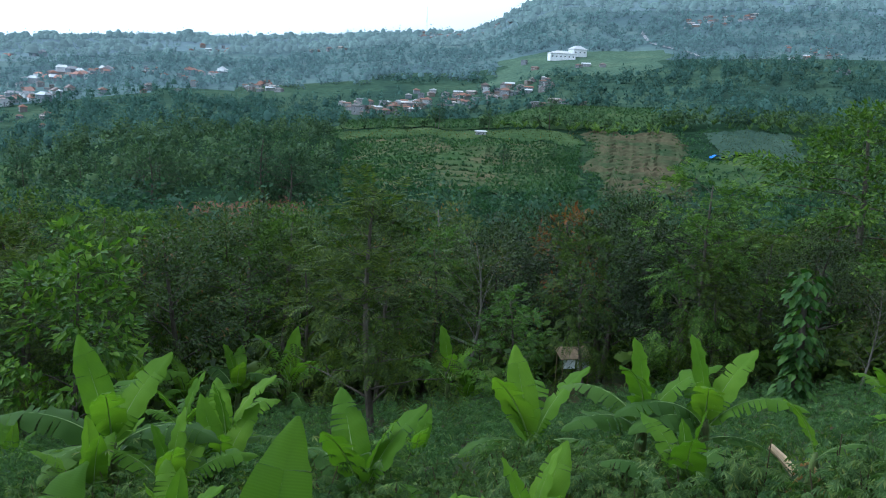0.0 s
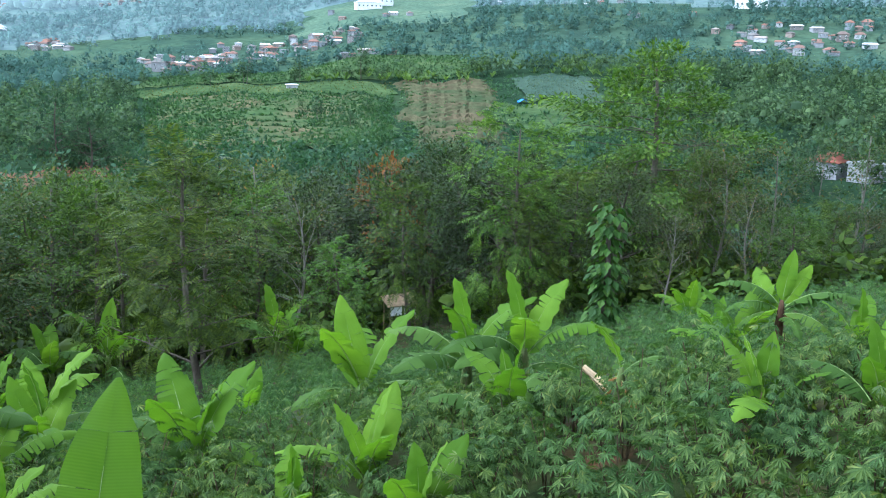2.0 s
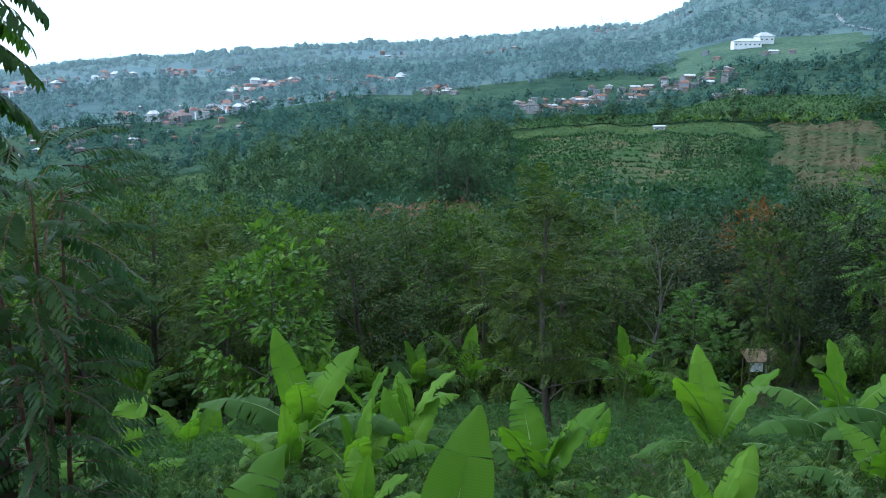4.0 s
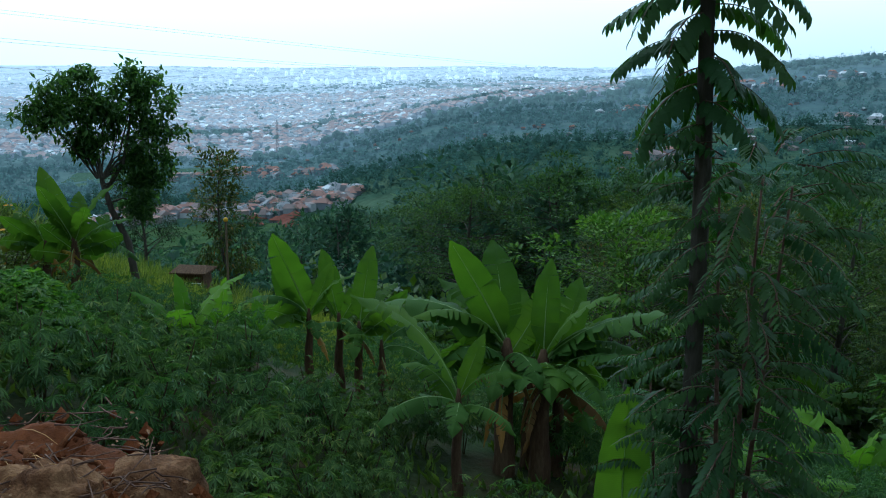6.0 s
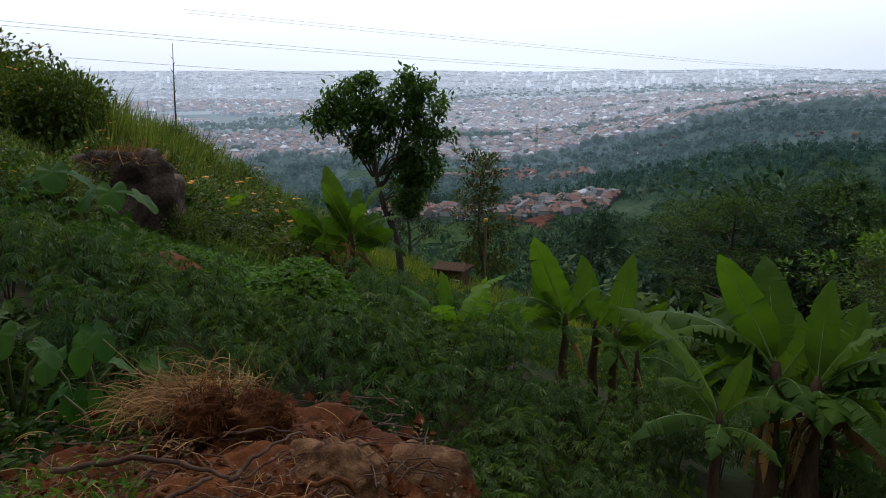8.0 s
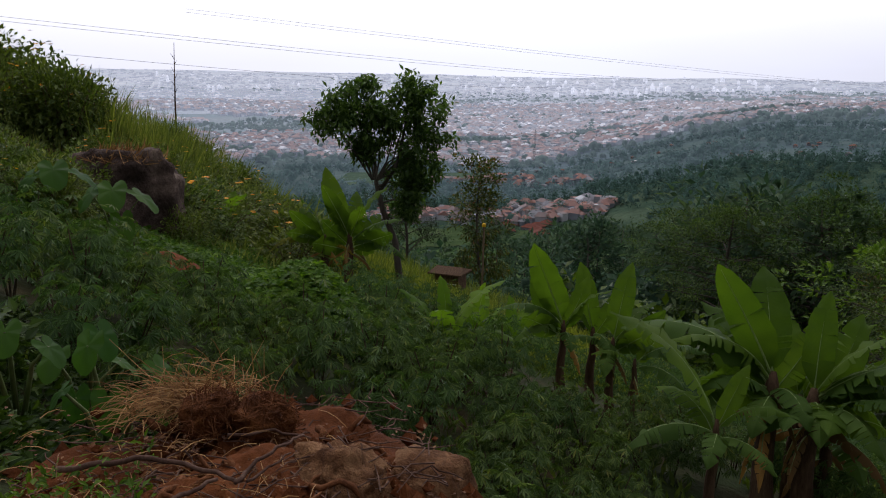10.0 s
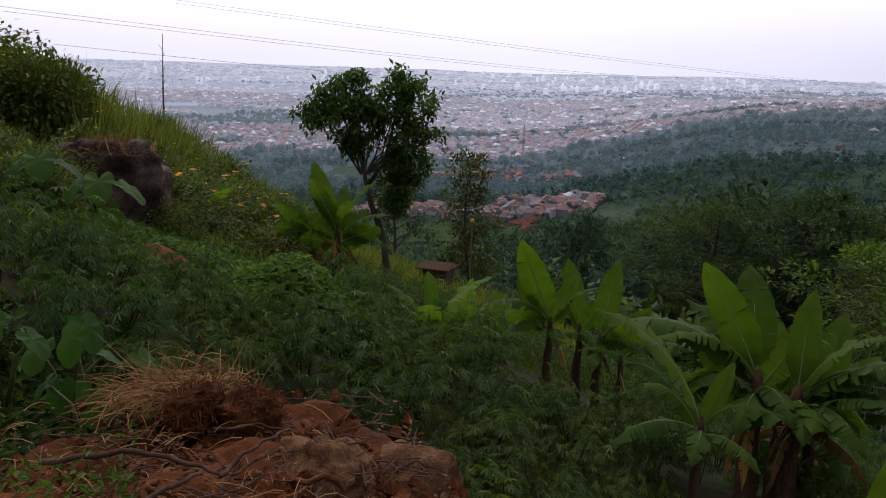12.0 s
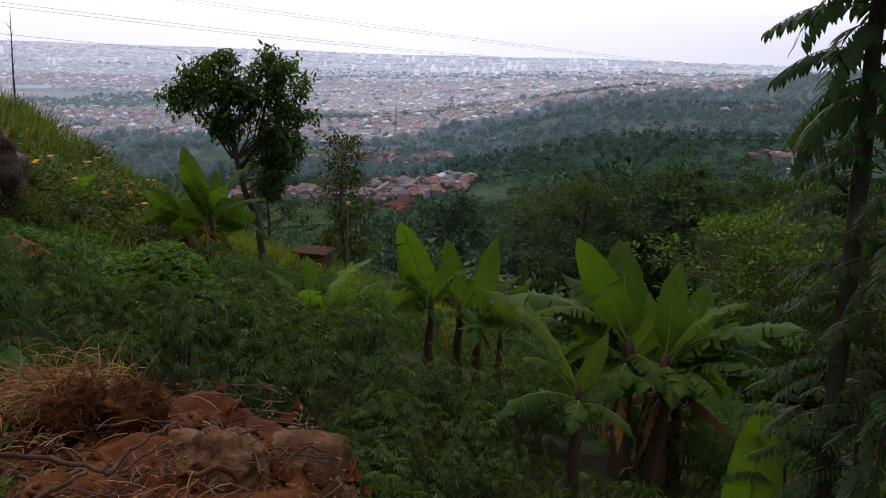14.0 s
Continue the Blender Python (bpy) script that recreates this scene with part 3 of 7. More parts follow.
# ---- trees ----
def reach(form, f):
    if form == "dome":
        return math.sqrt(max(0.05, 1 - (1.75 * f - 0.7) ** 2))
    if form == "cone":
        return 1.0 - 0.8 * f
    if form == "column":
        return 0.55 + 0.45 * math.sin(math.pi * (0.15 + 0.8 * f))
    if form == "umbrella":
        return 0.35 + 0.65 * f ** 0.7
    return 0.7 + 0.3 * math.sin(7 * f)


def tree_meshes(seed, h, spread, low, limbs, leaves, leaf, form="dome", trunk=0.12, bark=None, green=None, round_=False, clump=0.5, feather=0, rise=0.5, lean=0.0, bare=0.0, narrow=0.42, flat=0.72):
    """Trunk with limbs, and a crown of single leaves gathered in clumps on the twigs."""
    rng = np.random.default_rng(seed)
    b = Build()
    bend = rng.normal(0, 0.035, (2, 3))
    def axis(z):
        s = z / h
        return np.array([lean * z + h * (bend[0, 0] * math.sin(3 * s) + bend[0, 1] * s * s), h * (bend[1, 0] * math.sin(2.6 * s) + bend[1, 1] * s * s), z])
    zs = np.linspace(-0.3, h * 0.96, 9)
    b.tube([axis(z) for z in zs], [trunk * (1.25 if i == 0 else 1) * (1 - 0.88 * max(0, z) / h) + 0.012 for i, z in enumerate(zs)], 8)
    spots, sizes = [], []
    for i in range(limbs):
        f = (i + 0.5 * rng.random()) / max(1, limbs - 0.5)
        z = low + (h * 0.93 - low) * f
        ang = i * 2.4 + rng.normal(0, 0.4)
        ln = spread * reach(form, f) * rng.uniform(0.75, 1.15)
        out = np.array([math.cos(ang), math.sin(ang), 0])
        p0 = axis(z)
        up = rise * rng.uniform(0.6, 1.3)
        pts = [p0 + out * ln * s + np.array([0, 0, ln * up * (s ** 0.8 if rise > 0 else s * s)]) + rng.normal(0, 0.03, 3) * ln * s for s in (0, 0.35, 0.7, 1.0)]
        r0 = max(0.012, trunk * 0.42 * (1 - 0.75 * f))
        b.tube(pts, [r0, r0 * 0.7, r0 * 0.45, r0 * 0.15 + 0.003], 4, cap=False)
        for k in range(4):
            s = (0.4, 0.62, 0.82, 1.0)[k]
            base = pts[0] * (1 - s) + pts[3] * s + np.array([0, 0, 0.04 * ln])
            tw = out * rng.uniform(0.1, 0.6) + rng.normal(0, 0.55, 3) + np.array([0, 0, 0.25])
            end = base + tw * clump * rng.uniform(0.6, 1.3)
            b.tube([base, end], [r0 * 0.35 + 0.003, 0.003], 3, cap=False)
            if rng.random() >= bare:
                spots.append(end)
                sizes.append(clump * rng.uniform(0.55, 1.2))
    spots.append(axis(h * 0.97))
    sizes.append(clump * 0.7)
    spots, sizes = np.array(spots), np.array(sizes)
    pick = rng.choice(len(spots), leaves, p=sizes ** 2 / (sizes ** 2).sum())
    off = rng.normal(0, 1, (leaves, 3))
    off = off / np.linalg.norm(off, axis=1)[:, None] * rng.random((leaves, 1)) ** 0.45
    pos = spots[pick] + off * sizes[pick][:, None] * np.array([1, 1, flat])
    centre = np.array([axis(h * 0.6)[0], axis(h * 0.6)[1], h * 0.55])
    way = unit(pos - centre) * 0.7 + off * 0.6 + rng.normal(0, 0.35, (leaves, 3)) - np.array([0, 0, 0.35])
    up = rng.normal(0, 0.35, (leaves, 3)) + np.array([0, 0, 1])
    ln = leaf * rng.uniform(0.65, 1.3, leaves)
    if feather:
        v, fc = sprays(pos, way, up, ln, feather, leaf * 0.32, leaf * 0.11, droop=0.25)
    else:
        v, fc = blades(pos, way, up, ln, ln * narrow)
    if round_:
        own = np.repeat(spots[pick], 4, 0)
        nor = unit(unit(v - own) * 0.6 + unit(v - centre) + np.array([0, 0, 0.2]))
        return b.mesh("trunk", bark or M_BARK, True), mesh("crown", v, outward(v, fc, nor), green or M_LEAF, None, True, nor)
    return b.mesh("trunk", bark or M_BARK, True), mesh("crown", v, fc, green or M_LEAF)


TREE_KINDS = {}


def tree(kind, x, y, h, label, turn=0.0, group="", wide=1.0, sink=0.1, name="tree"):
    """A tree of a kind made before, scaled to the height h."""
    meshes, full = TREE_KINDS[kind]
    k = h / full
    t = thing(name, on(x, y, -sink), label, "tree", group, turn=turn)
    t.scale = (k * wide, k * wide, k)
    part("trunk", meshes[0], t)
    part("crown", meshes[1], t)
    return t


def kind(name, h, *args, **keys):
    TREE_KINDS[name] = (tree_meshes(args[0], h, *args[1:], **keys), h)


#    name        height seed spread low limbs leaves leaf
kind("broad_a", 9.0, 11, 2.6, 2.4, 18, 5200, 0.19, form="dome", trunk=0.16, clump=0.62)
kind("broad_b", 9.0, 12, 2.3, 2.2, 18, 4800, 0.19, form="column", trunk=0.14, clump=0.6, green=M_LEAF_OLIVE)
kind("broad_c", 8.0, 13, 2.8, 2.0, 17, 5400, 0.18, form="dome", trunk=0.15, clump=0.68, green=M_LEAF_DARK)
kind("thin_a", 9.0, 14, 2.0, 2.5, 18, 1900, 0.18, form="column", trunk=0.09, clump=0.7, green=M_LEAF_DRY, bark=M_PALE_BARK, bare=0.35, rise=0.9)
kind("thin_b", 8.0, 15, 1.9, 1.8, 17, 2000, 0.18, form="dome", trunk=0.08, clump=0.7, green=M_LEAF_OLIVE, bark=M_PALE_BARK, bare=0.3, rise=0.9)
kind("feather_a", 9.0, 16, 1.9, 1.5, 24, 760, 0.44, form="cone", trunk=0.11, clump=0.66, green=M_LEAF_FEATHER, feather=6, rise=0.3)
kind("feather_b", 8.0, 17, 1.5, 1.0, 20, 520, 0.46, form="column", trunk=0.09, clump=0.55, green=M_LEAF_FEATHER, feather=6, rise=0.4)
kind("feather_c", 8.0, 27, 1.5, 0.6, 24, 700, 0.4, form="column", trunk=0.09, clump=0.5, green=M_LEAF_FEATHER_Y, feather=6, rise=0.4)
kind("rusty", 9.0, 18, 1.8, 3.0, 14, 900, 0.28, form="column", trunk=0.1, clump=0.65, green=M_LEAF_RUST, bare=0.2, rise=0.7)
kind("spread_a", 14.0, 19, 4.9, 3.4, 34, 10500, 0.27, form="dome", trunk=0.24, clump=0.95, green=M_LEAF_TALL, rise=0.08, narrow=0.5, flat=0.42)
kind("spread_c", 7.0, 29, 2.9, 1.6, 24, 5200, 0.22, form="dome", trunk=0.14, clump=0.62, green=M_LEAF_BRIGHT, rise=0.3, flat=0.5, narrow=0.5)
kind("far_round", 15.0, 23, 6.0, 3.5, 14, 950, 0.95, form="dome", trunk=0.3, clump=1.7, green=M_WOODS, rise=0.25, round_=True)
kind("far_tall", 9.0, 24, 2.3, 2.8, 12, 560, 0.62, form="column", trunk=0.13, clump=0.85, green=M_WOODS, bark=M_PALE_BARK, round_=True)
kind("far_broad", 9.0, 25, 2.8, 2.2, 12, 620, 0.66, form="dome", trunk=0.15, clump=0.95, green=M_WOODS, round_=True)
kind("spread_b", 15.0, 20, 6.8, 5.0, 34, 12000, 0.24, form="dome", trunk=0.3, clump=1.3, green=M_LEAF_VALLEY, rise=0.14, flat=0.3, narrow=0.6)
kind("young_broad", 6.0, 21, 1.75, 1.2, 20, 2000, 0.26, form="dome", trunk=0.07, clump=0.46, green=M_LEAF_BRIGHT, narrow=0.55, flat=0.5)
kind("slender", 9.0, 22, 1.2, 1.4, 26, 4200, 0.24, form="column", trunk=0.1, clump=0.5, green=M_LEAF_OLIVE)


# ---- the ground: one sheet to the horizon ----
def ground_sheet():
    radii = np.concatenate([[0.0005], np.arange(0.4, 12, 0.4), np.geomspace(12, 4990, 150)])
    n = 288
    a = np.linspace(0, 2 * np.pi, n, endpoint=False)
    R, A = np.meshgrid(radii, a, indexing="ij")
    X, Y = -R * np.sin(A), R * np.cos(A)
    v = np.stack([X, Y, height(X, Y)], -1).reshape(-1, 3)
    i, j = np.meshgrid(np.arange(len(radii) - 1), np.arange(n), indexing="ij")
    k = (j + 1) % n
    f = np.stack([i * n + j, i * n + k, (i + 1) * n + k, (i + 1) * n + j], -1).reshape(-1, 4)[:, ::-1]
    rm = radii[i.reshape(-1)]
    az = np.degrees(a[j.reshape(-1)])
    # each farther ring of ground takes a material with more painted haze
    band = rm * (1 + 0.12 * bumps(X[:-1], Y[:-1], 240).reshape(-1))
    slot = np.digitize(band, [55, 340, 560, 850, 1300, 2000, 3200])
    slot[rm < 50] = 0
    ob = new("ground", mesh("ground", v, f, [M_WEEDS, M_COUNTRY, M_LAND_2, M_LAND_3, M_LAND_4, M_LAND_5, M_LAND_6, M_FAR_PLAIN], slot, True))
    tagged(ob, "weedy red soil on a steep slope above a green valley", "ground", kind="structure")


ground_sheet()
# ---- the far country: woods, fields, villages, city ----
rng = np.random.default_rng(5)


def polar(az, r):
    a = np.radians(az)
    return -np.sin(a) * r, np.cos(a) * r


# clearings: bearing from, to, distance from, to
CLEAR = [(-16, 8, 158, 192), (-24, -15, 150, 270), (-9, 7.5, 190, 322), (-16, -8, 190, 322), (-23, -15, 262, 326), (-14, -3, 515, 645), (-14, 7, 326, 400), (60, 78, 300, 420), (70, 81, 690, 790), (24, 34, 265, 330), (7.5, 18, 128, 184), (64.5, 71, 130, 420), (-41, -34, 62, 156)]
TOWNS = [(4.4, 465, 2.6, 22, 30), (-1.9, 492, 4.8, 26, 52), (-7.2, 425, 1.6, 12, 6), (12, 575, 1.1, 24, 14), (25.6, 645, 1.4, 24, 10), (19, 560, 3, 40, 6), (-33.5, 452, 4.4, 34, 36), (0.7, 1035, 1.9, 42, 22), (-2.6, 1000, 1.2, 34, 14), (-16.6, 800, 2.2, 34, 24), (-22.2, 600, 1.5, 34, 10),
         (-26, 560, 4, 50, 8), (28, 480, 3.5, 50, 16), (36, 470, 4.5, 48, 16), (45, 430, 4, 44, 10), (52, 600, 5, 50, 12), (58, 770, 5, 45, 8),
         (67.6, 405, 1.7, 20, 8), (66, 800, 4, 36, 8), (73, 830, 3, 30, 6), (31, 640, 4, 50, 6), (21, 725, 2.6, 36, 16), (15.2, 945, 1.3, 30, 8), (17.4, 665, 0.7, 14, 4), (8, 875, 1.3, 26, 6), (-8.5, 560, 4, 30, 5)]


def in_clear(az, r):
    hit = np.zeros(len(az), bool)
    for a0, a1, r0, r1 in CLEAR:
        hit = hit | (az > a0) & (az < a1) & (r > r0) & (r < r1)
    return hit


def in_town(az, r, grow=1.0):
    hit = np.zeros(len(az), bool)
    for a, rr, da, dr, n in TOWNS:
        hit |= ((az - a) / (da * grow)) ** 2 + ((r - rr) / (dr * grow)) ** 2 < 1
    return hit


def city_patch(az, r):
    """Where houses stand close together: villages on the slopes, and most of the plain."""
    x, y = polar(np.asarray(az), np.asarray(r))
    v = 0.75 * bumps(x, y, 130) + 0.55 * bumps(x * 0.8, y, 48) + 0.5 * bumps(x, y, 420)
    plain = smooth(700, 1500, r + 14 * (np.asarray(az) - 66)) * smooth(38, 52, az)
    return v > 0.54 - 0.64 * plain - 0.4 * smooth(1700, 2600, r) * smooth(38, 52, az)


def woods(name, count, r0, r1, tall, wide, clumps, per, leaf, label, keep_town=0.25, green=None, az0=-64, az1=112, gap=0.75, heart=0.8, lift=0.4, seat=0.6):
    """Tree crowns standing on the land, each a handful of leafy clumps on a stem."""
    az = rng.uniform(az0, az1, count)
    r = np.sqrt(rng.uniform(r0 ** 2, r1 ** 2, count))
    ok = ~in_clear(az, r)
    ok &= ~((az > 57) & (az < 86) & (r > 58) & (r < 420) & (rng.random(count) < 0.5))
    ok &= ~((np.abs(az + 9) < 2.4) & (r < 36))
    ok &= ~(in_town(az, r) & (rng.random(count) > keep_town))
    ok &= ~(city_patch(az, r) & (rng.random(count) > keep_town))
    x, y = polar(az, r)
    ok &= bumps(x, y, r0 * 0.35 + 12) > -gap
    x, y = x[ok], y[ok]
    n = len(x)
    z = height(x, y)
    big = np.clip(np.exp(rng.normal(0, 0.26, n)), 0.55, 1.7) * (1 + 0.25 * bumps(x, y, 35))
    h = tall * big * rng.uniform(0.75, 1.25, n)
    w = wide * big * rng.uniform(0.65, 1.25, n)
    own = np.repeat(np.arange(n), clumps)
    m = n * clumps
    q = unit(rng.normal(0, 1, (m, 3))) * rng.random((m, 1)) ** 0.4
    mid = np.stack([x, y, z + h * seat], 1)
    half = np.stack([w * 0.5, w * 0.5, h * (0.96 - seat)], 1)
    spot = mid[own] + q * half[own]
    cw = w[own] * 0.3 * rng.uniform(0.6, 1.3, m)
    k = m * per
    own2 = np.repeat(np.arange(m), per)
    d = unit(rng.normal(0, 1, (k, 3)) + np.array([0, 0, 0.25]))
    pos = spot[own2] + d * cw[own2][:, None] * rng.random((k, 1)) ** 0.5
    way = d + rng.normal(0, 0.5, (k, 3)) - np.array([0, 0, 0.3])
    ln = leaf * rng.uniform(0.6, 1.4, k)
    v, f = blades(pos, way, rng.normal(0, 0.4, (k, 3)) + np.array([0, 0, 1]), ln, ln * 0.62)
    tree_of = np.repeat(own[own2], 4)
    # a knotted heart of foliage inside each crown
    ring = [(math.cos(a * math.pi / 3), math.sin(a * math.pi / 3)) for a in range(6)]
    k1 = np.array([(p * 1.0, q_ * 1.0, -0.35) for p, q_ in ring] + [(p * 0.72, q_ * 0.72, 0.5) for p, q_ in ring] + [(0, 0, 0.82)])
    knot = (mid[:, None, :] + k1[None] * (half * heart)[:, None, :] * rng.uniform(0.72, 1.22, (n, 13, 1))).reshape(-1, 3)
    tri = np.array([(a, (a + 1) % 6, 6 + (a + 1) % 6) for a in range(6)] + [(a, 6 + (a + 1) % 6, 6 + a) for a in range(6)] + [(6 + a, 6 + (a + 1) % 6, 12) for a in range(6)])
    f2 = (np.arange(n)[:, None, None] * 13 + tri[None]).reshape(-1, 3)
    tree_of = np.concatenate([tree_of, np.repeat(np.arange(n), 13)])
    f2 = np.concatenate([f2, f2[:, 2:]], 1) + len(v)
    v = np.concatenate([v, knot])
    nor = unit((v - mid[tree_of]) / half[tree_of] + np.array([0, 0, lift]))
    faces = outward(v, f, nor).tolist() + [r_[:3] for r_ in f2.tolist()]
    ob = new(name, mesh(name, v, faces, green or M_WOODS, None, True, nor))
    tagged(ob, label, "trees", kind="stuff")


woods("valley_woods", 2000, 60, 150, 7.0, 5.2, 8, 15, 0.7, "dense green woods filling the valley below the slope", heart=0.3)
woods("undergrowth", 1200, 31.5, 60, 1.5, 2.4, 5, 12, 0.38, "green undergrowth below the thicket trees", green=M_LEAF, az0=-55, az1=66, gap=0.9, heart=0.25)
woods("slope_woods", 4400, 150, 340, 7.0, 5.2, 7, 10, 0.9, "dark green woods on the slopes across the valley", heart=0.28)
# from here outward the leaf colours carry painted haze
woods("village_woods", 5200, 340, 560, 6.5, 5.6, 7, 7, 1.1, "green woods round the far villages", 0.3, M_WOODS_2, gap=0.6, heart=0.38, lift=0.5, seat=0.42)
woods("hill_woods", 8200, 560, 850, 6.5, 6.4, 5, 5, 1.5, "green woods between the far villages, tinted bluish for haze", 0.35, M_WOODS_3, gap=0.62, heart=0.45, lift=0.6, seat=0.38)
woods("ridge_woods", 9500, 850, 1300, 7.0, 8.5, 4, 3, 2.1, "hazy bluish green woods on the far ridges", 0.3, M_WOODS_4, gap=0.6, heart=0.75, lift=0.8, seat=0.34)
woods("plain_trees", 11000, 1300, 2000, 6.5, 8.5, 3, 3, 2.5, "haze-tinted trees between the quarters of the city", 0.34, M_WOODS_5, gap=0.55, heart=0.8, lift=0.9, seat=0.32, az0=-10)
woods("city_trees", 6500, 2000, 3300, 6.0, 12, 3, 2, 3.4, "trees among the distant roofs, paled for haze", 0.4, M_WOODS_6, gap=0.35, heart=0.8, lift=0.9, seat=0.32, az0=38, az1=104)


# field sheets laid over the slope
def field(name, az0, az1, r0, r1, material, label, lift=0.25, step=0.0, ways=(36, 40)):
    a = np.linspace(az0, az1, ways[0])
    r = np.linspace(r0, r1, ways[1])
    A, R = np.meshgrid(a, r, indexing="ij")
    A = A + bumps(R, A * 0, 22) * 0.9 * (0.3 + np.abs(np.linspace(-1, 1, ways[0]))[:, None])
    wob = bumps(A * 30, R, 40) * 7 + bumps(A * 90, R * 0, 25) * 4
    X, Y = polar(A, R + wob)
    Z = height(X, Y) + lift
    if step:
        Z = Z + step * (np.arange(ways[1]) % 4 < 2)[None, :] * 0.8 - 1.2 * (np.abs(np.linspace(-1, 1, ways[0]))[:, None] ** 8)
    v = np.stack([X, Y, Z], -1).reshape(-1, 3)
    i, j = np.meshgrid(np.arange(ways[0] - 1), np.arange(ways[1] - 1), indexing="ij")
    n = ways[1]
    f = np.stack([i * n + j, i * n + j + 1, (i + 1) * n + j + 1, (i + 1) * n + j], -1).reshape(-1, 4)
    ob = new(name, mesh(name, v, f, material, None, not step))
    return tagged(ob, label, "field", kind="structure")


M_FIELD = rough_mat("field_soil_green", [(0.35, (0.045, 0.075, 0.03)), (0.5, (0.06, 0.078, 0.036)), (0.7, (0.1, 0.085, 0.048))], 0.07, spec=0.0, fine=0.5, bump=0.3, dist=0.2)
M_TERRACE = rough_mat("terrace_soil", [(0.36, (0.04, 0.058, 0.028)), (0.52, (0.062, 0.062, 0.034)), (0.7, (0.088, 0.07, 0.043))], 0.05, spec=0.0, fine=0.45, bump=0.6, dist=0.4)
M_MEADOW = rough_mat("pale_meadow", [(0.35, (0.036, 0.062, 0.026)), (0.55, (0.052, 0.08, 0.033)), (0.7, (0.075, 0.098, 0.042))], 0.05, spec=0.0, fine=0.4, bump=0.5, dist=0.4)
# a meadow green with haze mixed into its base colour
M_LAWN = rough_mat("far_lawn", [(0.35, (0.06, 0.096, 0.07)), (0.55, (0.078, 0.118, 0.08)), (0.7, (0.1, 0.135, 0.09))], 0.04, spec=0.0, fine=0.4, bump=0.5, dist=0.4)
M_VALLEY = rough_mat("valley_grass", [(0.32, (0.034, 0.066, 0.024)), (0.5, (0.052, 0.092, 0.034)), (0.68, (0.09, 0.125, 0.046))], 0.05, spec=0.0, fine=0.35, bump=0.6, dist=0.5)
M_CABBAGE = rough_mat("cabbage_field", [(0.35, (0.034, 0.058, 0.042)), (0.65, (0.05, 0.076, 0.055))], 0.05, spec=0.0, fine=0.6, bump=0.6, dist=0.4)
M_BANK = rough_mat("red_bank", [(0.35, (0.10, 0.05, 0.034)), (0.65, (0.17, 0.088, 0.06))], 0.1, spec=0.0, fine=0.9, bump=0.4, dist=0.2)
field("field_1", -8.8, 7, 190, 284, M_FIELD, "terraced cassava field on the far slope", lift=0.5, step=0.3, ways=(36, 64))
field("field_2", -9, 7.0, 286, 318, M_MEADOW, "pale green meadow along the top of the field", lift=0.4)
field("field_3", -15.6, -9.4, 196, 318, M_TERRACE, "bare brown terraces stepping up the far slope", lift=0.6, step=0.7, ways=(28, 64))
field("field_4", -22.4, -17.4, 274, 322, M_CABBAGE, "bluish green cabbage field on the far slope", lift=0.6)
field("field_9", -23.5, -15.8, 214, 268, M_MEADOW, "rough pale grass below the cabbage field", lift=0.4)
field("field_11", -14.5, 7, 326, 408, M_MEADOW, "light green gardens above the far field", lift=0.3)
field("field_5", -13.5, -3, 520, 640, M_LAWN, "bright green lawn round the white house")
field("field_6", 7.5, 18, 150, 186, M_BANK, "bare red earth bank below the woods")
field("field_7", 62, 77, 305, 410, M_MEADOW, "light green gardens on the valley side")
field("field_10", 59, 84, 66, 296, M_VALLEY, "rough green grazing on the valley side", lift=0.1, ways=(60, 70))
field("field_8", 70, 81, 690, 790, M_LAWN, "light green rice field before the city")
field("field_12", 24, 34, 262, 330, M_MEADOW, "green clearing among the plantation trees", lift=0.3)


def rows_of_crop(name, az0, az1, r0, r1, gap, apart, size, material, label, skip=None, thick=0.93):
    """Crop rows that follow the contours of a far field."""
    chunks = []
    for k, r in enumerate(np.arange(r0, r1, gap)):
        az = np.arange(az0, az1, apart)
        az = az + rng.normal(0, apart * 0.3, len(az))
        if skip:
            az = az[~((az + bumps(az * 0 + r, az, 9) > skip[0]) & (az < skip[1]) & (r + 9 * bumps(az * 9, az, 7) < skip[2]) & (rng.random(len(az)) < (0.85 if k % 3 else 0.1)))]
        az = az[rng.random(len(az)) < thick]
        x, y = polar(az, r + bumps(az * 30, np.full(len(az), r), 40) * 5)
        base = np.stack([x, y, height(x, y) + 0.2], 1)
        for _ in range(6):
            d = unit(rng.normal(0, 1, base.shape) + np.array([0, 0, 0.7]))
            ln = size * rng.uniform(0.6, 1.2, len(base))
            chunks.append(blades(base + d * 0.25, d, rng.normal(0, 0.3, base.shape) + np.array([0, 0, 1]), ln, ln * 0.6))
    v, f = join(chunks)
    tagged(new(name, mesh(name, v, f, material)), label, "crop", kind="stuff")


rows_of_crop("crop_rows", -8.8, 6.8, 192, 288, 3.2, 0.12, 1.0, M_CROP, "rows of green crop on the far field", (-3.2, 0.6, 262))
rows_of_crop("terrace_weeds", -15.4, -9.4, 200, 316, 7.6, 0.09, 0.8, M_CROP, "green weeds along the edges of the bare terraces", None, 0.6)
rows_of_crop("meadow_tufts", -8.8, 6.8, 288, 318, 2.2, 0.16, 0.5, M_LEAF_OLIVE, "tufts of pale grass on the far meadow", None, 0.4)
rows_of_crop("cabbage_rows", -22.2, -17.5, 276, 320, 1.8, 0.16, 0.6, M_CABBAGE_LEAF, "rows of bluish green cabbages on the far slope")
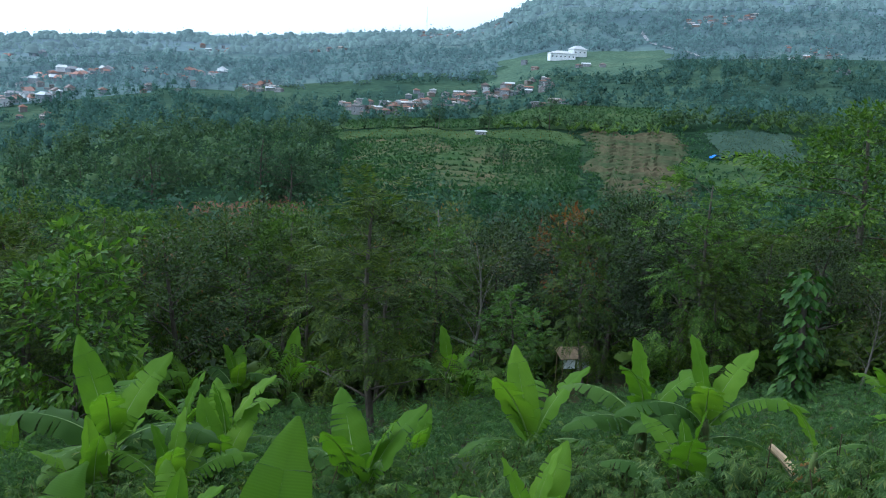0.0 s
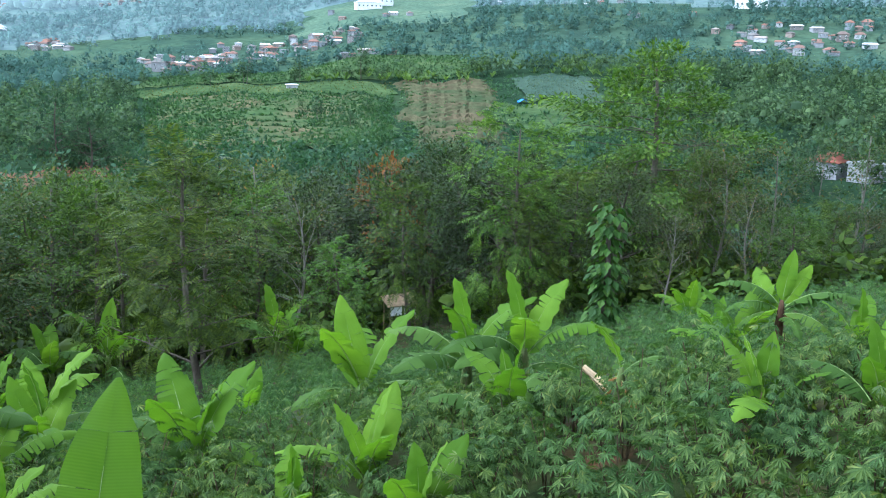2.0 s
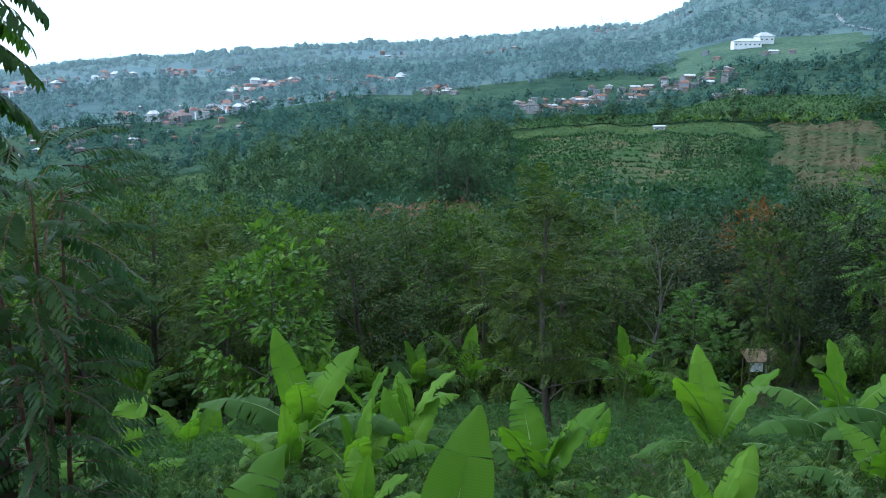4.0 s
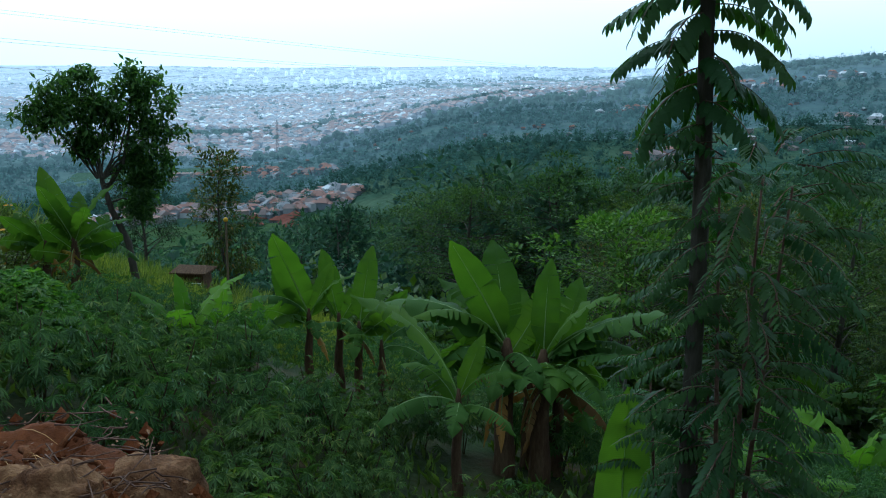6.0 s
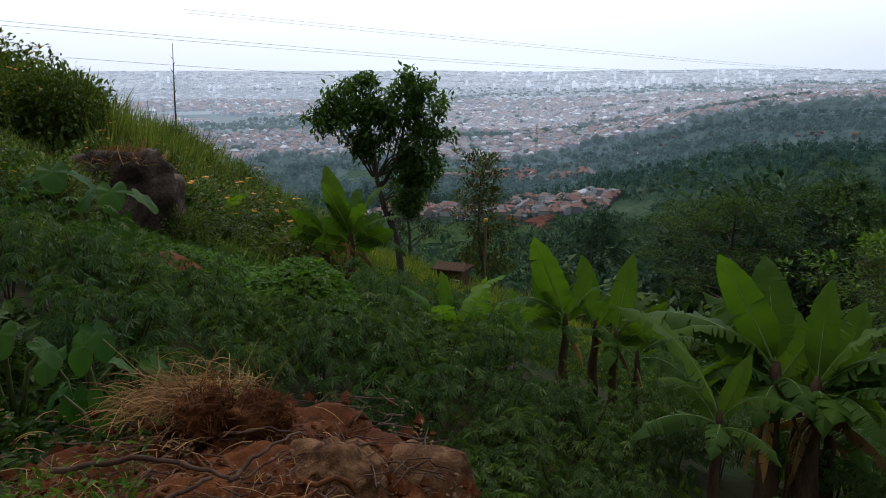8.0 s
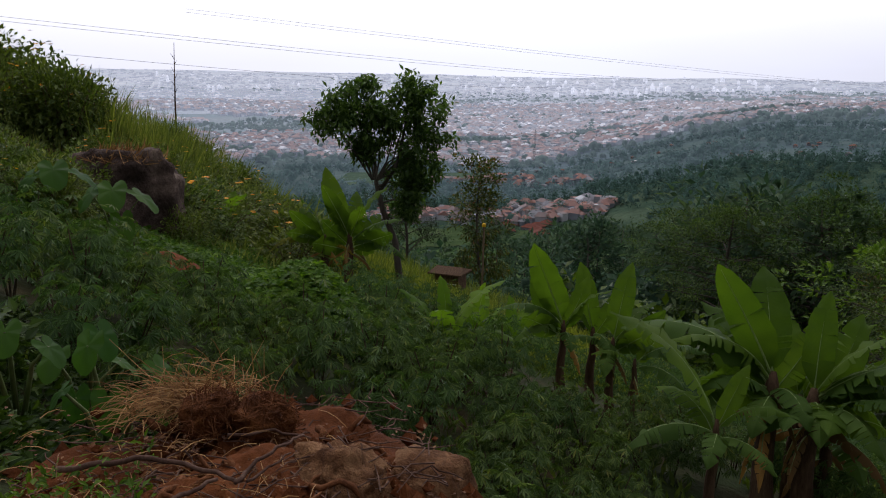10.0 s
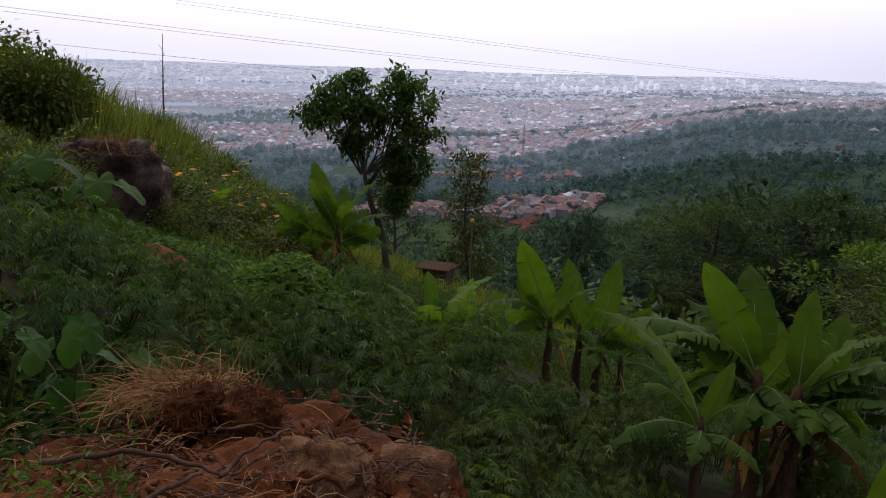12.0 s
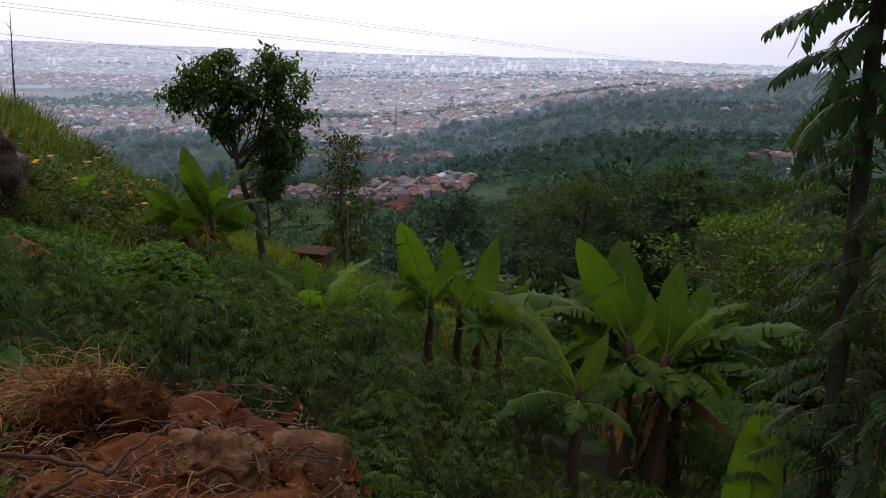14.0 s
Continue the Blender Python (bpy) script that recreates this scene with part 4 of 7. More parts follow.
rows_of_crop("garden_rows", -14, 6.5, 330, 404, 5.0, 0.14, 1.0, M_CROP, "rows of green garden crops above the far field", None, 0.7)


def far_bananas():
    """Groves of banana plants along the top of the far fields."""
    n = 170
    az = np.concatenate([rng.uniform(-34, -14, 130), rng.uniform(-14, -3, 40)])
    r = np.concatenate([rng.uniform(318, 385, 130), rng.uniform(312, 330, 40)])
    x, y = polar(az, r)
    base = np.stack([x, y, height(x, y) + 1.2], 1)
    chunks = []
    for k in range(9):
        a = rng.uniform(0, 6.28, n)
        up = rng.uniform(0.5, 2.2, n)
        ln = rng.uniform(2.0, 3.4, n)
        chunks.append(blades(base, np.stack([np.cos(a), np.sin(a), up], 1), np.stack([np.cos(a), np.sin(a), 3 + 0 * a], 1), ln, ln * 0.3))
    v, f = join(chunks)
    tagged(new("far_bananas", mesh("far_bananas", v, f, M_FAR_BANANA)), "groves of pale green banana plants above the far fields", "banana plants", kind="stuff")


far_bananas()


def scrub():
    """Low bushes and hedges between the far fields."""
    n = 2600
    az = rng.uniform(-25, 9, n)
    r = rng.uniform(120, 330, n)
    ok = ~((az > -8) & (az < 7) & (r > 192) & (r < 312)) & ~((az > -15.2) & (az < -9.2) & (r > 204) & (r < 306) & (rng.random(n) < 0.88)) & ~((az > -22.6) & (az < -17.2) & (r > 268) & (r < 324)) & ~((az > -9) & (az < 7) & (r > 188) & (r < 320))
    az, r = np.concatenate([az[ok], rng.uniform(-17, 9, 2200)]), np.concatenate([r[ok], rng.uniform(120, 194, 2200)])
    x, y = polar(az, r)
    base = np.stack([x, y, height(x, y)], 1)
    wide = rng.uniform(0.6, 2.2, len(x))[:, None]
    chunks = []
    for _ in range(14):
        d = unit(rng.normal(0, 1, base.shape) + np.array([0, 0, 0.6])) * rng.random((len(x), 1)) ** 0.5
        ln = rng.uniform(0.5, 1.2, len(base))
        chunks.append(blades(base + d * wide * np.array([1, 1, 0.8]), d + rng.normal(0, 0.4, base.shape), rng.normal(0, 0.3, base.shape) + np.array([0, 0, 1]), ln, ln * 0.6))
    v, f = join(chunks)
    tagged(new("far_scrub", mesh("far_scrub", v, f, M_CROP)), "low green bushes between the far fields", "bushes", kind="stuff")


scrub()


# ---- houses ----
def window_mesh(w, h):
    b = Build()
    t = 0.09
    b.box(-w / 2, -0.05, 0, w / 2, 0.0, t)
    b.box(-w / 2, -0.05, h - t, w / 2, 0.0, h)
    b.box(-w / 2, -0.05, t, -w / 2 + t, 0.0, h - t)
    b.box(w / 2 - t, -0.05, t, w / 2, 0.0, h - t)
    b.box(-w / 2 + t, -0.03, t, w / 2 - t, -0.01, h - t, 1)
    return b.mesh("window", [M_WHITE, M_GLASS])


WIN = window_mesh(1.1, 1.0)


def house_walls(b, w, d, h, z=0.0):
    b.box(-w / 2, -d / 2, z - 1.5, w / 2, d / 2, z + h)


def hip_roof(b, w, d, z, rise, over=0.45, ridge=0.35, slot=0):
    x, y = w / 2 + over, d / 2 + over
    k = w / 2 * ridge
    lo = [(-x, -y, z), (x, -y, z), (x, y, z), (-x, y, z)]
    t = 0.14
    up = [(px, py, z + t) for px, py, _ in lo] + [(-k, 0, z + t + rise), (k, 0, z + t + rise)]
    b.add(lo + up, [(3, 2, 1, 0), (0, 1, 5, 4), (1, 2, 6, 5), (2, 3, 7, 6), (3, 0, 4, 7), (4, 5, 9, 8), (5, 6, 9), (6, 7, 8, 9), (7, 4, 8)], slot)


def house(at, turn, w, d, h, roof, material, roof_material, label, storeys=1, group="village houses", name="house"):
    t = thing(name, at, label, "house", group, turn=turn)
    b = Build()
    house_walls(b, w, d, h * storeys)
    part("wall", b.mesh("wall", material), t)
    b = Build()
    if roof == "flat":
        b.box(-w / 2 - 0.25, -d / 2 - 0.25, h * storeys, w / 2 + 0.25, d / 2 + 0.25, h * storeys + 0.35)
    else:
        hip_roof(b, w, d, h * storeys, roof * d * 0.5, ridge=0.98 if roof < 0.45 else 0.4)
    part("roof", b.mesh("roof", roof_material), t)
    n = max(2, int(w / 2.8))
    for s in range(storeys):
        for side in (-1, 1):
            for i in range(n):
                m = part("window", WIN, t)
                m.matrix_basis = pose((i - (n - 1) / 2) * w / n, side * (d / 2 + 0.02), s * h + 0.28 * h, 0, 0, 0 if side < 0 else 180) @ Matrix.Scale(min(1, h / 2.6), 4)
    return t


HOUSES = []
for i, (w, d, h, roof, st) in enumerate([(9, 7, 3.0, 0.6, 1), (8, 6, 2.9, 0.4, 1), (10, 8, 3.1, 0.62, 2), (7, 7, 3.0, "flat", 2), (11, 7, 3.0, 0.38, 1), (7.5, 6, 2.8, 0.55, 1), (11, 7, 2.6, 0.6, 1), (9, 7.5, 2.6, 0.62, 1)]):
    HOUSES.append((w, d, h, roof, st))
LABELS = ["plastered village house with a hipped red tile roof", "small village house with a low red tile roof", "two-storey village house with a red tile roof",
          "pale two-storey block with a flat concrete roof", "long village house with a grey tin roof", "village house with a weathered brown tile roof", "village house under a broad bright red tile roof", "village house under a broad bright red tile roof"]


def villages():
    first = {}
    for a, rr, da, dr, n in TOWNS:
        placed = []
        for _ in range(n):
            for _try in range(20):
                az = a + rng.uniform(-1, 1) * da
                r = rr + rng.uniform(-1, 1) * dr
                x, y = polar(az, r)
                if all((x - p) ** 2 + (y - q) ** 2 > (18 if a < 20 else 16) for p, q in placed):
                    break
            placed.append((x, y))
            k = int(rng.choice([0, 0, 1, 1, 2, 3, 4, 4, 5, 5])) if rr != 405 else 6 + int(rng.integers(0, 2))
            turn = a + 90 * int(rng.integers(0, 4)) + float(rng.normal(0, 14))
            at = on(x, y, 0.3 if rr != 405 else -0.7)
            if k not in first:
                w, d, h, roof, st = HOUSES[k]
                first[k] = house(at, turn, w * 0.7, d * 0.7, h * 0.6, roof, M_WALL, M_TIN if k == 4 else (M_CONCRETE if k == 3 else M_RED_ROOF if k > 5 else M_ROOF), LABELS[k], st)
            else:
                size = 1.1 if rr == 405 else 0.62 if a > 20 else 0.74
                copy_thing(first[k], Matrix.Translation(at) @ Matrix.Rotation(radians(turn), 4, "Z") @ Matrix.Scale(size, 4))


villages()


# ---- the city on the plain ----
def city(name, count, r0, r1, az0, az1, size, tall, label, power=1.0, looks=None, sparse=0.5):
    az = rng.uniform(az0, az1, count)
    r = 1 / (1 / r0 + rng.random(count) ** power * (1 / r1 - 1 / r0))
    x, y = polar(az, r)
    keep = city_patch(az, r) & (rng.random(count) < sparse)
    x, y, r = x[keep], y[keep], r[keep]
    n = len(x)
    z = height(x, y)
    grow = 1 + r / 3200
    w = size * rng.uniform(0.6, 1.7, n) * grow
    d = size * rng.uniform(0.6, 1.5, n) * grow
    h = tall * rng.uniform(0.6, 1.6, n) * (1 + r / 6000)
    t = rng.uniform(0, np.pi, n)
    c, s = np.cos(t), np.sin(t)

    def at(px, py, pz):
        return np.stack([x + (px * c - py * s), y + (px * s + py * c), z + pz], 1)
    a, b_ = w / 2, d / 2
    quads = [at(-a, -b_, -3 + 0 * h), at(a, -b_, -3 + 0 * h), at(a, b_, -3 + 0 * h), at(-a, b_, -3 + 0 * h), at(-a, -b_, h), at(a, -b_, h), at(a, b_, h), at(-a, b_, h)]
    v1 = np.stack(quads, 1).reshape(-1, 3)
    base = (np.arange(n) * 8)[:, None, None]
    f1 = (base + np.array([[0, 1, 5, 4], [1, 2, 6, 5], [2, 3, 7, 6], [3, 0, 4, 7]])[None]).reshape(-1, 4)
    a, b_ = a * 1.1, b_ * 1.1
    rise = d * 0.3 * (rng.random(n) < 0.75) * (r0 < 2000)
    roof = [at(-a, -b_, h), at(a, -b_, h), at(a, b_, h), at(-a, b_, h), at(-a * 0.6, 0 * h, h + rise + 0.1), at(a * 0.6, 0 * h, h + rise + 0.1)]
    v2 = np.stack(roof, 1).reshape(-1, 3)
    base = (np.arange(n) * 6)[:, None, None] + len(v1)
    f2 = (base + np.array([[0, 1, 5, 4], [2, 3, 4, 5], [1, 2, 5, 5], [3, 0, 4, 4]])[None]).reshape(-1, 4)
    faces = [tuple(q) for q in f1.tolist()] + [tuple(dict.fromkeys(q)) for q in f2.tolist()]
    slots = [0] * len(f1) + [1] * len(f2)
    ob = new(name, mesh(name, np.concatenate([v1, v2]), faces, looks or [M_CITY_WALL, M_CITY_ROOF], slots))
    tagged(ob, label, "houses", kind="stuff")


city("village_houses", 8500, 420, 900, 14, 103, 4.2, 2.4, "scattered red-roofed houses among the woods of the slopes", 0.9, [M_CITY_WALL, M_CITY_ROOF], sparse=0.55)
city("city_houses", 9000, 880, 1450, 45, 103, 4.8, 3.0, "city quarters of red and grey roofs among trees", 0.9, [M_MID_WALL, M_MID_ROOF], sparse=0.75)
city("mid_city_houses", 17000, 1400, 2500, 45, 103, 5.6, 2.8, "crowded houses of the city on the plain, paled for haze", 1.0, [M_PLAIN_WALL, M_PLAIN_ROOF], sparse=0.8)
city("far_city_houses", 11000, 2450, 4800, 40, 103, 5.4, 1.9, "houses of the distant city, paled for haze", 1.0, [M_HAZED_WALL, M_HAZED_ROOF], sparse=0.8)


def tower_blocks():
    for i in range(80):
        az = float(rng.uniform(44, 96)) if i > 40 else float(rng.normal(64, 6))
        r = float(rng.uniform(2900, 4700))
        x, y = polar(az, r)
        w, h = float(rng.uniform(8, 20)), float(rng.uniform(9, 24))
        t = thing("tower_block", on(x, y), "pale high-rise block standing above the city roofs", "building", "city towers", turn=float(rng.uniform(0, 90)))
        b = Build()
        b.box(-w / 2, -w / 3, -4, w / 2, w / 3, h)
        b.box(-w / 5, -w / 6, h, w / 5, w / 6, h + 4)
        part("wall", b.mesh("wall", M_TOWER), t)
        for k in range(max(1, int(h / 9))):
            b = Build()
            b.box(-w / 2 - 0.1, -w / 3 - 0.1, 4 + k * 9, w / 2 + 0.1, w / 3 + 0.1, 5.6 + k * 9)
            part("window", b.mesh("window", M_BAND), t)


tower_blocks()
# ---- banana plants ----
def banana_leaf_mesh(seed, t0, t1, fold, width=0.27, tears=0, material=None, power=1.4):
    """A leaf one metre long from the foot of its stalk, rising from upright by t0 degrees and bending to t1 at its tip. Blade and midrib."""
    rng_ = np.random.default_rng(seed)
    n = 22
    pts, tilt = [np.zeros(3)], []
    for i in range(n):
        a = radians(t0 + (t1 - t0) * (i / (n - 1)) ** power)
        tilt.append(a)
        pts.append(pts[-1] + np.array([math.sin(a), 0, math.cos(a)]) / n)
    pts = np.array(pts[:n])
    sway = 0.02 * np.sin(np.linspace(0, 3, n) + seed)
    pts[:, 1] += sway - sway[0]
    verts, faces, uvs = [], [], []
    start = 2
    for side in (-1, 1):
        cuts = {start, n - 1}
        for _ in range(tears):
            cuts.add(int(rng_.integers(start + 2, n - 4)))
        cuts = sorted(cuts)
        for c0, c1 in zip(cuts[:-1], cuts[1:]):
            sag = rng_.uniform(0.05, 0.6) if tears else 0.08
            back = rng_.uniform(0.002, 0.004 + 0.0009 * tears) if tears else 0.0
            rows = []
            for i in range(c0, c1 + 1):
                s = (i - start) / (n - 1 - start)
                w = width * 0.56 * min(1.0, 0.22 + (s / 0.2) ** 0.65 * 0.78) * max(0.03, 1 - max(0.0, (s - 0.42) / 0.58) ** 2.0) ** 0.8
                w *= 1 + rng_.normal(0, 0.025)
                nor = np.array([-math.cos(tilt[i]), 0, math.sin(tilt[i])])
                shift = back * (1 if i == c0 and c0 != start else -1 if i == c1 and c1 != n - 1 else 0)
                along = np.array([math.sin(tilt[i]), 0, math.cos(tilt[i])]) * (shift + 0.1 * w)
                row = []
                for k in range(4):
                    q = k / 3
                    a = radians(fold) - sag * q
                    ripple = 0.012 * math.sin(i * 1.7 + side * 0.8 + seed) * q
                    p = pts[i] + np.array([0, side, 0]) * w * q * math.cos(a) + nor * (w * q * math.sin(a) + ripple) + along * q
                    row.append(len(verts))
                    verts.append(p)
                    uvs.append((0.5 + 0.5 * side * q, s))
                rows.append(row)
            for r0, r1 in zip(rows[:-1], rows[1:]):
                for k in range(3):
                    q = (r0[k], r0[k + 1], r1[k + 1], r1[k])
                    faces.append(q if side < 0 else q[::-1])
    me = mesh("leaf", verts, faces, material or M_BANANA, None, True)
    lay = me.uv_layers.new(name="UVMap")
    for loop in me.loops:
        lay.data[loop.index].uv = uvs[loop.vertex_index]
    b = Build()
    rib = range(0, n, 2)
    b.tube([pts[i] - np.array([-math.cos(tilt[i]), 0, math.sin(tilt[i])]) * 0.003 for i in rib], [0.0095 * (1 - 0.9 * i / n) for i in rib], 5)
    return me, b.mesh("midrib", M_MIDRIB, True)


def banana_set(green, old):
    """The leaf shapes of a plant, from the upright young ones to the hanging old ones."""
    return {
        "up": [banana_leaf_mesh(1, 2, 16, 22, 0.25, 1, green), banana_leaf_mesh(2, 5, 30, 16, 0.26, 2, green), banana_leaf_mesh(12, 8, 40, 14, 0.24, 3, green)],
        "lean": [banana_leaf_mesh(3, 16, 64, 14, 0.27, 7, green), banana_leaf_mesh(4, 22, 84, 8, 0.28, 9, green), banana_leaf_mesh(13, 18, 72, 10, 0.26, 8, green)],
        "flat": [banana_leaf_mesh(14, 44, 98, 4, 0.26, 12, old), banana_leaf_mesh(15, 48, 108, 0, 0.26, 13, old)],
        "arch": [banana_leaf_mesh(5, 26, 122, 0, 0.28, 12, green, 1.1), banana_leaf_mesh(6, 34, 130, -8, 0.28, 13, old, 1.1), banana_leaf_mesh(7, 40, 122, 0, 0.28, 12, old, 1.1)],
        "droop": [banana_leaf_mesh(8, 50, 146, -12, 0.29, 13, old, 1.0), banana_leaf_mesh(9, 60, 154, -10, 0.29, 12, old, 1.0)],
        "yellow": [banana_leaf_mesh(16, 60, 148, -20, 0.2, 12, M_BANANA_YELLOW, 1.0)],
        "dead": [banana_leaf_mesh(10, 95, 172, -35, 0.17, 8, M_BANANA_DEAD), banana_leaf_mesh(11, 110, 176, -45, 0.14, 6, M_BANANA_DEAD)],
    }


BANANA = banana_set(M_BANANA, M_BANANA_OLD)
GROWN = banana_set(M_BANANA_MID, M_BANANA_OLD)
brng = random.Random(7)


def banana_leaf(plant, which, az, foot, length, roll=0.0, leaves=None, label=""):
    kinds = (leaves or BANANA)[which]
    meshes = kinds[brng.randrange(len(kinds))]
    ob = part("leaf", meshes[0], plant, label or {"dead": "withered brown leaf", "yellow": "yellowing drooping leaf"}.get(which, ""))
    ob.matrix_basis = Matrix.Translation(foot) @ Matrix.Rotation(radians(az), 4, "Z") @ Matrix.Rotation(radians(roll), 4, "X") @ Matrix.Scale(length, 4)
    part("midrib", meshes[1], ob)
    return ob


def banana_stem(plant, hs, r, lean, brown):
    """The sheathed stem, with dry sheaths peeling from it where it is old. Gives its top."""
    top = Vector((lean * hs, 0.3 * lean * hs, hs))
    b = Build()
    path = [(0, 0, -0.2), (0, 0, 0)] + [top * s + Vector((0.012 * math.sin(9 * s), 0.012 * math.cos(7 * s), 0)) for s in (0.2, 0.4, 0.6, 0.8)] + [top, top + Vector((0, 0, 0.12))]
    b.tube(path, [r * k for k in (1.35, 1.25, 1.12, 1.0, 0.9, 0.78, 0.62, 0.3)], 10)
    part("stem", b.mesh("stem", M_BROWN_STEM if brown else M_GREEN_STEM, True), plant)
    return top


def banana(x, y, h, stem=0.42, leaves=("up", "lean", "lean", "arch", "arch", "arch", "droop"), turn=None, label="", long=None, lean=0.0, thick=1.0):
    """A banana plant of height h with its leaves in a spiral, oldest lowest."""
    turn = brng.uniform(0, 360) if turn is None else turn
    label = label or ("young banana plant with bright green upright leaves" if stem < 0.4 else "banana plant with broad green arching leaves")
    plant = thing("banana_plant", on(x, y, -0.05), label, "banana plant", "banana plants on the slope")
    hs = h * stem
    L = long or (h - hs) * 1.04
    top = banana_stem(plant, hs, (0.042 + 0.024 * h) * thick, lean, stem > 0.5)
    for i, which in enumerate(leaves):
        az = turn + i * 137.5 + brng.uniform(-25, 25)
        k = {"up": 1.0, "lean": 1.08, "arch": 1.18, "droop": 1.05, "dead": 0.6}[which] * brng.uniform(0.82, 1.1)
        foot = top + Vector((0, 0, 0.06 - 0.05 * i * h / 3))
        banana_leaf(plant, which, az, foot, L * k, brng.uniform(-9, 9), BANANA if stem < 0.45 else GROWN)
    return plant


def grown_banana(x, y, hs, r, specs, label, dead=3, lean=0.0, leaves=None):
    """A banana plant whose leaves are given one by one: the way it bends (0 to the right as seen from the path, 90 away), its roll, its kind and its length."""
    plant = thing("banana_plant", on(x, y, -0.05), label, "banana plant", "banana plants on the slope")
    bearing = math.degrees(math.atan2(-x, y))
    top = banana_stem(plant, hs, r, lean, hs > 0.7)
    for i, (side, roll, which, length) in enumerate(specs):
        banana_leaf(plant, which, bearing + side, top + Vector((0, 0, 0.05 - 0.022 * i)), length, roll, leaves or GROWN)
    for k in range(dead):
        banana_leaf(plant, "dead", 137.5 * k + brng.uniform(-30, 30), top - Vector((0, 0, 0.08 + 0.05 * k)), hs * brng.uniform(0.5, 0.75), 0, GROWN)
    return plant


# ---- pinnate fronds ----
def frond_mesh(seed, pairs, droop, leaflet=0.3, width=0.075, hang=0.75):
    """A feather leaf one metre long along +x: one rib whose leaflets hang in pairs."""
    rng_ = np.random.default_rng(seed)
    n = pairs + 3
    s = np.arange(n) / (n - 1)
    pts = np.stack([s * (1 - 0.18 * droop * s), 0.03 * np.sin(3 * s + seed), 0.16 * s - droop * s * s], 1)
    w = 0.010 * (1 - 0.75 * s)
    verts, faces, slots = [], [], []
    for i in range(n):
        verts += [pts[i] + np.array([0, -w[i], 0]), pts[i] + np.array([0, w[i], 0]), pts[i] - np.array([0, 0, 1.5 * w[i]])]
        if i:
            a, b = 3 * i - 3, 3 * i
            faces += [(a, a + 1, b + 1, b), (a + 1, a + 2, b + 2, b + 1), (a + 2, a, b, b + 2)]
            slots += [0, 0, 0]
    for i in range(2, n):
        d = unit(pts[min(i + 1, n - 1)] - pts[i - 1])
        size = leaflet * (0.62 + 0.5 * math.sin(math.pi * min(1, 0.12 + 0.8 * s[i])))
        for sg in (-1, 1):
            way = unit(np.array([0, sg, 0]) * rng_.uniform(0.7, 1.1) + d * rng_.uniform(0.3, 0.6) - np.array([0, 0, hang * rng_.uniform(0.6, 1.4)]))
            ln = size * rng_.uniform(0.85, 1.12)
            side = unit(np.cross(way, np.array([0.2, 0, 1.0])))
            nor = np.cross(side, way)
            wd = width * ln / leaflet * 0.5
            k = len(verts)
            root = 3 * i + (0 if sg < 0 else 1)
            p = verts[root]
            verts += [p + way * ln * 0.4 + side * wd + nor * wd * 0.3, p + way * ln * 0.75 + side * wd * 0.75, p + way * ln - nor * ln * 0.1, p + way * ln * 0.75 - side * wd * 0.75, p + way * ln * 0.4 - side * wd + nor * wd * 0.3]
            faces += [(root, k, k + 4), (k, k + 1, k + 3, k + 4), (k + 1, k + 2, k + 3)]
            slots += [1, 1, 1]
    return mesh("frond", [tuple(v) for v in verts], faces, [M_TWIG, M_LEAF_FERN], slots)


FINE = [frond_mesh(11, 14, 0.4, 0.19, 0.052), frond_mesh(12, 15, 0.55, 0.18, 0.05), frond_mesh(13, 13, 0.3, 0.2, 0.055)]
FRONDS = [frond_mesh(1, 15, 0.45, 0.25, 0.072, 0.9), frond_mesh(2, 16, 0.6, 0.24, 0.07, 0.9), frond_mesh(3, 15, 0.7, 0.25, 0.072, 0.8), frond_mesh(4, 16, 0.52, 0.235, 0.068, 1.0)]
frng = random.Random(3)


def frond(plant, at, az, pitch, length, kinds=None):
    kinds = kinds or FRONDS
    ob = part("frond", kinds[frng.randrange(len(kinds))], plant)
    ob.matrix_basis = Matrix.Translation(at) @ Matrix.Rotation(radians(az), 4, "Z") @ Matrix.Rotation(radians(-pitch), 4, "Y") @ Matrix.Scale(length, 4)


def fern_tree():
    x, y = -2.90, 3.69
    t = thing("pinnate_tree", on(x, y), "slim young tree with grey trunk and tiers of feather-like leaves", "tree")
    b = Build()
    path = [(0.01, 0.0, -0.3), (0.01, 0.0, 0.3), (0.0, 0.0, 1.4), (-0.015, -0.015, 2.6), (-0.03, -0.03, 3.4), (-0.055, -0.05, 4.1), (-0.075, -0.065, 5.0), (-0.09, -0.075, 6.0)]
    b.tube(path, [0.066, 0.056, 0.05, 0.047, 0.044, 0.038, 0.026, 0.012], 9)
    for k in range(9):
        z = 2.7 + 0.31 * k
        a = k * 2.2
        b.tube([(-0.05 + 0.04 * math.cos(a), -0.04 + 0.04 * math.sin(a), z), (-0.05 + 0.1 * math.cos(a), -0.04 + 0.1 * math.sin(a), z + 0.05)], [0.013, 0.008], 5)
    part("trunk", b.mesh("trunk", M_BARK, True), t)
    for i in range(58):
        z = 3.72 + 0.042 * i
        frond(t, Vector((-0.06, -0.05, z)), i * 137.5 + frng.uniform(-15, 15), frng.uniform(-8, 20) - (14 if i < 14 else 0), frng.uniform(0.44, 0.56))
    for i in range(12):
        frond(t, Vector((-0.03, -0.03, 2.6 + 0.1 * i)), i * 137.5 + frng.uniform(-20, 20), frng.uniform(-20, 15), frng.uniform(0.32, 0.46), FINE)


fern_tree()


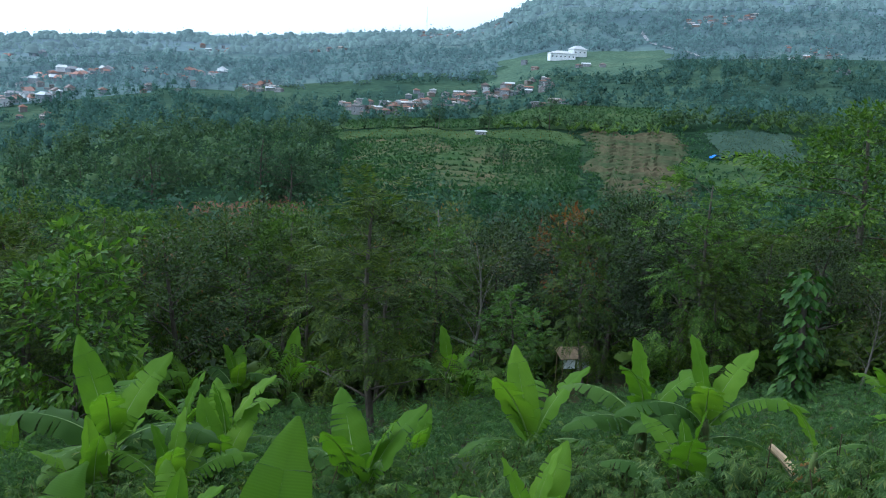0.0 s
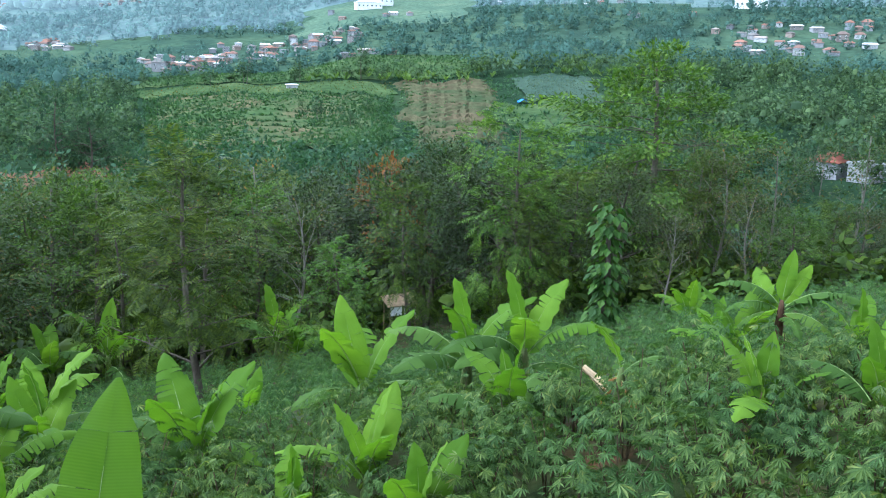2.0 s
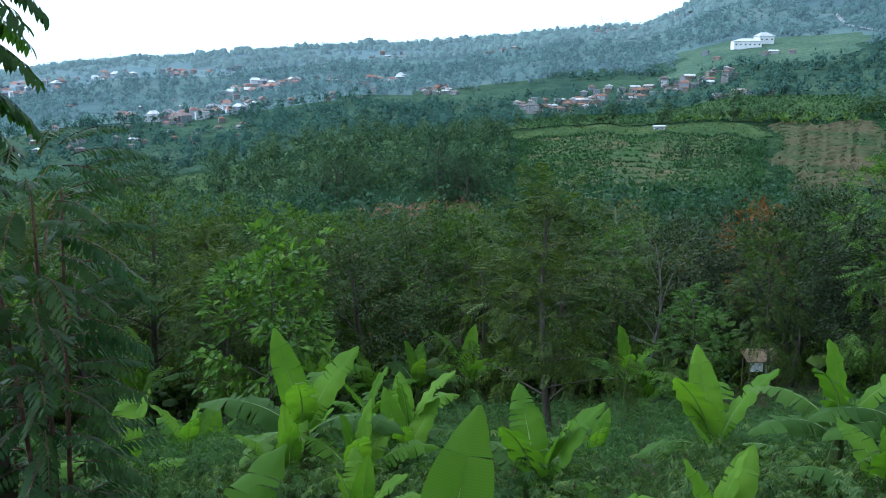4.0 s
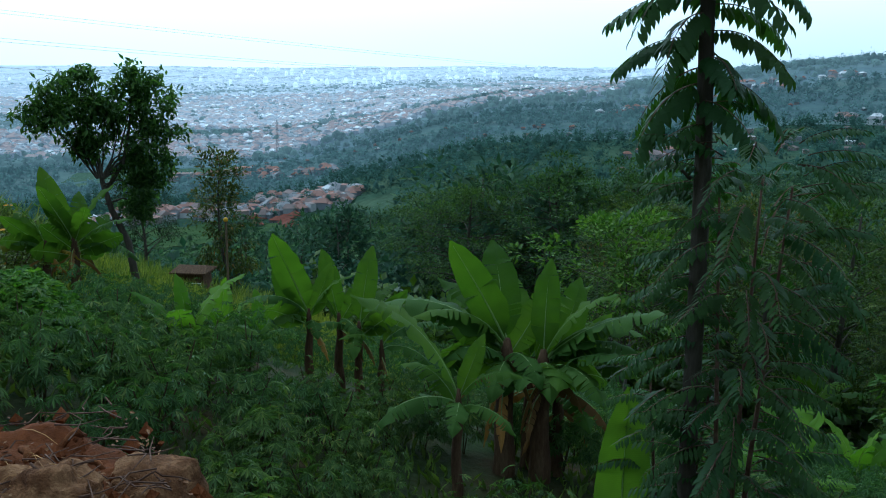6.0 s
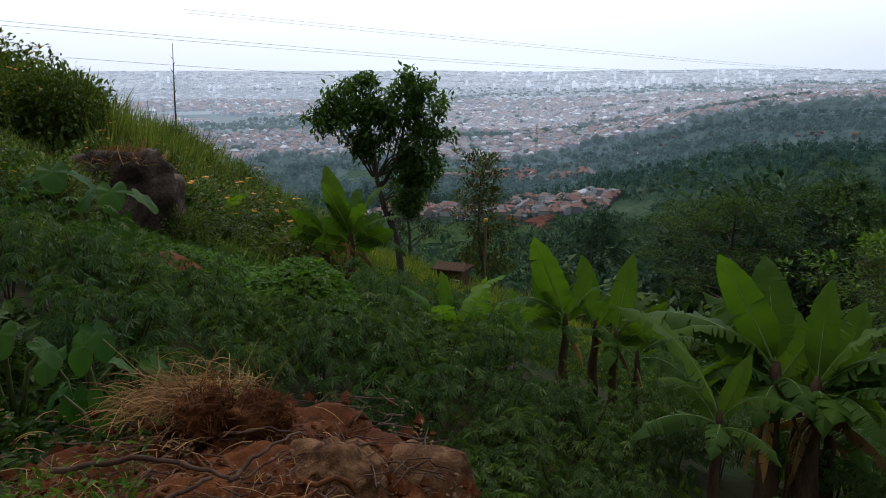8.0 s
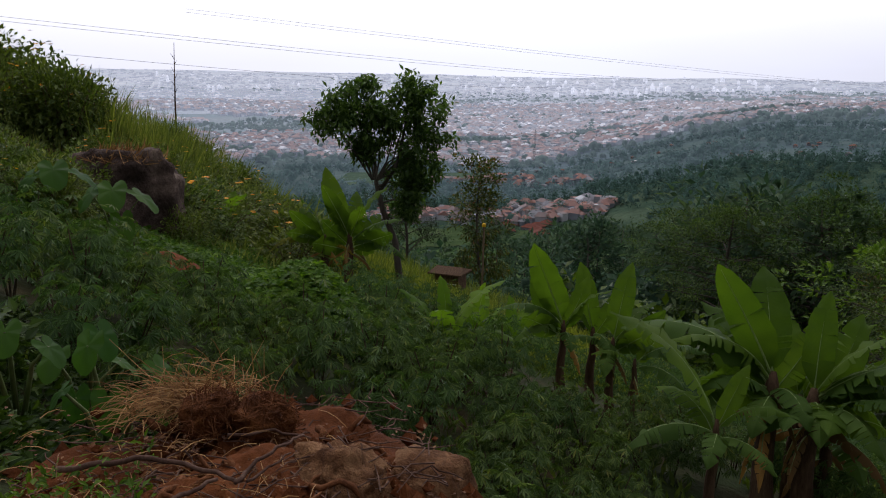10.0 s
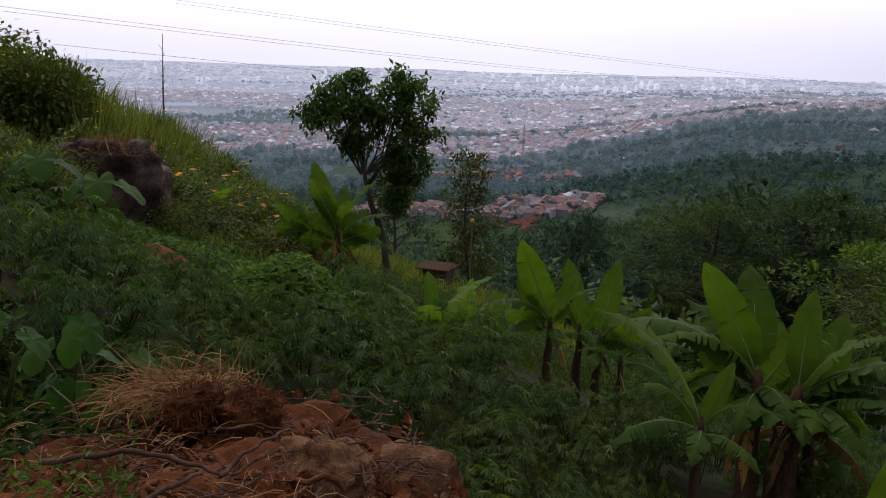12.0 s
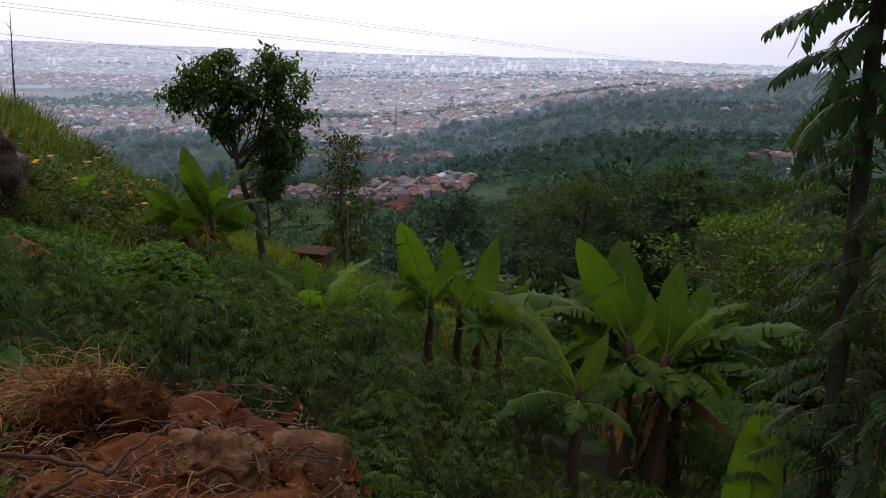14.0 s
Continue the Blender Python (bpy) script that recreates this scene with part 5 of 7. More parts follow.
def fern_sapling(x, y, h, n, label, reach_=0.6):
    t = thing("pinnate_sapling", on(x, y), label, "tree")
    for k in range(3):
        a = k * 2.1
        b = Build()
        b.tube([(0.02 * math.cos(a), 0.02 * math.sin(a), -0.2), (0.1 * math.cos(a), 0.1 * math.sin(a), h * 0.5), (0.2 * math.cos(a), 0.2 * math.sin(a), h * 0.9)], [0.02, 0.014, 0.006], 5)
        part("stem", b.mesh("stem", M_TWIG, True), t)
    for i in range(n):
        s = (i + 0.5) / n
        a = i * 137.5 + frng.uniform(-20, 20)
        z = h * (0.28 + 0.68 * s)
        off = 0.16 * (0.4 + s)
        frond(t, Vector((off * math.cos(radians(a)), off * math.sin(radians(a)), z)), a, frng.uniform(-15, 35), reach_ * frng.uniform(0.75, 1.15), FINE)


fern_sapling(-2.74, 3.86, 3.75, 200, "dense green sapling of feather-like leaves beside a trunk", 0.44)
fern_sapling(-3.2, 3.95, 2.5, 50, "low sapling of bluish green feather-like leaves", 0.34)


# ---- the banana plants of the slope ----
banana(1.61, 12.08, 1.99, 0.24, ("up", "lean", "lean", "lean", "arch", "arch", "arch"))
banana(2.76, 8.42, 1.22, 0.2, ("up", "up", "lean", "lean", "arch", "arch"))
banana(2.90, 10.90, 2.18, 0.4, ("up", "lean", "lean", "arch", "arch", "arch", "arch", "droop"))
banana(3.58, 10.48, 2.03, 0.4, ("up", "lean", "lean", "arch", "arch", "arch", "arch", "droop"))
banana(6.36, 9.80, 1.47, 0.24, ("up", "lean", "lean", "lean", "arch", "arch", "arch"))
banana(4.52, 6.48, 1.06, 0.2, ("up", "up", "lean", "lean", "arch", "arch"))
banana(1.10, 7.57, 1.18, 0.2, ("up", "up", "lean", "lean", "arch", "arch"))
banana(1.40, 6.49, 1.10, 0.2, ("up", "up", "lean", "lean", "arch", "arch"))
banana(0.63, 29.56, 3.02, 0.4, ("up", "lean", "lean", "arch", "arch", "arch", "arch", "droop"))
banana(1.31, 29.40, 1.75, 0.24, ("up", "lean", "lean", "lean", "arch", "arch", "arch"))
banana(10.99, 19.63, 1.62, 0.24, ("up", "lean", "lean", "lean", "arch", "arch", "arch"))
banana(7.06, 11.46, 1.13, 0.24, ("up", "lean", "lean", "lean", "arch", "arch", "arch"))
banana(5.28, 5.96, 1.06, 0.2, ("up", "up", "lean", "lean", "arch", "arch"))
banana(-5.00, 29.11, 3.50, 0.4, ("up", "lean", "lean", "arch", "arch", "arch", "arch", "droop"))
banana(-6.73, 28.75, 3.22, 0.4, ("up", "lean", "lean", "arch", "arch", "arch", "arch", "droop"))
banana(-4.97, 16.83, 2.06, 0.4, ("up", "lean", "lean", "arch", "arch", "arch", "arch", "droop"))
banana(-3.85, 10.27, 2.37, 0.4, ("up", "lean", "lean", "arch", "arch", "arch", "arch", "droop"))
banana(-9.39, 25.64, 3.58, 0.4, ("up", "lean", "lean", "arch", "arch", "arch", "arch", "droop"))
banana(-2.90, 12.14, 2.02, 0.4, ("up", "lean", "lean", "arch", "arch", "arch", "arch", "droop"))
banana(-0.60, 9.02, 1.52, 0.24, ("up", "lean", "lean", "lean", "arch", "arch", "arch"))
banana(-0.10, 12.91, 1.06, 0.24, ("up", "lean", "lean", "lean", "arch", "arch", "arch"))
banana(-9.55, 2.89, 1.30, 0.24, ("up", "lean", "lean", "lean", "arch", "arch", "arch"))
banana(-12.37, 4.84, 1.16, 0.24, ("up", "lean", "lean", "lean", "arch", "arch", "arch"))
banana(-5.80, 9.20, 1.71, 0.24, ("up", "lean", "lean", "lean", "arch", "arch", "arch"))
banana(-7.88, 14.39, 1.57, 0.24, ("up", "lean", "lean", "lean", "arch", "arch", "arch"))
banana(-10.48, 27.64, 3.45, 0.4, ("up", "lean", "lean", "arch", "arch", "arch", "arch", "droop"))
banana(-4.82, 12.41, 1.53, 0.24, ("up", "lean", "lean", "lean", "arch", "arch", "arch"))
banana(-15.57, 25.10, 3.78, 0.4, ("up", "lean", "lean", "arch", "arch", "arch", "arch", "droop"))
banana(-2.85, 11.69, 1.43, 0.24, ("up", "lean", "lean", "lean", "arch", "arch", "arch"))
banana(-8.44, 28.40, 2.81, 0.4, ("up", "lean", "lean", "arch", "arch", "arch", "arch", "droop"))
banana(7.34, 8.83, 1.06, 0.24, ("up", "lean", "lean", "lean", "arch", "arch", "arch"))
banana(-10.91, 3.73, 1.06, 0.24, ("up", "lean", "lean", "lean", "arch", "arch", "arch"))
banana(-8.79, 17.27, 1.32, 0.24, ("up", "lean", "lean", "lean", "arch", "arch", "arch"))
banana(-12.90, 26.64, 2.99, 0.4, ("up", "lean", "lean", "arch", "arch", "arch", "arch", "droop"))
grown_banana(-0.57, 3.12, 0.62, 0.07, [(90, 14, "up", 1.22), (270, -24, "lean", 0.9), (200, 0, "arch", 0.9), (20, 0, "arch", 0.95)], "young banana plant with one huge upright leaf", 0, leaves=BANANA)
grown_banana(-0.60, 4.25, 0.55, 0.06, [(90, 6, "up", 0.92), (270, -42, "up", 1.0), (90, -22, "up", 0.98), (0, 0, "flat", 0.95), (180, 0, "lean", 0.8)], "young banana plant with bright green upright leaves", 0, leaves=BANANA)
grown_banana(-3.32, 3.66, 0.94, 0.06, [(90, -3, "up", 1.16), (0, 30, "lean", 0.9), (270, -30, "droop", 0.8)], "young banana plant with one huge upright leaf", 0, leaves=GROWN)
banana(-2.62, 3.55, 1.75, 0.25, ("up", "up", "lean", "arch"), turn=120)
banana(-2.25, 4.35, 1.95, 0.28, ("up", "lean", "lean", "arch"), turn=300)
for bx, by, bh, bt in [(-2.9, 9.6, 1.5, 40), (-3.7, 9.3, 1.25, 160), (-2.2, 7.4, 1.25, 80), (-1.75, 6.3, 1.1, 200), (-3.3, 12.8, 1.6, 300), (0.35, 6.9, 1.0, 20), (-1.2, 5.2, 1.0, 110)]:
    banana(bx, by, bh, 0.28, ("up", "up", "lean", "lean", "arch", "arch", "arch"), turn=bt)
grown_banana(6.75, 9.6, 0.95, 0.07, [(90, 4, "up", 0.78), (90, 26, "up", 0.7), (180, 0, "arch", 1.05), (0, 0, "arch", 1.15), (195, 0, "droop", 0.85), (10, 0, "flat", 1.0), (340, 0, "droop", 0.9), (215, 0, "droop", 0.75), (90, -38, "lean", 0.9), (300, 0, "droop", 0.7)], "banana plant with drooping leaves on a yellow-brown stem", 1, leaves=BANANA)
# the big clump
WORDS = "banana plant with broad green arching leaves and withered sheaths"
grown_banana(-6.42, 5.62, 1.38, 0.1, [(90, 4, "up", 1.08), (0, 0, "lean", 1.12), (352, 0, "flat", 1.55), (12, 0, "arch", 1.3), (350, 0, "arch", 1.15), (280, 0, "droop", 0.95), (20, 0, "droop", 1.4), (315, 0, "droop", 1.1), (240, 0, "droop", 0.8), (90, 22, "lean", 1.25), (30, 0, "arch", 1.35), (330, 0, "flat", 1.1), (260, 12, "arch", 1.0), (90, 50, "lean", 1.2), (270, -58, "lean", 1.1), (270, -20, "arch", 1.1)], WORDS, 6)
grown_banana(-6.62, 5.30, 1.42, 0.1, [(270, 26, "up", 1.32), (90, -12, "lean", 1.3), (180, 0, "arch", 1.75), (195, 0, "arch", 1.3), (172, 0, "flat", 1.2), (215, 0, "droop", 1.0), (300, 0, "droop", 0.9), (90, 30, "lean", 1.0), (160, 0, "arch", 1.45), (230, 0, "arch", 1.1), (265, -8, "droop", 1.0), (150, 0, "lean", 1.3), (90, -48, "lean", 1.4), (270, 58, "lean", 1.2)], WORDS, 6)
grown_banana(-6.75, 5.75, 1.2, 0.09, [(90, -20, "lean", 1.2), (150, 0, "lean", 1.1), (30, 0, "lean", 1.2), (60, 0, "arch", 1.1)], WORDS, 5)
grown_banana(-6.55, 5.95, 0.95, 0.08, [(20, 0, "lean", 1.0), (340, 0, "arch", 1.1), (60, 0, "arch", 1.0), (300, 0, "droop", 0.9)], WORDS, 4)
grown_banana(-6.1, 4.35, 1.05, 0.05, [(180, 0, "lean", 1.5), (90, 24, "up", 0.68), (0, 0, "arch", 0.75), (200, 0, "droop", 0.98), (270, -10, "droop", 0.7), (335, 0, "droop", 0.7), (140, 0, "arch", 0.9)], "slim banana plant with a bare brown stem", 0)
# the clump before the valley
grown_banana(-9.15, 4.25, 0.95, 0.055, [(270, 18, "up", 1.22), (180, 0, "arch", 0.95), (350, 0, "lean", 0.85), (215, 0, "droop", 0.8), (90, 20, "up", 0.8), (285, 0, "droop", 0.6), (270, 55, "lean", 0.95), (90, -34, "up", 0.85)], WORDS, 1)
grown_banana(-9.35, 4.75, 0.98, 0.06, [(90, -16, "up", 0.95), (300, 0, "droop", 0.7), (170, 0, "lean", 0.7), (90, 30, "lean", 0.8)], WORDS, 2)
grown_banana(-9.1, 4.9, 0.95, 0.055, [(90, 12, "up", 1.1), (10, 0, "arch", 1.0), (350, 0, "droop", 0.8), (265, 0, "droop", 0.75), (30, 0, "lean", 0.9), (190, 0, "arch", 0.7), (270, -46, "lean", 0.95), (90, 44, "up", 0.9)], WORDS, 2)
grown_banana(-8.8, 5.05, 0.8, 0.05, [(5, 0, "arch", 1.0), (90, 40, "lean", 0.8), (340, 0, "droop", 0.8), (200, 0, "arch", 0.7)], WORDS, 1)
# by the two-crowned tree
WORDS = "banana plant with yellowing and withered lower leaves"
grown_banana(-15.2, 2.72, 1.12, 0.085, [(90, -19, "up", 1.45), (270, 24, "up", 1.15), (90, 10, "lean", 1.05), (270, -18, "lean", 1.05), (0, 0, "lean", 1.3), (350, 0, "flat", 1.15), (350, 0, "droop", 1.25), (180, 0, "lean", 1.05), (270, 40, "lean", 0.95), (90, 55, "lean", 1.2), (270, -64, "lean", 1.2), (90, -56, "lean", 1.15), (270, 70, "lean", 1.1), (90, 78, "lean", 1.1)], WORDS, 5)
grown_banana(-15.35, 2.3, 0.92, 0.075, [(180, 0, "lean", 1.05), (185, 0, "yellow", 1.2), (270, 44, "up", 0.95), (270, 66, "lean", 1.0), (90, -40, "lean", 1.0), (200, 0, "arch", 0.9), (330, 0, "yellow", 0.7)], WORDS, 4)
banana(-18.5, 0.6, 1.3, 0.2, ("lean", "lean", "arch", "arch"), turn=20)
# a felled, withered one
banana(4.1, 8.55, 1.35, 0.4, ("lean", "arch", "dead", "dead", "droop", "dead", "dead"), turn=210, label="half-withered banana plant with hanging brown leaves")


# ---- cassava ----
def cassava_meshes(seed, h, leaves, lobes, size=0.17):
    """A bushy cassava plant: a few stalks, and leaves of long lobes spread like fingers."""
    rng_ = np.random.default_rng(seed)
    b = Build()
    ends = []
    for k in range(4):
        a = rng_.uniform(0, 6.28)
        e = np.array([math.cos(a) * 0.3 * h, math.sin(a) * 0.3 * h, h * rng_.uniform(0.75, 1.0)])
        b.tube([(0, 0, -0.15), e * np.array([0.35, 0.35, 0.5]), e], [0.011, 0.008, 0.005], 4, cap=False)
        ends.append(e)
    ends = np.array(ends)
    e = ends[rng_.integers(0, 4, leaves)]
    s = rng_.uniform(0.4, 1.03, leaves)[:, None]
    stem = e * np.concatenate([s, s, s], 1)
    out = unit(rng_.normal(0, 1, (leaves, 3)) * np.array([1, 1, 0.35]) + np.array([0, 0, 0.25]))
    centre = stem + out * rng_.uniform(0.1, 0.36, (leaves, 1)) * min(1.2, h + 0.15)
    nor = unit(np.array([0, 0, 1.0]) + out * 0.9 + rng_.normal(0, 0.25, (leaves, 3)))
    fwd = unit(out - nor * (out * nor).sum(1, keepdims=True))
    side = np.cross(nor, fwd)
    chunks = []
    scale = size * rng_.uniform(0.7, 1.25, leaves)
    for k in range(lobes):
        a = (k - (lobes - 1) / 2) * radians(230 / lobes)
        d = fwd * math.cos(a) + side * math.sin(a) - np.array([0, 0, 0.32])
        ln = scale * (1 - 0.3 * abs(a) / 2)
        chunks.append(blades(centre, d, nor, ln, ln * 0.21, fold=0.15, mid=0.55))
    v, f = join(chunks)
    return b.mesh("stem", M_CASSAVA_STEM), mesh("foliage", v, f, M_CASSAVA_NEAR), (v, f)


CASSAVA = [cassava_meshes(31 + i, h, n, 7, 0.102) for i, (h, n) in enumerate([(0.72, 116), (0.64, 106), (0.78, 122), (0.58, 100), (0.74, 116)])]
CASSAVA_LOW = [cassava_meshes(51 + i, h, n, 5, 0.1) for i, (h, n) in enumerate([(0.66, 38), (0.6, 36), (0.72, 40), (0.55, 34), (0.68, 38)])]


def cassava_spots():
    r_ = np.random.default_rng(8)
    xs = []
    for gx in np.arange(-24, 26, 0.72):
        for gy in np.arange(-2.5, 31, 0.52):
            x, y = gx + r_.uniform(-0.16, 0.16) + 0.25 * math.sin(gy * 0.4), gy + r_.uniform(-0.2, 0.2)
            r = math.hypot(x, y)
            az = math.degrees(math.atan2(-x, y))
            far = 30 if az < 20 else 26 if az < 45 else 24 if az < 62 else 16 if az < 80 else 9.0
            near = 4.3 if az < 62 else 4.5 if az < 78 else 4.3 if az < 93 else 3.7
            if az < -60 or az > 103 or r > far or r < near:
                continue
            if math.hypot(x + 3.1, y - 3.9) < 1.0 or math.hypot(x + 0.4, y - 2.9) < 1.2:
                continue
            if math.hypot(x + 5.4, y - 0.85) < 0.8 or math.hypot(x - 4.7, y - 10.2) < 1.35 or math.hypot(x - 4.3, y - 9.2) < 0.9:
                continue
            if math.hypot(x + 6.0, y - 4.75) < 1.15 or math.hypot(x + 5.75, y - 4.1) < 0.7 or math.hypot(x + 8.75, y - 4.5) < 0.85:
                continue
            if az > 90.5 and r < 5.2:
                continue
            if abs(az + 9) < 1.6 and r > 25:
                continue
            if az < -18 and r > 16 and r_.random() < 0.35:
                continue
            xs.append((r, x, y))
    return sorted(xs)


def cassava_field():
    r_ = np.random.default_rng(9)
    spots = cassava_spots()
    for i, (r, x, y) in enumerate(spots[:299]):
        c = CASSAVA[int(r_.integers(0, 5))]
        k = float(r_.uniform(0.8, 1.12)) * (0.9 if x < -4 and y < 0.9 else 1.0)
        plant = thing("cassava_plant", on(x, y), "bushy cassava plant with dark finger-shaped leaves", "cassava", "cassava plants in the field", turn=float(r_.uniform(0, 360)), size=k)
        part("stem", c[0], plant)
        part("foliage", c[1], plant)
    chunks = []
    for r, x, y in spots[299:]:
        v, f = CASSAVA_LOW[int(r_.integers(0, 5))][2]
        n = len(f)
        a = float(r_.uniform(0, 6.28))
        k = float(r_.uniform(0.85, 1.2))
        cs, sn = math.cos(a) * k, math.sin(a) * k
        w = np.stack([v[:, 0] * cs - v[:, 1] * sn, v[:, 0] * sn + v[:, 1] * cs, v[:, 2] * k], 1) + np.array(on(x, y))
        chunks.append((w, f))
    v, f = join(chunks)
    tagged(new("cassava_field", mesh("cassava_field", v, f, M_CASSAVA)), "field of low cassava running down to the trees", "cassava", kind="stuff")


cassava_field()


# ---- the trees at the foot of the field ----
def top_at(x, y, el):
    """The height of a tree there whose top lies at the bearing height el, in degrees, as seen from the path."""
    return 1.6 + math.hypot(x, y) * math.tan(radians(el)) - float(height(x, y))


tree("feather_a", -1.25, 19.6, 6.6, "feathery green tree with a slim straight trunk in the field", 30, wide=1.25)
tree("feather_c", 2.3, 25.1, 4.1, "small columnar feathery tree at the field's edge", 80, wide=1.2)
tree("feather_b", 5.6, 29.7, 6.2, "columnar feathery green tree among the thicket", 200)
tree("feather_c", 9.1, 27.8, 7.7, "tall pointed feathery tree among the thicket", 140, wide=1.1)
tree("broad_c", 8.7, 35.2, 7.8, "dark dense broadleaf tree in the thicket", 10)
tree("rusty", 6.4, 39.7, 8.2, "slender tree with rust-brown leaves", 40)
tree("spread_a", 17.6, 36.1, 11.8, "tall spreading bright green tree above the thicket", 60, wide=1.2)
tree("thin_a", 18.1, 31.3, 6.6, "thin tree with several pale trunks", 20)
tree("thin_a", 17.5, 31.8, 6.2, "thin tree with several pale trunks", 130)
tree("thin_b", 21.1, 31.8, 6.6, "thin pale-trunked tree at the wood's edge", 70)
tree("thin_b", 22.4, 28.4, 6.2, "thin pale-trunked tree at the wood's edge", 170)
tree("young_broad", -8.45, 19.4, 5.5, "young tree with large drooping bright green leaves", 15, wide=1.0)
tree("spread_c", -21.0, 21.6, 6.9, "low spreading tree with yellow-green leaves", 200, wide=1.1)
tree("slender", -28.3, 10.0, 5.3, "slender olive-green columnar tree", 60, wide=1.15)
tree("broad_c", -36.9, 9.1, 4.4, "round dark bush-like tree", 110)
tree("spread_b", -50.8, 35.5, 12.6, "large dark spreading tree on the valley side", 0)
tree("spread_b", -46.8, 40.7, 14.2, "large dark spreading tree on the valley side", 100)
tree("spread_b", -41.0, 43.5, 13.5, "large dark spreading tree on the valley side", 220)
tree("spread_b", -55.0, 44.0, 13.4, "large dark spreading tree on the valley side", 300)
tree("broad_a", -18.6, 31.0, 9.6, "dense green broadleaf tree in the thicket", 50)
tree("broad_a", -18.4, 37.9, 10.1, "dense green broadleaf tree in the thicket", 170)


def thicket():
    r_ = np.random.default_rng(21)
    placed = []
    kinds = ["broad_a", "broad_b", "broad_c", "broad_a", "thin_b", "feather_a", "feather_b", "feather_a", "thin_a", "feather_c"]
    words = {"broad_a": "dense green broadleaf tree in the thicket", "broad_b": "olive green tree in the thicket", "broad_c": "dark dense broadleaf tree in the thicket", "thin_a": "thin half-bare tree with pale trunk",
             "thin_b": "thin half-bare tree with olive leaves", "feather_a": "feathery green tree in the thicket", "feather_b": "columnar feathery green tree in the thicket", "feather_c": "columnar yellow-green feathery tree in the thicket"}
    while len(placed) < 125:
        az, r = float(r_.uniform(-50, 47)), 25 + 32 * float(r_.random()) ** 1.4
        if -17 < az < 20 and r < 31.5:
            continue
        if az > 20 and r < 26 + (az - 20) * 0.1:
            continue
        if az < -17 and r < 29:
            continue
        x, y = polar(az, r)
        if any((x - p) ** 2 + (y - q) ** 2 < 4.5 for p, q in placed) or math.hypot(x - 4.5, y - 28.5) < 2.4 or abs(az + 9.4) < 1.8 and r < 36:
            continue
        placed.append((x, y))
        el = -9.9 if az < 20 else -9.8
        if az < -14:
            el = -8.4
        if az < -30:
            el = -9.2 if az > -34 else -11.2
        h = min(11.5, max(3.2, top_at(x, y, el + float(r_.normal(0, 0.9)) - (1.0 if r < 33 else 0))))
        k = kinds[int(r_.integers(0, len(kinds)))]
        if az < -4 and k in ("broad_b", "feather_c", "thin_b"):
            k = "broad_c"
        elif az > 6 and k == "broad_c":
            k = "broad_b"
        tree(k, x, y, h, words[k], float(r_.uniform(0, 360)), "thicket trees", wide=float(r_.uniform(0.95, 1.3)))


thicket()


def grove(az0, az1, r0, r1, n, el, kinds, label, group, seed, wide=1.0):
    r_ = np.random.default_rng(seed)
    for _ in range(n):
        az, r = float(r_.uniform(az0, az1)), float(r_.uniform(r0, r1))
        x, y = polar(az, r)
        h = min(17, max(4, top_at(x, y, el + float(r_.normal(0, 0.8)))))
        tree(kinds[int(r_.integers(0, len(kinds)))], x, y, h, label, float(r_.uniform(0, 360)), group, wide=wide)


grove(7.5, 20, 150, 200, 11, -5.3, ["far_round"], "large dark round-crowned tree beside the far field", "trees by the far field", 41)
grove(20, 34, 200, 300, 26, -6.3, ["far_tall", "far_broad"], "green plantation tree with a thin trunk", "plantation trees", 42)
grove(-42, -24, 120, 175, 26, -6.3, ["far_tall", "far_round", "far_broad"], "tall green tree in the wood across the gully", "trees across the gully", 43)
grove(55, 70, 120, 200, 18, -10.5, ["far_tall", "far_broad"], "green tree on the valley side", "trees on the valley side", 44)
grove(-9, 4, 312, 328, 9, -2.6, ["far_broad", "far_tall"], "single green tree on the edge of the far field", "trees on the far field", 46)
grove(-8.5, -1, 215, 262, 4, -5.6, ["far_broad", "far_tall"], "single green tree in the far field", "trees on the far field", 47)
grove(45, 58, 62, 90, 12, -7.8, ["far_round"], "large dark spreading tree on the valley side", "valley trees", 45)


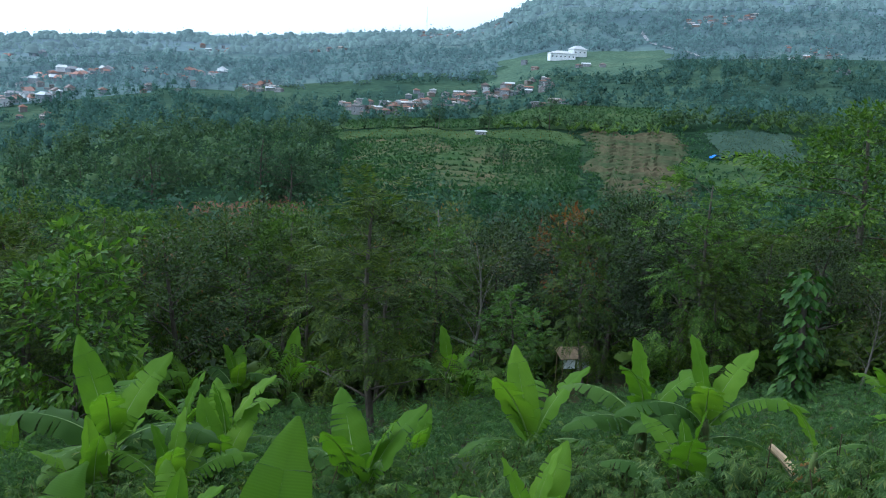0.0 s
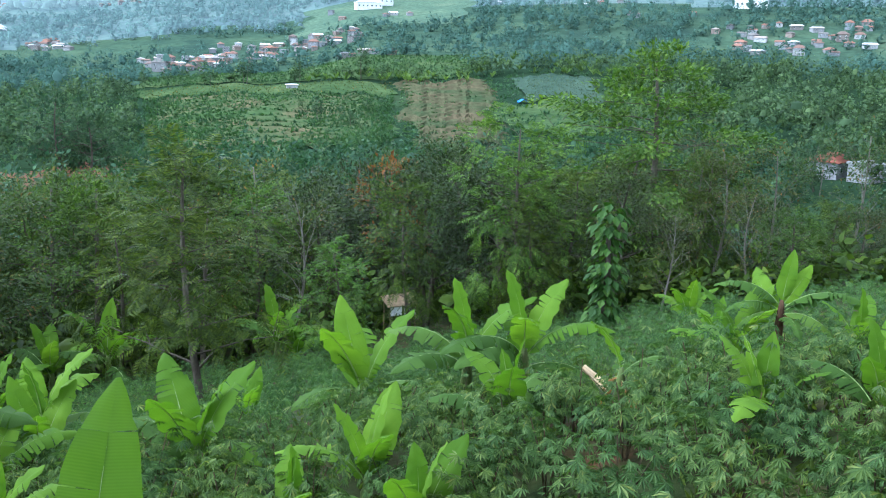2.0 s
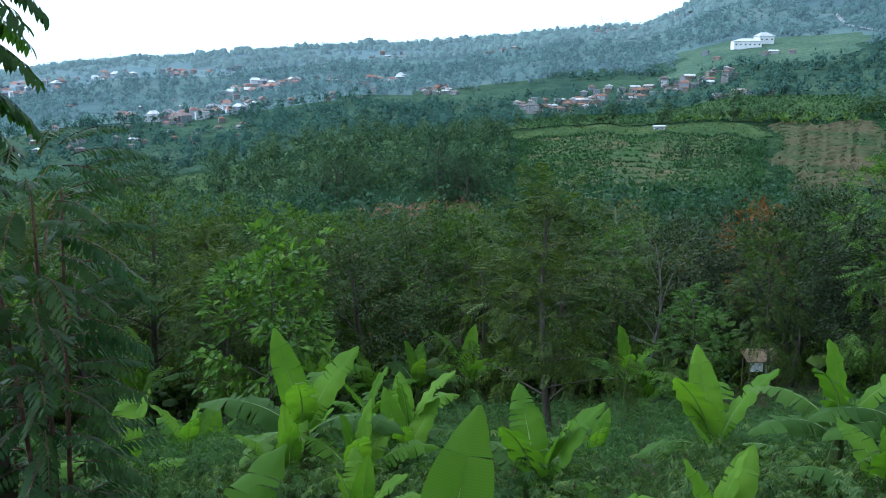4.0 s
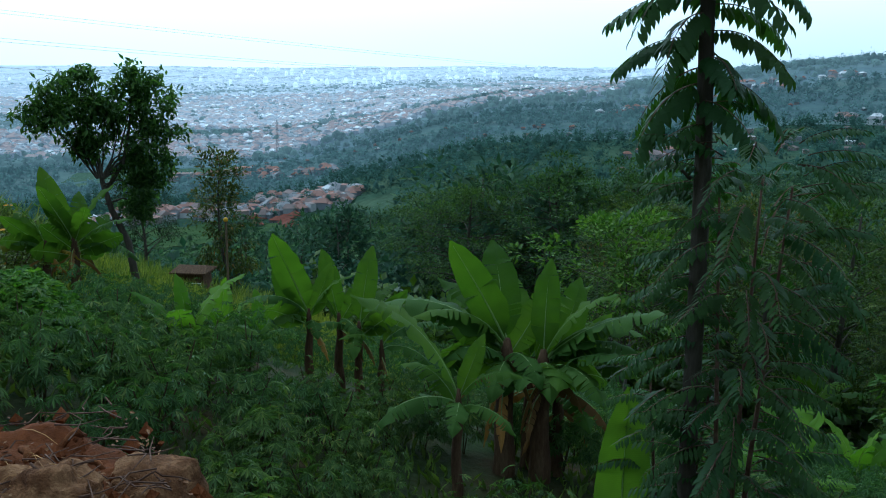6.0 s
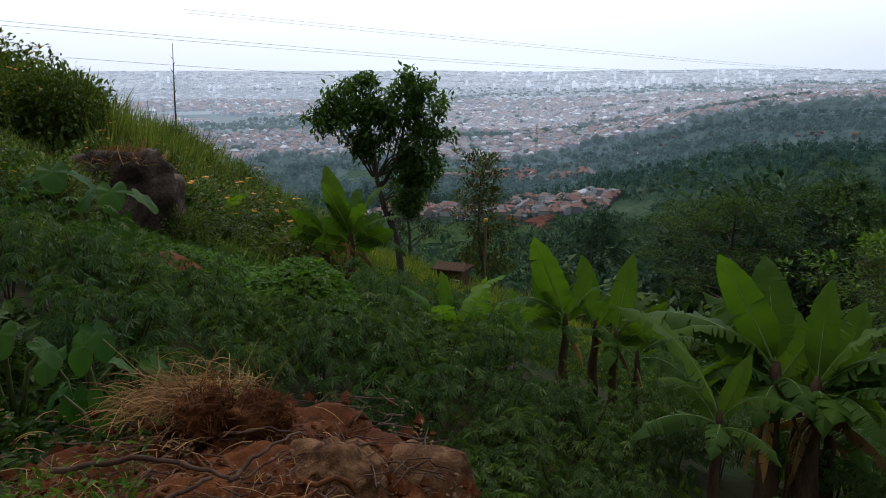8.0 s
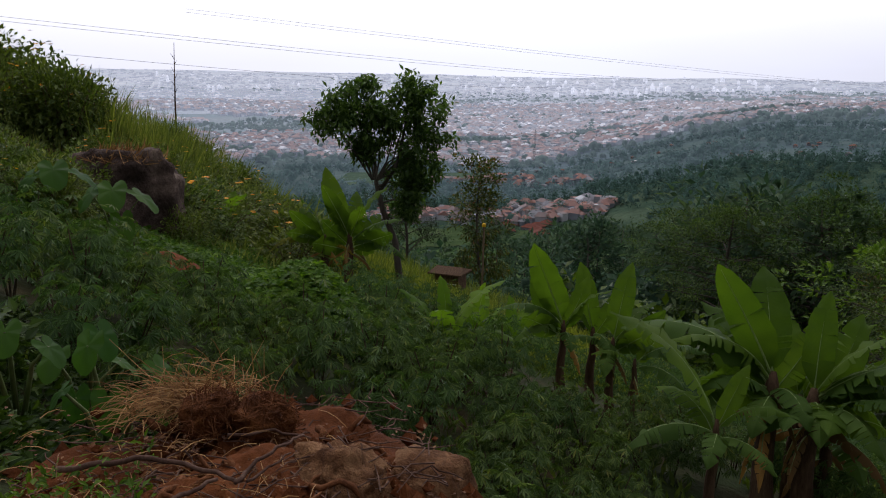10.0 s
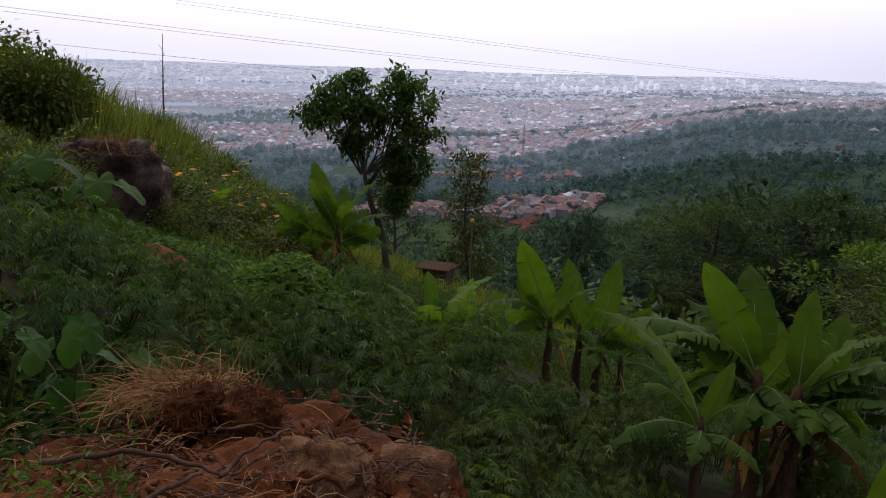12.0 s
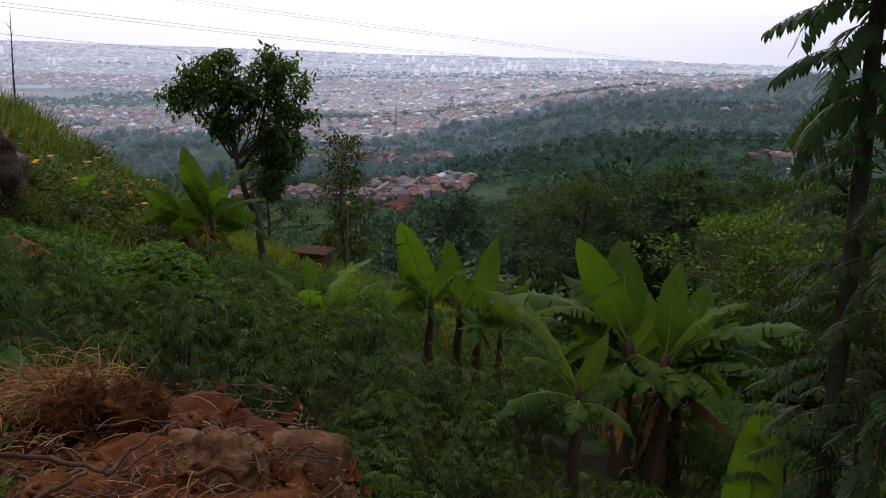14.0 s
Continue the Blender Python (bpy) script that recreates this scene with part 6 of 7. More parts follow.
def twin_tree():
    """Two leafy crowns on one slender bent trunk."""
    x, y = -18.75, 4.4
    t = thing("two_crowned_tree", on(x, y), "slender tree with two dark leafy crowns on a bent trunk", "tree")
    b = Build()
    b.tube([(0.05, 0.12, -0.3), (0.05, 0.1, 0.4), (0.05, 0.0, 1.2), (0.0, -0.28, 1.9), (-0.05, -0.42, 2.5), (0.0, -0.5, 3.3)], [0.11, 0.085, 0.072, 0.062, 0.052, 0.03], 8)
    b.tube([(-0.03, -0.38, 2.3), (0.05, 0.0, 2.9), (0.05, 0.18, 3.7), (0.0, 0.3, 4.6)], [0.05, 0.04, 0.03, 0.01], 6)
    r_ = np.random.default_rng(77)
    pos = []
    for cx, cy, cz, rr in [(0, -1.05, 4.3, 0.6), (0.2, -1.4, 4.0, 0.46), (-0.2, -0.75, 3.95, 0.6), (0.1, -1.1, 3.65, 0.5), (-0.1, -0.75, 4.5, 0.4), (0.1, 0.4, 4.68, 0.42), (-0.1, 0.1, 4.15, 0.52), (0.0, -0.35, 4.0, 0.42), (0.15, 0.65, 4.1, 0.52),
                           (0.0, 0.2, 3.5, 0.58), (-0.1, 0.75, 3.5, 0.45), (0.1, 0.6, 3.0, 0.46), (0.0, 0.3, 2.75, 0.4), (-0.1, -0.75, 3.2, 0.3), (0.0, 0.5, 2.35, 0.36), (0.0, 0.25, 1.95, 0.28)]:
        b.tube([(0, -0.44 + cy * 0.06, min(2.6, cz - 0.3)), (cx * 0.3, -0.4 + (cy + 0.4) * 0.4, min(3.0, cz - 0.2)), (cx * 0.7, cy * 0.85 - 0.06, cz - 0.35), (cx, cy, cz + 0.15)], [0.026, 0.019, 0.011, 0.004], 5, cap=False)
        for _ in range(13):
            d = unit(r_.normal(0, 1, 3) + np.array([0, 0, 0.15])) * rr * r_.uniform(0.55, 1.0)
            c = np.array([cx, cy, cz]) + d * np.array([1.2, 1.1, 0.85])
            n = 44
            pos.append(c + np.clip(r_.normal(0, 0.12, (n, 3)), -0.2, 0.2) * np.array([1, 1, 0.7]))
    pos = np.concatenate(pos)
    n = len(pos)
    way = unit(r_.normal(0, 1, (n, 3)) + np.array([0, 0, -0.55]))
    ln = r_.uniform(0.11, 0.2, n)
    v, f = blades(pos, way, r_.normal(0, 0.4, (n, 3)) + np.array([0, 0, 1]), ln, ln * 0.42)
    part("trunk", b.mesh("trunk", M_BARK, True), t)
    part("crown", mesh("crown", v, f, M_LEAF_TWIN), t)


twin_tree()


def climber_post():
    x, y = 9.0, 20.4
    t = thing("creeper_clad_trunk", on(x, y), "dead trunk overgrown with large dark creeper leaves", "tree")
    b = Build()
    b.tube([(0, 0, -0.3), (0.05, 0, 1.5), (0, 0.05, 3.2)], [0.12, 0.1, 0.06], 7)
    r_ = np.random.default_rng(5)
    n = 420
    z = r_.uniform(0.2, 3.9, n)
    a = r_.uniform(0, 6.28, n)
    q = r_.uniform(0.12, 0.5, n) * (0.6 + 0.4 * np.sin(z * 2.2) ** 2)
    pos = np.stack([np.cos(a) * q, np.sin(a) * q, z], 1)
    ln = r_.uniform(0.18, 0.34, n)
    v, f = blades(pos, np.stack([np.cos(a), np.sin(a), np.full(n, -0.9)], 1), np.tile([0, 0, 1.0], (n, 1)), ln, ln * 0.75)
    part("trunk", b.mesh("trunk", M_BARK, True), t)
    part("leaves", mesh("leaves", v, f, M_LEAF_TALL), t)


climber_post()


# ---- the hillside by the path: boulder, shrubs, grass, creepers ----
def stone(name, at, size, material, label, seed, cuts=4, rough=0.16, turn=0):
    bm = bmesh.new()
    bmesh.ops.create_icosphere(bm, subdivisions=cuts, radius=1)
    for v in bm.verts:
        p = v.co.copy()
        k = 1 + rough * (noise.noise(p * 1.3 + Vector((seed, 0, 0))) + 0.45 * noise.noise(p * 3.1 + Vector((0, seed, 0))) + 0.2 * noise.noise(p * 7))
        q = Vector((math.copysign(abs(p.x) ** 0.75, p.x), math.copysign(abs(p.y) ** 0.75, p.y), math.copysign(abs(p.z) ** 0.75, p.z)))
        v.co = Vector((q.x * size[0], q.y * size[1], q.z * size[2])) * k
    me = bpy.data.meshes.new(name)
    bm.to_mesh(me)
    bm.free()
    me.materials.append(material)
    me.polygons.foreach_set("use_smooth", np.ones(len(me.polygons), bool))
    ob = new(name, me)
    ob.matrix_world = Matrix.Translation(at) @ Matrix.Rotation(radians(turn), 4, "Z")
    return tagged(ob, label, "rock")


stone("boulder", Vector((-14.75, -1.1, -0.6)), (0.72, 0.93, 0.82), M_BOULDER, "large dark weathered boulder set in the grassy hillside", 3, 5, 0.3)

SHRUBS = []
for i in range(3):
    r_ = np.random.default_rng(60 + i)
    b = Build()
    n = 1500
    d = unit(r_.normal(0, 1, (n, 3)) + np.array([0, 0, 0.5])) * r_.random((n, 1)) ** 0.4
    lump = 1 + 0.25 * np.sin(d[:, :1] * 7 + i) * np.cos(d[:, 1:2] * 6)
    pos = d * lump * np.array([0.75, 0.75, 0.8]) + np.array([0, 0, 0.25])
    pos[:, 2] = np.abs(pos[:, 2])
    for k in range(7):
        a = k * 0.9 + i
        b.tube([(0, 0, -0.1), (0.2 * math.cos(a), 0.2 * math.sin(a), 0.4), (0.5 * math.cos(a), 0.5 * math.sin(a), 0.85)], [0.02, 0.012, 0.004], 4, cap=False)
    ln = r_.uniform(0.07, 0.14, n)
    v, f = blades(pos, d + r_.normal(0, 0.4, (n, 3)) - np.array([0, 0, 0.3]), r_.normal(0, 0.3, (n, 3)) + np.array([0, 0, 1]), ln, ln * 0.5)
    m = 9
    fd = unit(r_.normal(0, 1, (m, 3)) * np.array([1, 1, 0.4]) + np.array([0, 0, 0.7]))
    ctr = fd * np.array([0.8, 0.8, 0.95]) + np.array([0, 0, 0.28])
    SHRUBS.append((b.mesh("stem", M_TWIG), mesh("foliage", v, f, M_SHRUB), ctr))

way = np.array([(math.cos(k * math.pi / 4), math.sin(k * math.pi / 4), 0.25) for k in range(8)])
FLOWER = mesh("flower", *blades(np.zeros((8, 3)), way, np.tile([0, 0, 1.0], (8, 1)), np.full(8, 0.06), np.full(8, 0.036)), M_FLOWER)


def shrub(x, y, h, i, flowers=True, wide=1.0, turn=0.0):
    t = thing("flowering_shrub" if flowers else "shrub", on(x, y, -0.05), "wild shrub with orange daisy-like flowers" if flowers else "leafy green wild shrub", "shrub", "hillside shrubs", turn=turn)
    t.scale = (h * wide, h * wide, h)
    part("stem", SHRUBS[i][0], t)
    part("foliage", SHRUBS[i][1], t)
    if flowers:
        for c in SHRUBS[i][2]:
            f = part("flower", FLOWER, t)
            f.matrix_basis = Matrix.Translation(c) @ Matrix.Rotation(radians(40 * c[0]), 4, "Y") @ Matrix.Scale(1 / h ** 0.5, 4)


def hillside():
    r_ = np.random.default_rng(90)
    shrub(-26.5, -4.6, 1.7, 0, True, 1.1)
    shrub(-26.9, -3.4, 1.35, 1, True, 1.0)
    shrub(-25.5, -3.0, 1.1, 2, True, 1.0)
    shrub(-24.0, -2.3, 0.95, 0, True, 1.0)
    shrub(-27.5, -5.9, 1.6, 1, False, 1.1)
    # the shrubs and bushes that crown the slope
    crest = ([83.0, 84.9, 87.3, 89.0, 90.7, 92.9, 94.7, 95.2, 96.1, 97.6, 99.9, 108.0], [-10.24, -8.4, -6.4, -4.15, -2.97, -2.04, -1.06, 0.1, 0.82, 1.54, 1.62, 1.62])
    for k in range(30):
        az = 96.0 + 14 * (k / 29) if k < 14 else 83.5 + 11.5 * ((k - 14) / 15)
        r = float(r_.uniform(23.5, 27.5))
        x, y = polar(az, r)
        h = top_at(x, y, float(np.interp(az, *crest)) - (0.5 if k < 14 else 1.3 + 0.8 * r_.random()))
        i = int(r_.integers(0, 3))
        shrub(x, y, max(0.5, h / 1.32), i, k >= 4 and k % 3 != 1, 0.72 if k < 14 else 1.0, float(r_.uniform(0, 360)))
    for _ in range(46):
        az, r = float(r_.uniform(82, 102)), float(r_.uniform(13, 34))
        if az < 88 and r < 17:
            continue
        if 87.5 < az < 99.5 and r < 21 or az > 94 and r > 26:
            continue
        x, y = polar(az, r)
        shrub(x, y, float(r_.uniform(0.6, 1.15)), int(r_.integers(0, 3)), r_.random() < 0.5, float(r_.uniform(0.9, 1.3)), float(r_.uniform(0, 360)))
    for k in range(9):
        x, y = polar(float(r_.uniform(88, 98)), float(r_.uniform(21, 22.6)))
        shrub(x, y, float(r_.uniform(0.7, 1.2)), k % 3, True, 1.1, float(r_.uniform(0, 360)))
    for k in range(20):
        az, r = float(r_.uniform(83.5, 91)), float(r_.uniform(15.5, 24))
        x, y = polar(az, r)
        shrub(x, y, float(r_.uniform(0.6, 1.05)), k % 3, k % 3 != 0, 1.15, float(r_.uniform(0, 360)))
    # the bushes round the boulder
    for k in range(22):
        az, r = float(r_.uniform(96.8, 104)), float(r_.uniform(12.0, 16.5))
        x, y = polar(az, r)
        shrub(x, y, float(r_.uniform(0.55, 0.95)), k % 3, k % 4 == 0, 1.0, float(r_.uniform(0, 360)))
    for az, r, h in [(97.0, 13.7, 0.75), (98.2, 13.4, 0.8), (96.6, 14.3, 0.9), (91.0, 14.2, 0.6), (90.2, 14.8, 0.7)]:
        shrub(*polar(az, r), h, int(az) % 3, False, 0.9, az * 7)
    for k in range(12):
        az, r = float(r_.uniform(89.5, 97.0)), float(r_.uniform(15.9, 17.2))
        x, y = polar(az, r)
        shrub(x, y, float(r_.uniform(0.6, 1.0)), k % 3, k % 2 == 0, 1.0, float(r_.uniform(0, 360)))
    # tall grass
    n = 17000
    az, r = r_.uniform(66, 103, n), np.sqrt(r_.uniform(12 ** 2, 40 ** 2, n))
    x, y = polar(az, r)
    keep = ((az > 84) & (r > 14)) | ((r > 17) & (az > 66))
    keep &= ~((az > 90) & (az < 97.5) & (r < 16))
    x, y = x[keep], y[keep]
    n = len(x)
    ln = r_.uniform(0.35, 0.95, n) * (1 + 0.5 * bumps(x, y, 4)) * np.where(np.hypot(x + 28, y - 0.5) < 5, 1.5, 0.8)
    way = np.stack([r_.normal(0, 0.35, n), r_.normal(0.1, 0.35, n), np.ones(n)], 1)
    low = blades(np.stack([x, y, height(x, y) - 0.03], 1), way, r_.normal(0, 1, (n, 3)), ln, 0.025 + 0.02 * ln, mid=0.35)
    n = 5600
    az, r = r_.uniform(82, 95.5, n), r_.uniform(17, 28, n)
    r = np.where((az > 91) & (az < 97) & (r < 21), 24, r)
    x, y = polar(az, r)
    ln = (1.6 + r * np.tan(np.radians(np.interp(az, *crest))) - height(x, y)) * r_.uniform(0.25, 1.0, n) * np.clip((r - 13) / 13, 0.2, 1) * np.where(r_.random(n) < 0.02, 1.2, 1.0)
    way = np.stack([r_.normal(0, 0.22, n), r_.normal(0.16, 0.22, n), np.ones(n)], 1)
    tall = blades(np.stack([x, y, height(x, y) - 0.03], 1), way, r_.normal(0, 1, (n, 3)), ln, 0.02 + 0.014 * ln, mid=0.35)
    n = 16000
    az, r = r_.uniform(58, 82, n), np.sqrt(r_.uniform(14.5 ** 2, 30 ** 2, n))
    x, y = polar(az, r)
    keep = bumps(x, y, 3.0) > -0.5
    x, y = x[keep], y[keep]
    n = len(x)
    ln = r_.uniform(0.2, 0.6, n)
    bank = blades(np.stack([x, y, height(x, y) - 0.03], 1), np.stack([r_.normal(0, 0.4, n), r_.normal(0, 0.4, n), np.ones(n)], 1), r_.normal(0, 1, (n, 3)), ln, 0.03 + 0.03 * ln, mid=0.35)
    tagged(new("bank_grass", mesh("bank_grass", *bank, M_BANK_GRASS)), "short yellow-green grass on the bank below the field", "grass", kind="stuff")
    v, f = join([low, tall])
    tagged(new("hill_grass", mesh("hill_grass", v, f, M_GRASS)), "tall yellow-green wild grass on the hillside", "grass", kind="stuff")
    # creepers over the ground
    n = 24000
    ax = np.concatenate([r_.normal(-12.8, 2.8, n // 2), r_.normal(-9.9, 1.0, n // 2), r_.normal(-16.3, 1.7, 11000)])
    ay = np.concatenate([r_.normal(-0.7, 1.3, n // 2), r_.normal(1.35, 0.55, n // 2), r_.normal(-0.4, 1.3, 11000)])
    keep = (ax < -9.0 - 0.6 * bumps(ax * 0, ay, 0.9)) & (ay < 3) & (np.hypot(ax + 14.9, ay + 0.95) > 0.9) & (np.hypot(ax + 10.6, ay + 0.2) > 0.6)
    ax, ay = ax[keep], ay[keep]
    n = len(ax)
    hump = 0.55 * np.exp(-(((ax + 10.0) / 1.0) ** 2 + ((ay - 1.35) / 0.6) ** 2)) + 0.16 * np.clip(bumps(ax, ay, 1.2), 0, 1)
    pos = np.stack([ax, ay, height(ax, ay) + hump + r_.uniform(0.0, 0.14, n)], 1)
    ln = r_.uniform(0.05, 0.11, n)
    way = np.stack([r_.normal(0.3, 0.7, n), r_.normal(0.2, 0.7, n), r_.normal(-0.15, 0.3, n)], 1)
    v, f = blades(pos, way, r_.normal(0, 0.35, (n, 3)) + np.array([0.2, 0, 1]), ln, ln * 0.75)
    tagged(new("ground_creeper", mesh("ground_creeper", v, f, M_VINE)), "bright green creeper carpeting the ground", "creeper", kind="stuff")
    n = 420
    a, q = r_.uniform(0, 6.28, n), 0.62 * np.sqrt(r_.random(n))
    pos = np.stack([-14.75 + q * np.cos(a), -0.98 + q * np.sin(a), 0.16 - 0.35 * q ** 2 + 0 * q], 1)
    ln = r_.uniform(0.12, 0.34, n)
    v, f = blades(pos, np.stack([r_.normal(0.3, 0.6, n), r_.normal(0, 0.6, n), r_.uniform(0.1, 0.9, n)], 1), r_.normal(0, 1, (n, 3)), ln, 0.02 + 0 * ln, mid=0.35)
    tagged(new("dry_grass", mesh("dry_grass", v, f, M_STRAW)), "dry brown grass hanging over the boulder's top", "grass", kind="stuff")
    # leafy weeds at the foot of the heap
    n = 9000
    az, r = r_.uniform(89, 108, n), r_.uniform(3.5, 6.2, n)
    x, y = polar(az, r)
    ln = r_.uniform(0.04, 0.12, n)
    rise = 0.32 * np.clip(0.5 + bumps(x, y, 0.5), 0, 1.2)
    v, f = blades(np.stack([x, y, height(x, y) + rise * r_.random(n) ** 0.5], 1), np.stack([r_.normal(0.3, 0.7, n), r_.normal(0.2, 0.7, n), r_.normal(0.1, 0.4, n)], 1), r_.normal(0, 0.35, (n, 3)) + np.array([0, 0, 1]), ln, ln * 0.55)
    tagged(new("leafy_weeds", mesh("leafy_weeds", v, f, M_LEAF)), "dark leafy weeds round the taro plants", "weeds", kind="stuff")
    # weeds between the crop rows and over the slope by the path
    n = 46000
    az = np.where(r_.random(n) < 0.8, r_.uniform(-55, 103, n), r_.uniform(-180, 180, n))
    r = np.where((az > -55) & (az < 103), r_.uniform(2.2, 24, n), np.sqrt(r_.uniform(1.0, 60, n)))
    x, y = polar(az, r)
    ln = r_.uniform(0.06, 0.24, n)
    way = np.stack([r_.normal(0, 0.6, n), r_.normal(0, 0.6, n), np.ones(n)], 1)
    keep = ~((np.hypot(x + 3.2, (y - 0.4) * 0.7) < 1.3)) & ~(np.hypot(x + 5.4, y - 0.85) < 0.9) & (bumps(x, y, 1.7) > -0.35)
    v, f = blades(np.stack([x, y, height(x, y) - 0.02], 1)[keep], way[keep], r_.normal(0, 1, (n, 3))[keep], ln[keep], 0.02 + ln[keep] * 0.16)
    tagged(new("weeds", mesh("weeds", v, f, M_SHRUB)), "low green weeds on the red soil", "weeds", kind="stuff")


hillside()


def bare_patch(cx, cy, size, label, hump=0.03):
    """Bare red soil among the plants."""
    n, m = 28, 8
    v = []
    for i in range(m + 1):
        for k in range(n):
            a = 2 * math.pi * k / n
            q = i / m * size * (1 + 0.18 * math.sin(3 * a) + 0.1 * math.cos(5 * a))
            x, y = cx + math.cos(a) * q, cy + math.sin(a) * q
            v.append((x, y, float(height(x, y)) + hump * (1 - (i / m) ** 2) + 0.004 + (0.02 * noise.noise(Vector((x * 5, y * 5, 0))) if i < m else -0.05)))
    f = [(i * n + k, (i + 1) * n + k, (i + 1) * n + (k + 1) % n, i * n + (k + 1) % n) for i in range(m) for k in range(n)]
    tagged(new("bare_soil", mesh("bare_soil", v, f, M_SOIL, None, True)), label, "soil", kind="structure")


bare_patch(-5.4, 0.85, 0.95, "patch of bare red soil among the cassava", 0.1)
bare_patch(-10.7, -0.2, 0.5, "bare red soil bank beside the creeper", 0.25)


def dead_stem():
    t = thing("dead_stem", on(-28.0, -0.4), "tall bare dead stem standing above the grass", "dead plant")
    b = Build()
    z = float(height(-28.0, -0.4))
    top = 1.6 + 28 * math.tan(radians(1.25)) - z
    b.tube([(0, 0, -0.2), (0.03, 0.0, top * 0.5), (0.0, 0.03, top)], [0.035, 0.025, 0.008], 5)
    for k in range(7):
        h = top * (0.5 + 0.06 * k)
        b.tube([(0.02, 0.01, h), (0.03, 0.09 if k % 2 else -0.09, h + 0.16)], [0.012, 0.004], 4)
    part("stem", b.mesh("stem", M_TWIG, True), t)


dead_stem()


def bamboo_pole():
    t = thing("bamboo_pole", on(-22.2, 7.75), "thin upright bamboo pole with a yellow cap", "pole")
    b = Build()
    top = 1.6 + 23.5 * math.tan(radians(-10.15)) - float(height(-22.2, 7.75))
    knots = [(0, 0, -0.3)]
    radii = [0.03]
    for k in range(1, 7):
        for dz, q in ((-0.03, 0.028), (0.0, 0.034), (0.03, 0.028)):
            knots.append((0, 0, top * k / 6 - 0.06 + dz))
            radii.append(q)
    b.tube(knots, radii, 7)
    part("cane", b.mesh("cane", M_WOOD, True), t)
    s = stone("cap", Vector((0, 0, 0)), (0.06, 0.06, 0.06), M_FLOWER, "faded yellow cap", 9, 2)
    s.parent = t
    s.matrix_basis = Matrix.Translation((0, 0, top))
    del s["category"]


bamboo_pole()


# ---- the heap of earth by the path ----
def mound():
    n, m = 72, 34
    cx, cy = -3.05, 0.12
    verts, faces = [], []
    for i in range(m + 1):
        q = i / m
        for k in range(n):
            a = 2 * math.pi * k / n
            x, y = cx + math.cos(a) * 1.05 * q * (1 + 0.08 * math.sin(3 * a)), cy + math.sin(a) * 1.25 * q * (1 + 0.1 * math.cos(2 * a + 1))
            g = float(height(x, y)) - 0.15
            top = 0.10 - 0.16 * max(0, y - 0.3)
            e = 1 - float(smooth(0.6, 1.0, q))
            nz = 0.09 * noise.noise(Vector((x * 2.2, y * 2.2, 1))) + 0.05 * noise.noise(Vector((x * 6, y * 6, 2))) + 0.025 * noise.noise(Vector((x * 16, y * 16, 3)))
            verts.append((x, y, g * (1 - e) + (top + nz) * e))
    for i in range(m):
        for k in range(n):
            j = (k + 1) % n
            faces.append((i * n + k, (i + 1) * n + k, (i + 1) * n + j, i * n + j))
    ob = new("earth_mound", mesh("earth_mound", verts, faces, M_SOIL, None, True))
    tagged(ob, "heap of freshly dug red-brown earth", "earth heap")


mound()
stone("tan_rock", Vector((-3.0, 0.5, 0.0)), (0.2, 0.185, 0.18), M_ROCK, "tan rock with a broken face in the earth heap", 11, 5, 0.36, 20)
stone("round_rock", Vector((-3.12, 0.88, -0.15)), (0.2, 0.18, 0.23), M_ROCK, "rounded brown rock beside the earth heap", 17, 5, 0.16, 50)


def root_ball():
    t = thing("uprooted_root_ball", Vector((-3.38, 0.15, 0.1)), "uprooted clump of matted brown roots and soil", "root clump")
    for k, (x, y, z, s) in enumerate([(0.02, 0.11, 0.065, 0.105), (-0.03, -0.1, 0.09, 0.1)]):
        c = stone("soil_clod", Vector((0, 0, 0)), (s, s * 1.05, s * 0.9), M_ROOTBALL, "matted soil and fine roots", 30 + k, 5, 0.4)
        c.parent = t
        c.matrix_basis = Matrix.Translation((x, y, z))
        del c["category"]
    r_ = np.random.default_rng(4)
    b = Build()
    for _ in range(700):
        k = r_.integers(0, 2)
        c = np.array([(0.02, 0.11, 0.065), (-0.03, -0.1, 0.09)][k])
        d = unit(r_.normal(0, 1, 3) + np.array([0.25, 0, 0.1]))
        p = c + d * 0.104
        w = unit(r_.normal(0, 1, 3) + np.array([0, 0, -0.3]))
        ln = r_.uniform(0.05, 0.15)
        b.tube([p - w * ln * 0.5, p + d * 0.015, p + w * ln * 0.5 + d * r_.uniform(-0.01, 0.03)], [0.002, 0.0022, 0.001], 3, cap=False)
    part("root_mat", b.mesh("root_mat", M_ROOT), t)


root_ball()


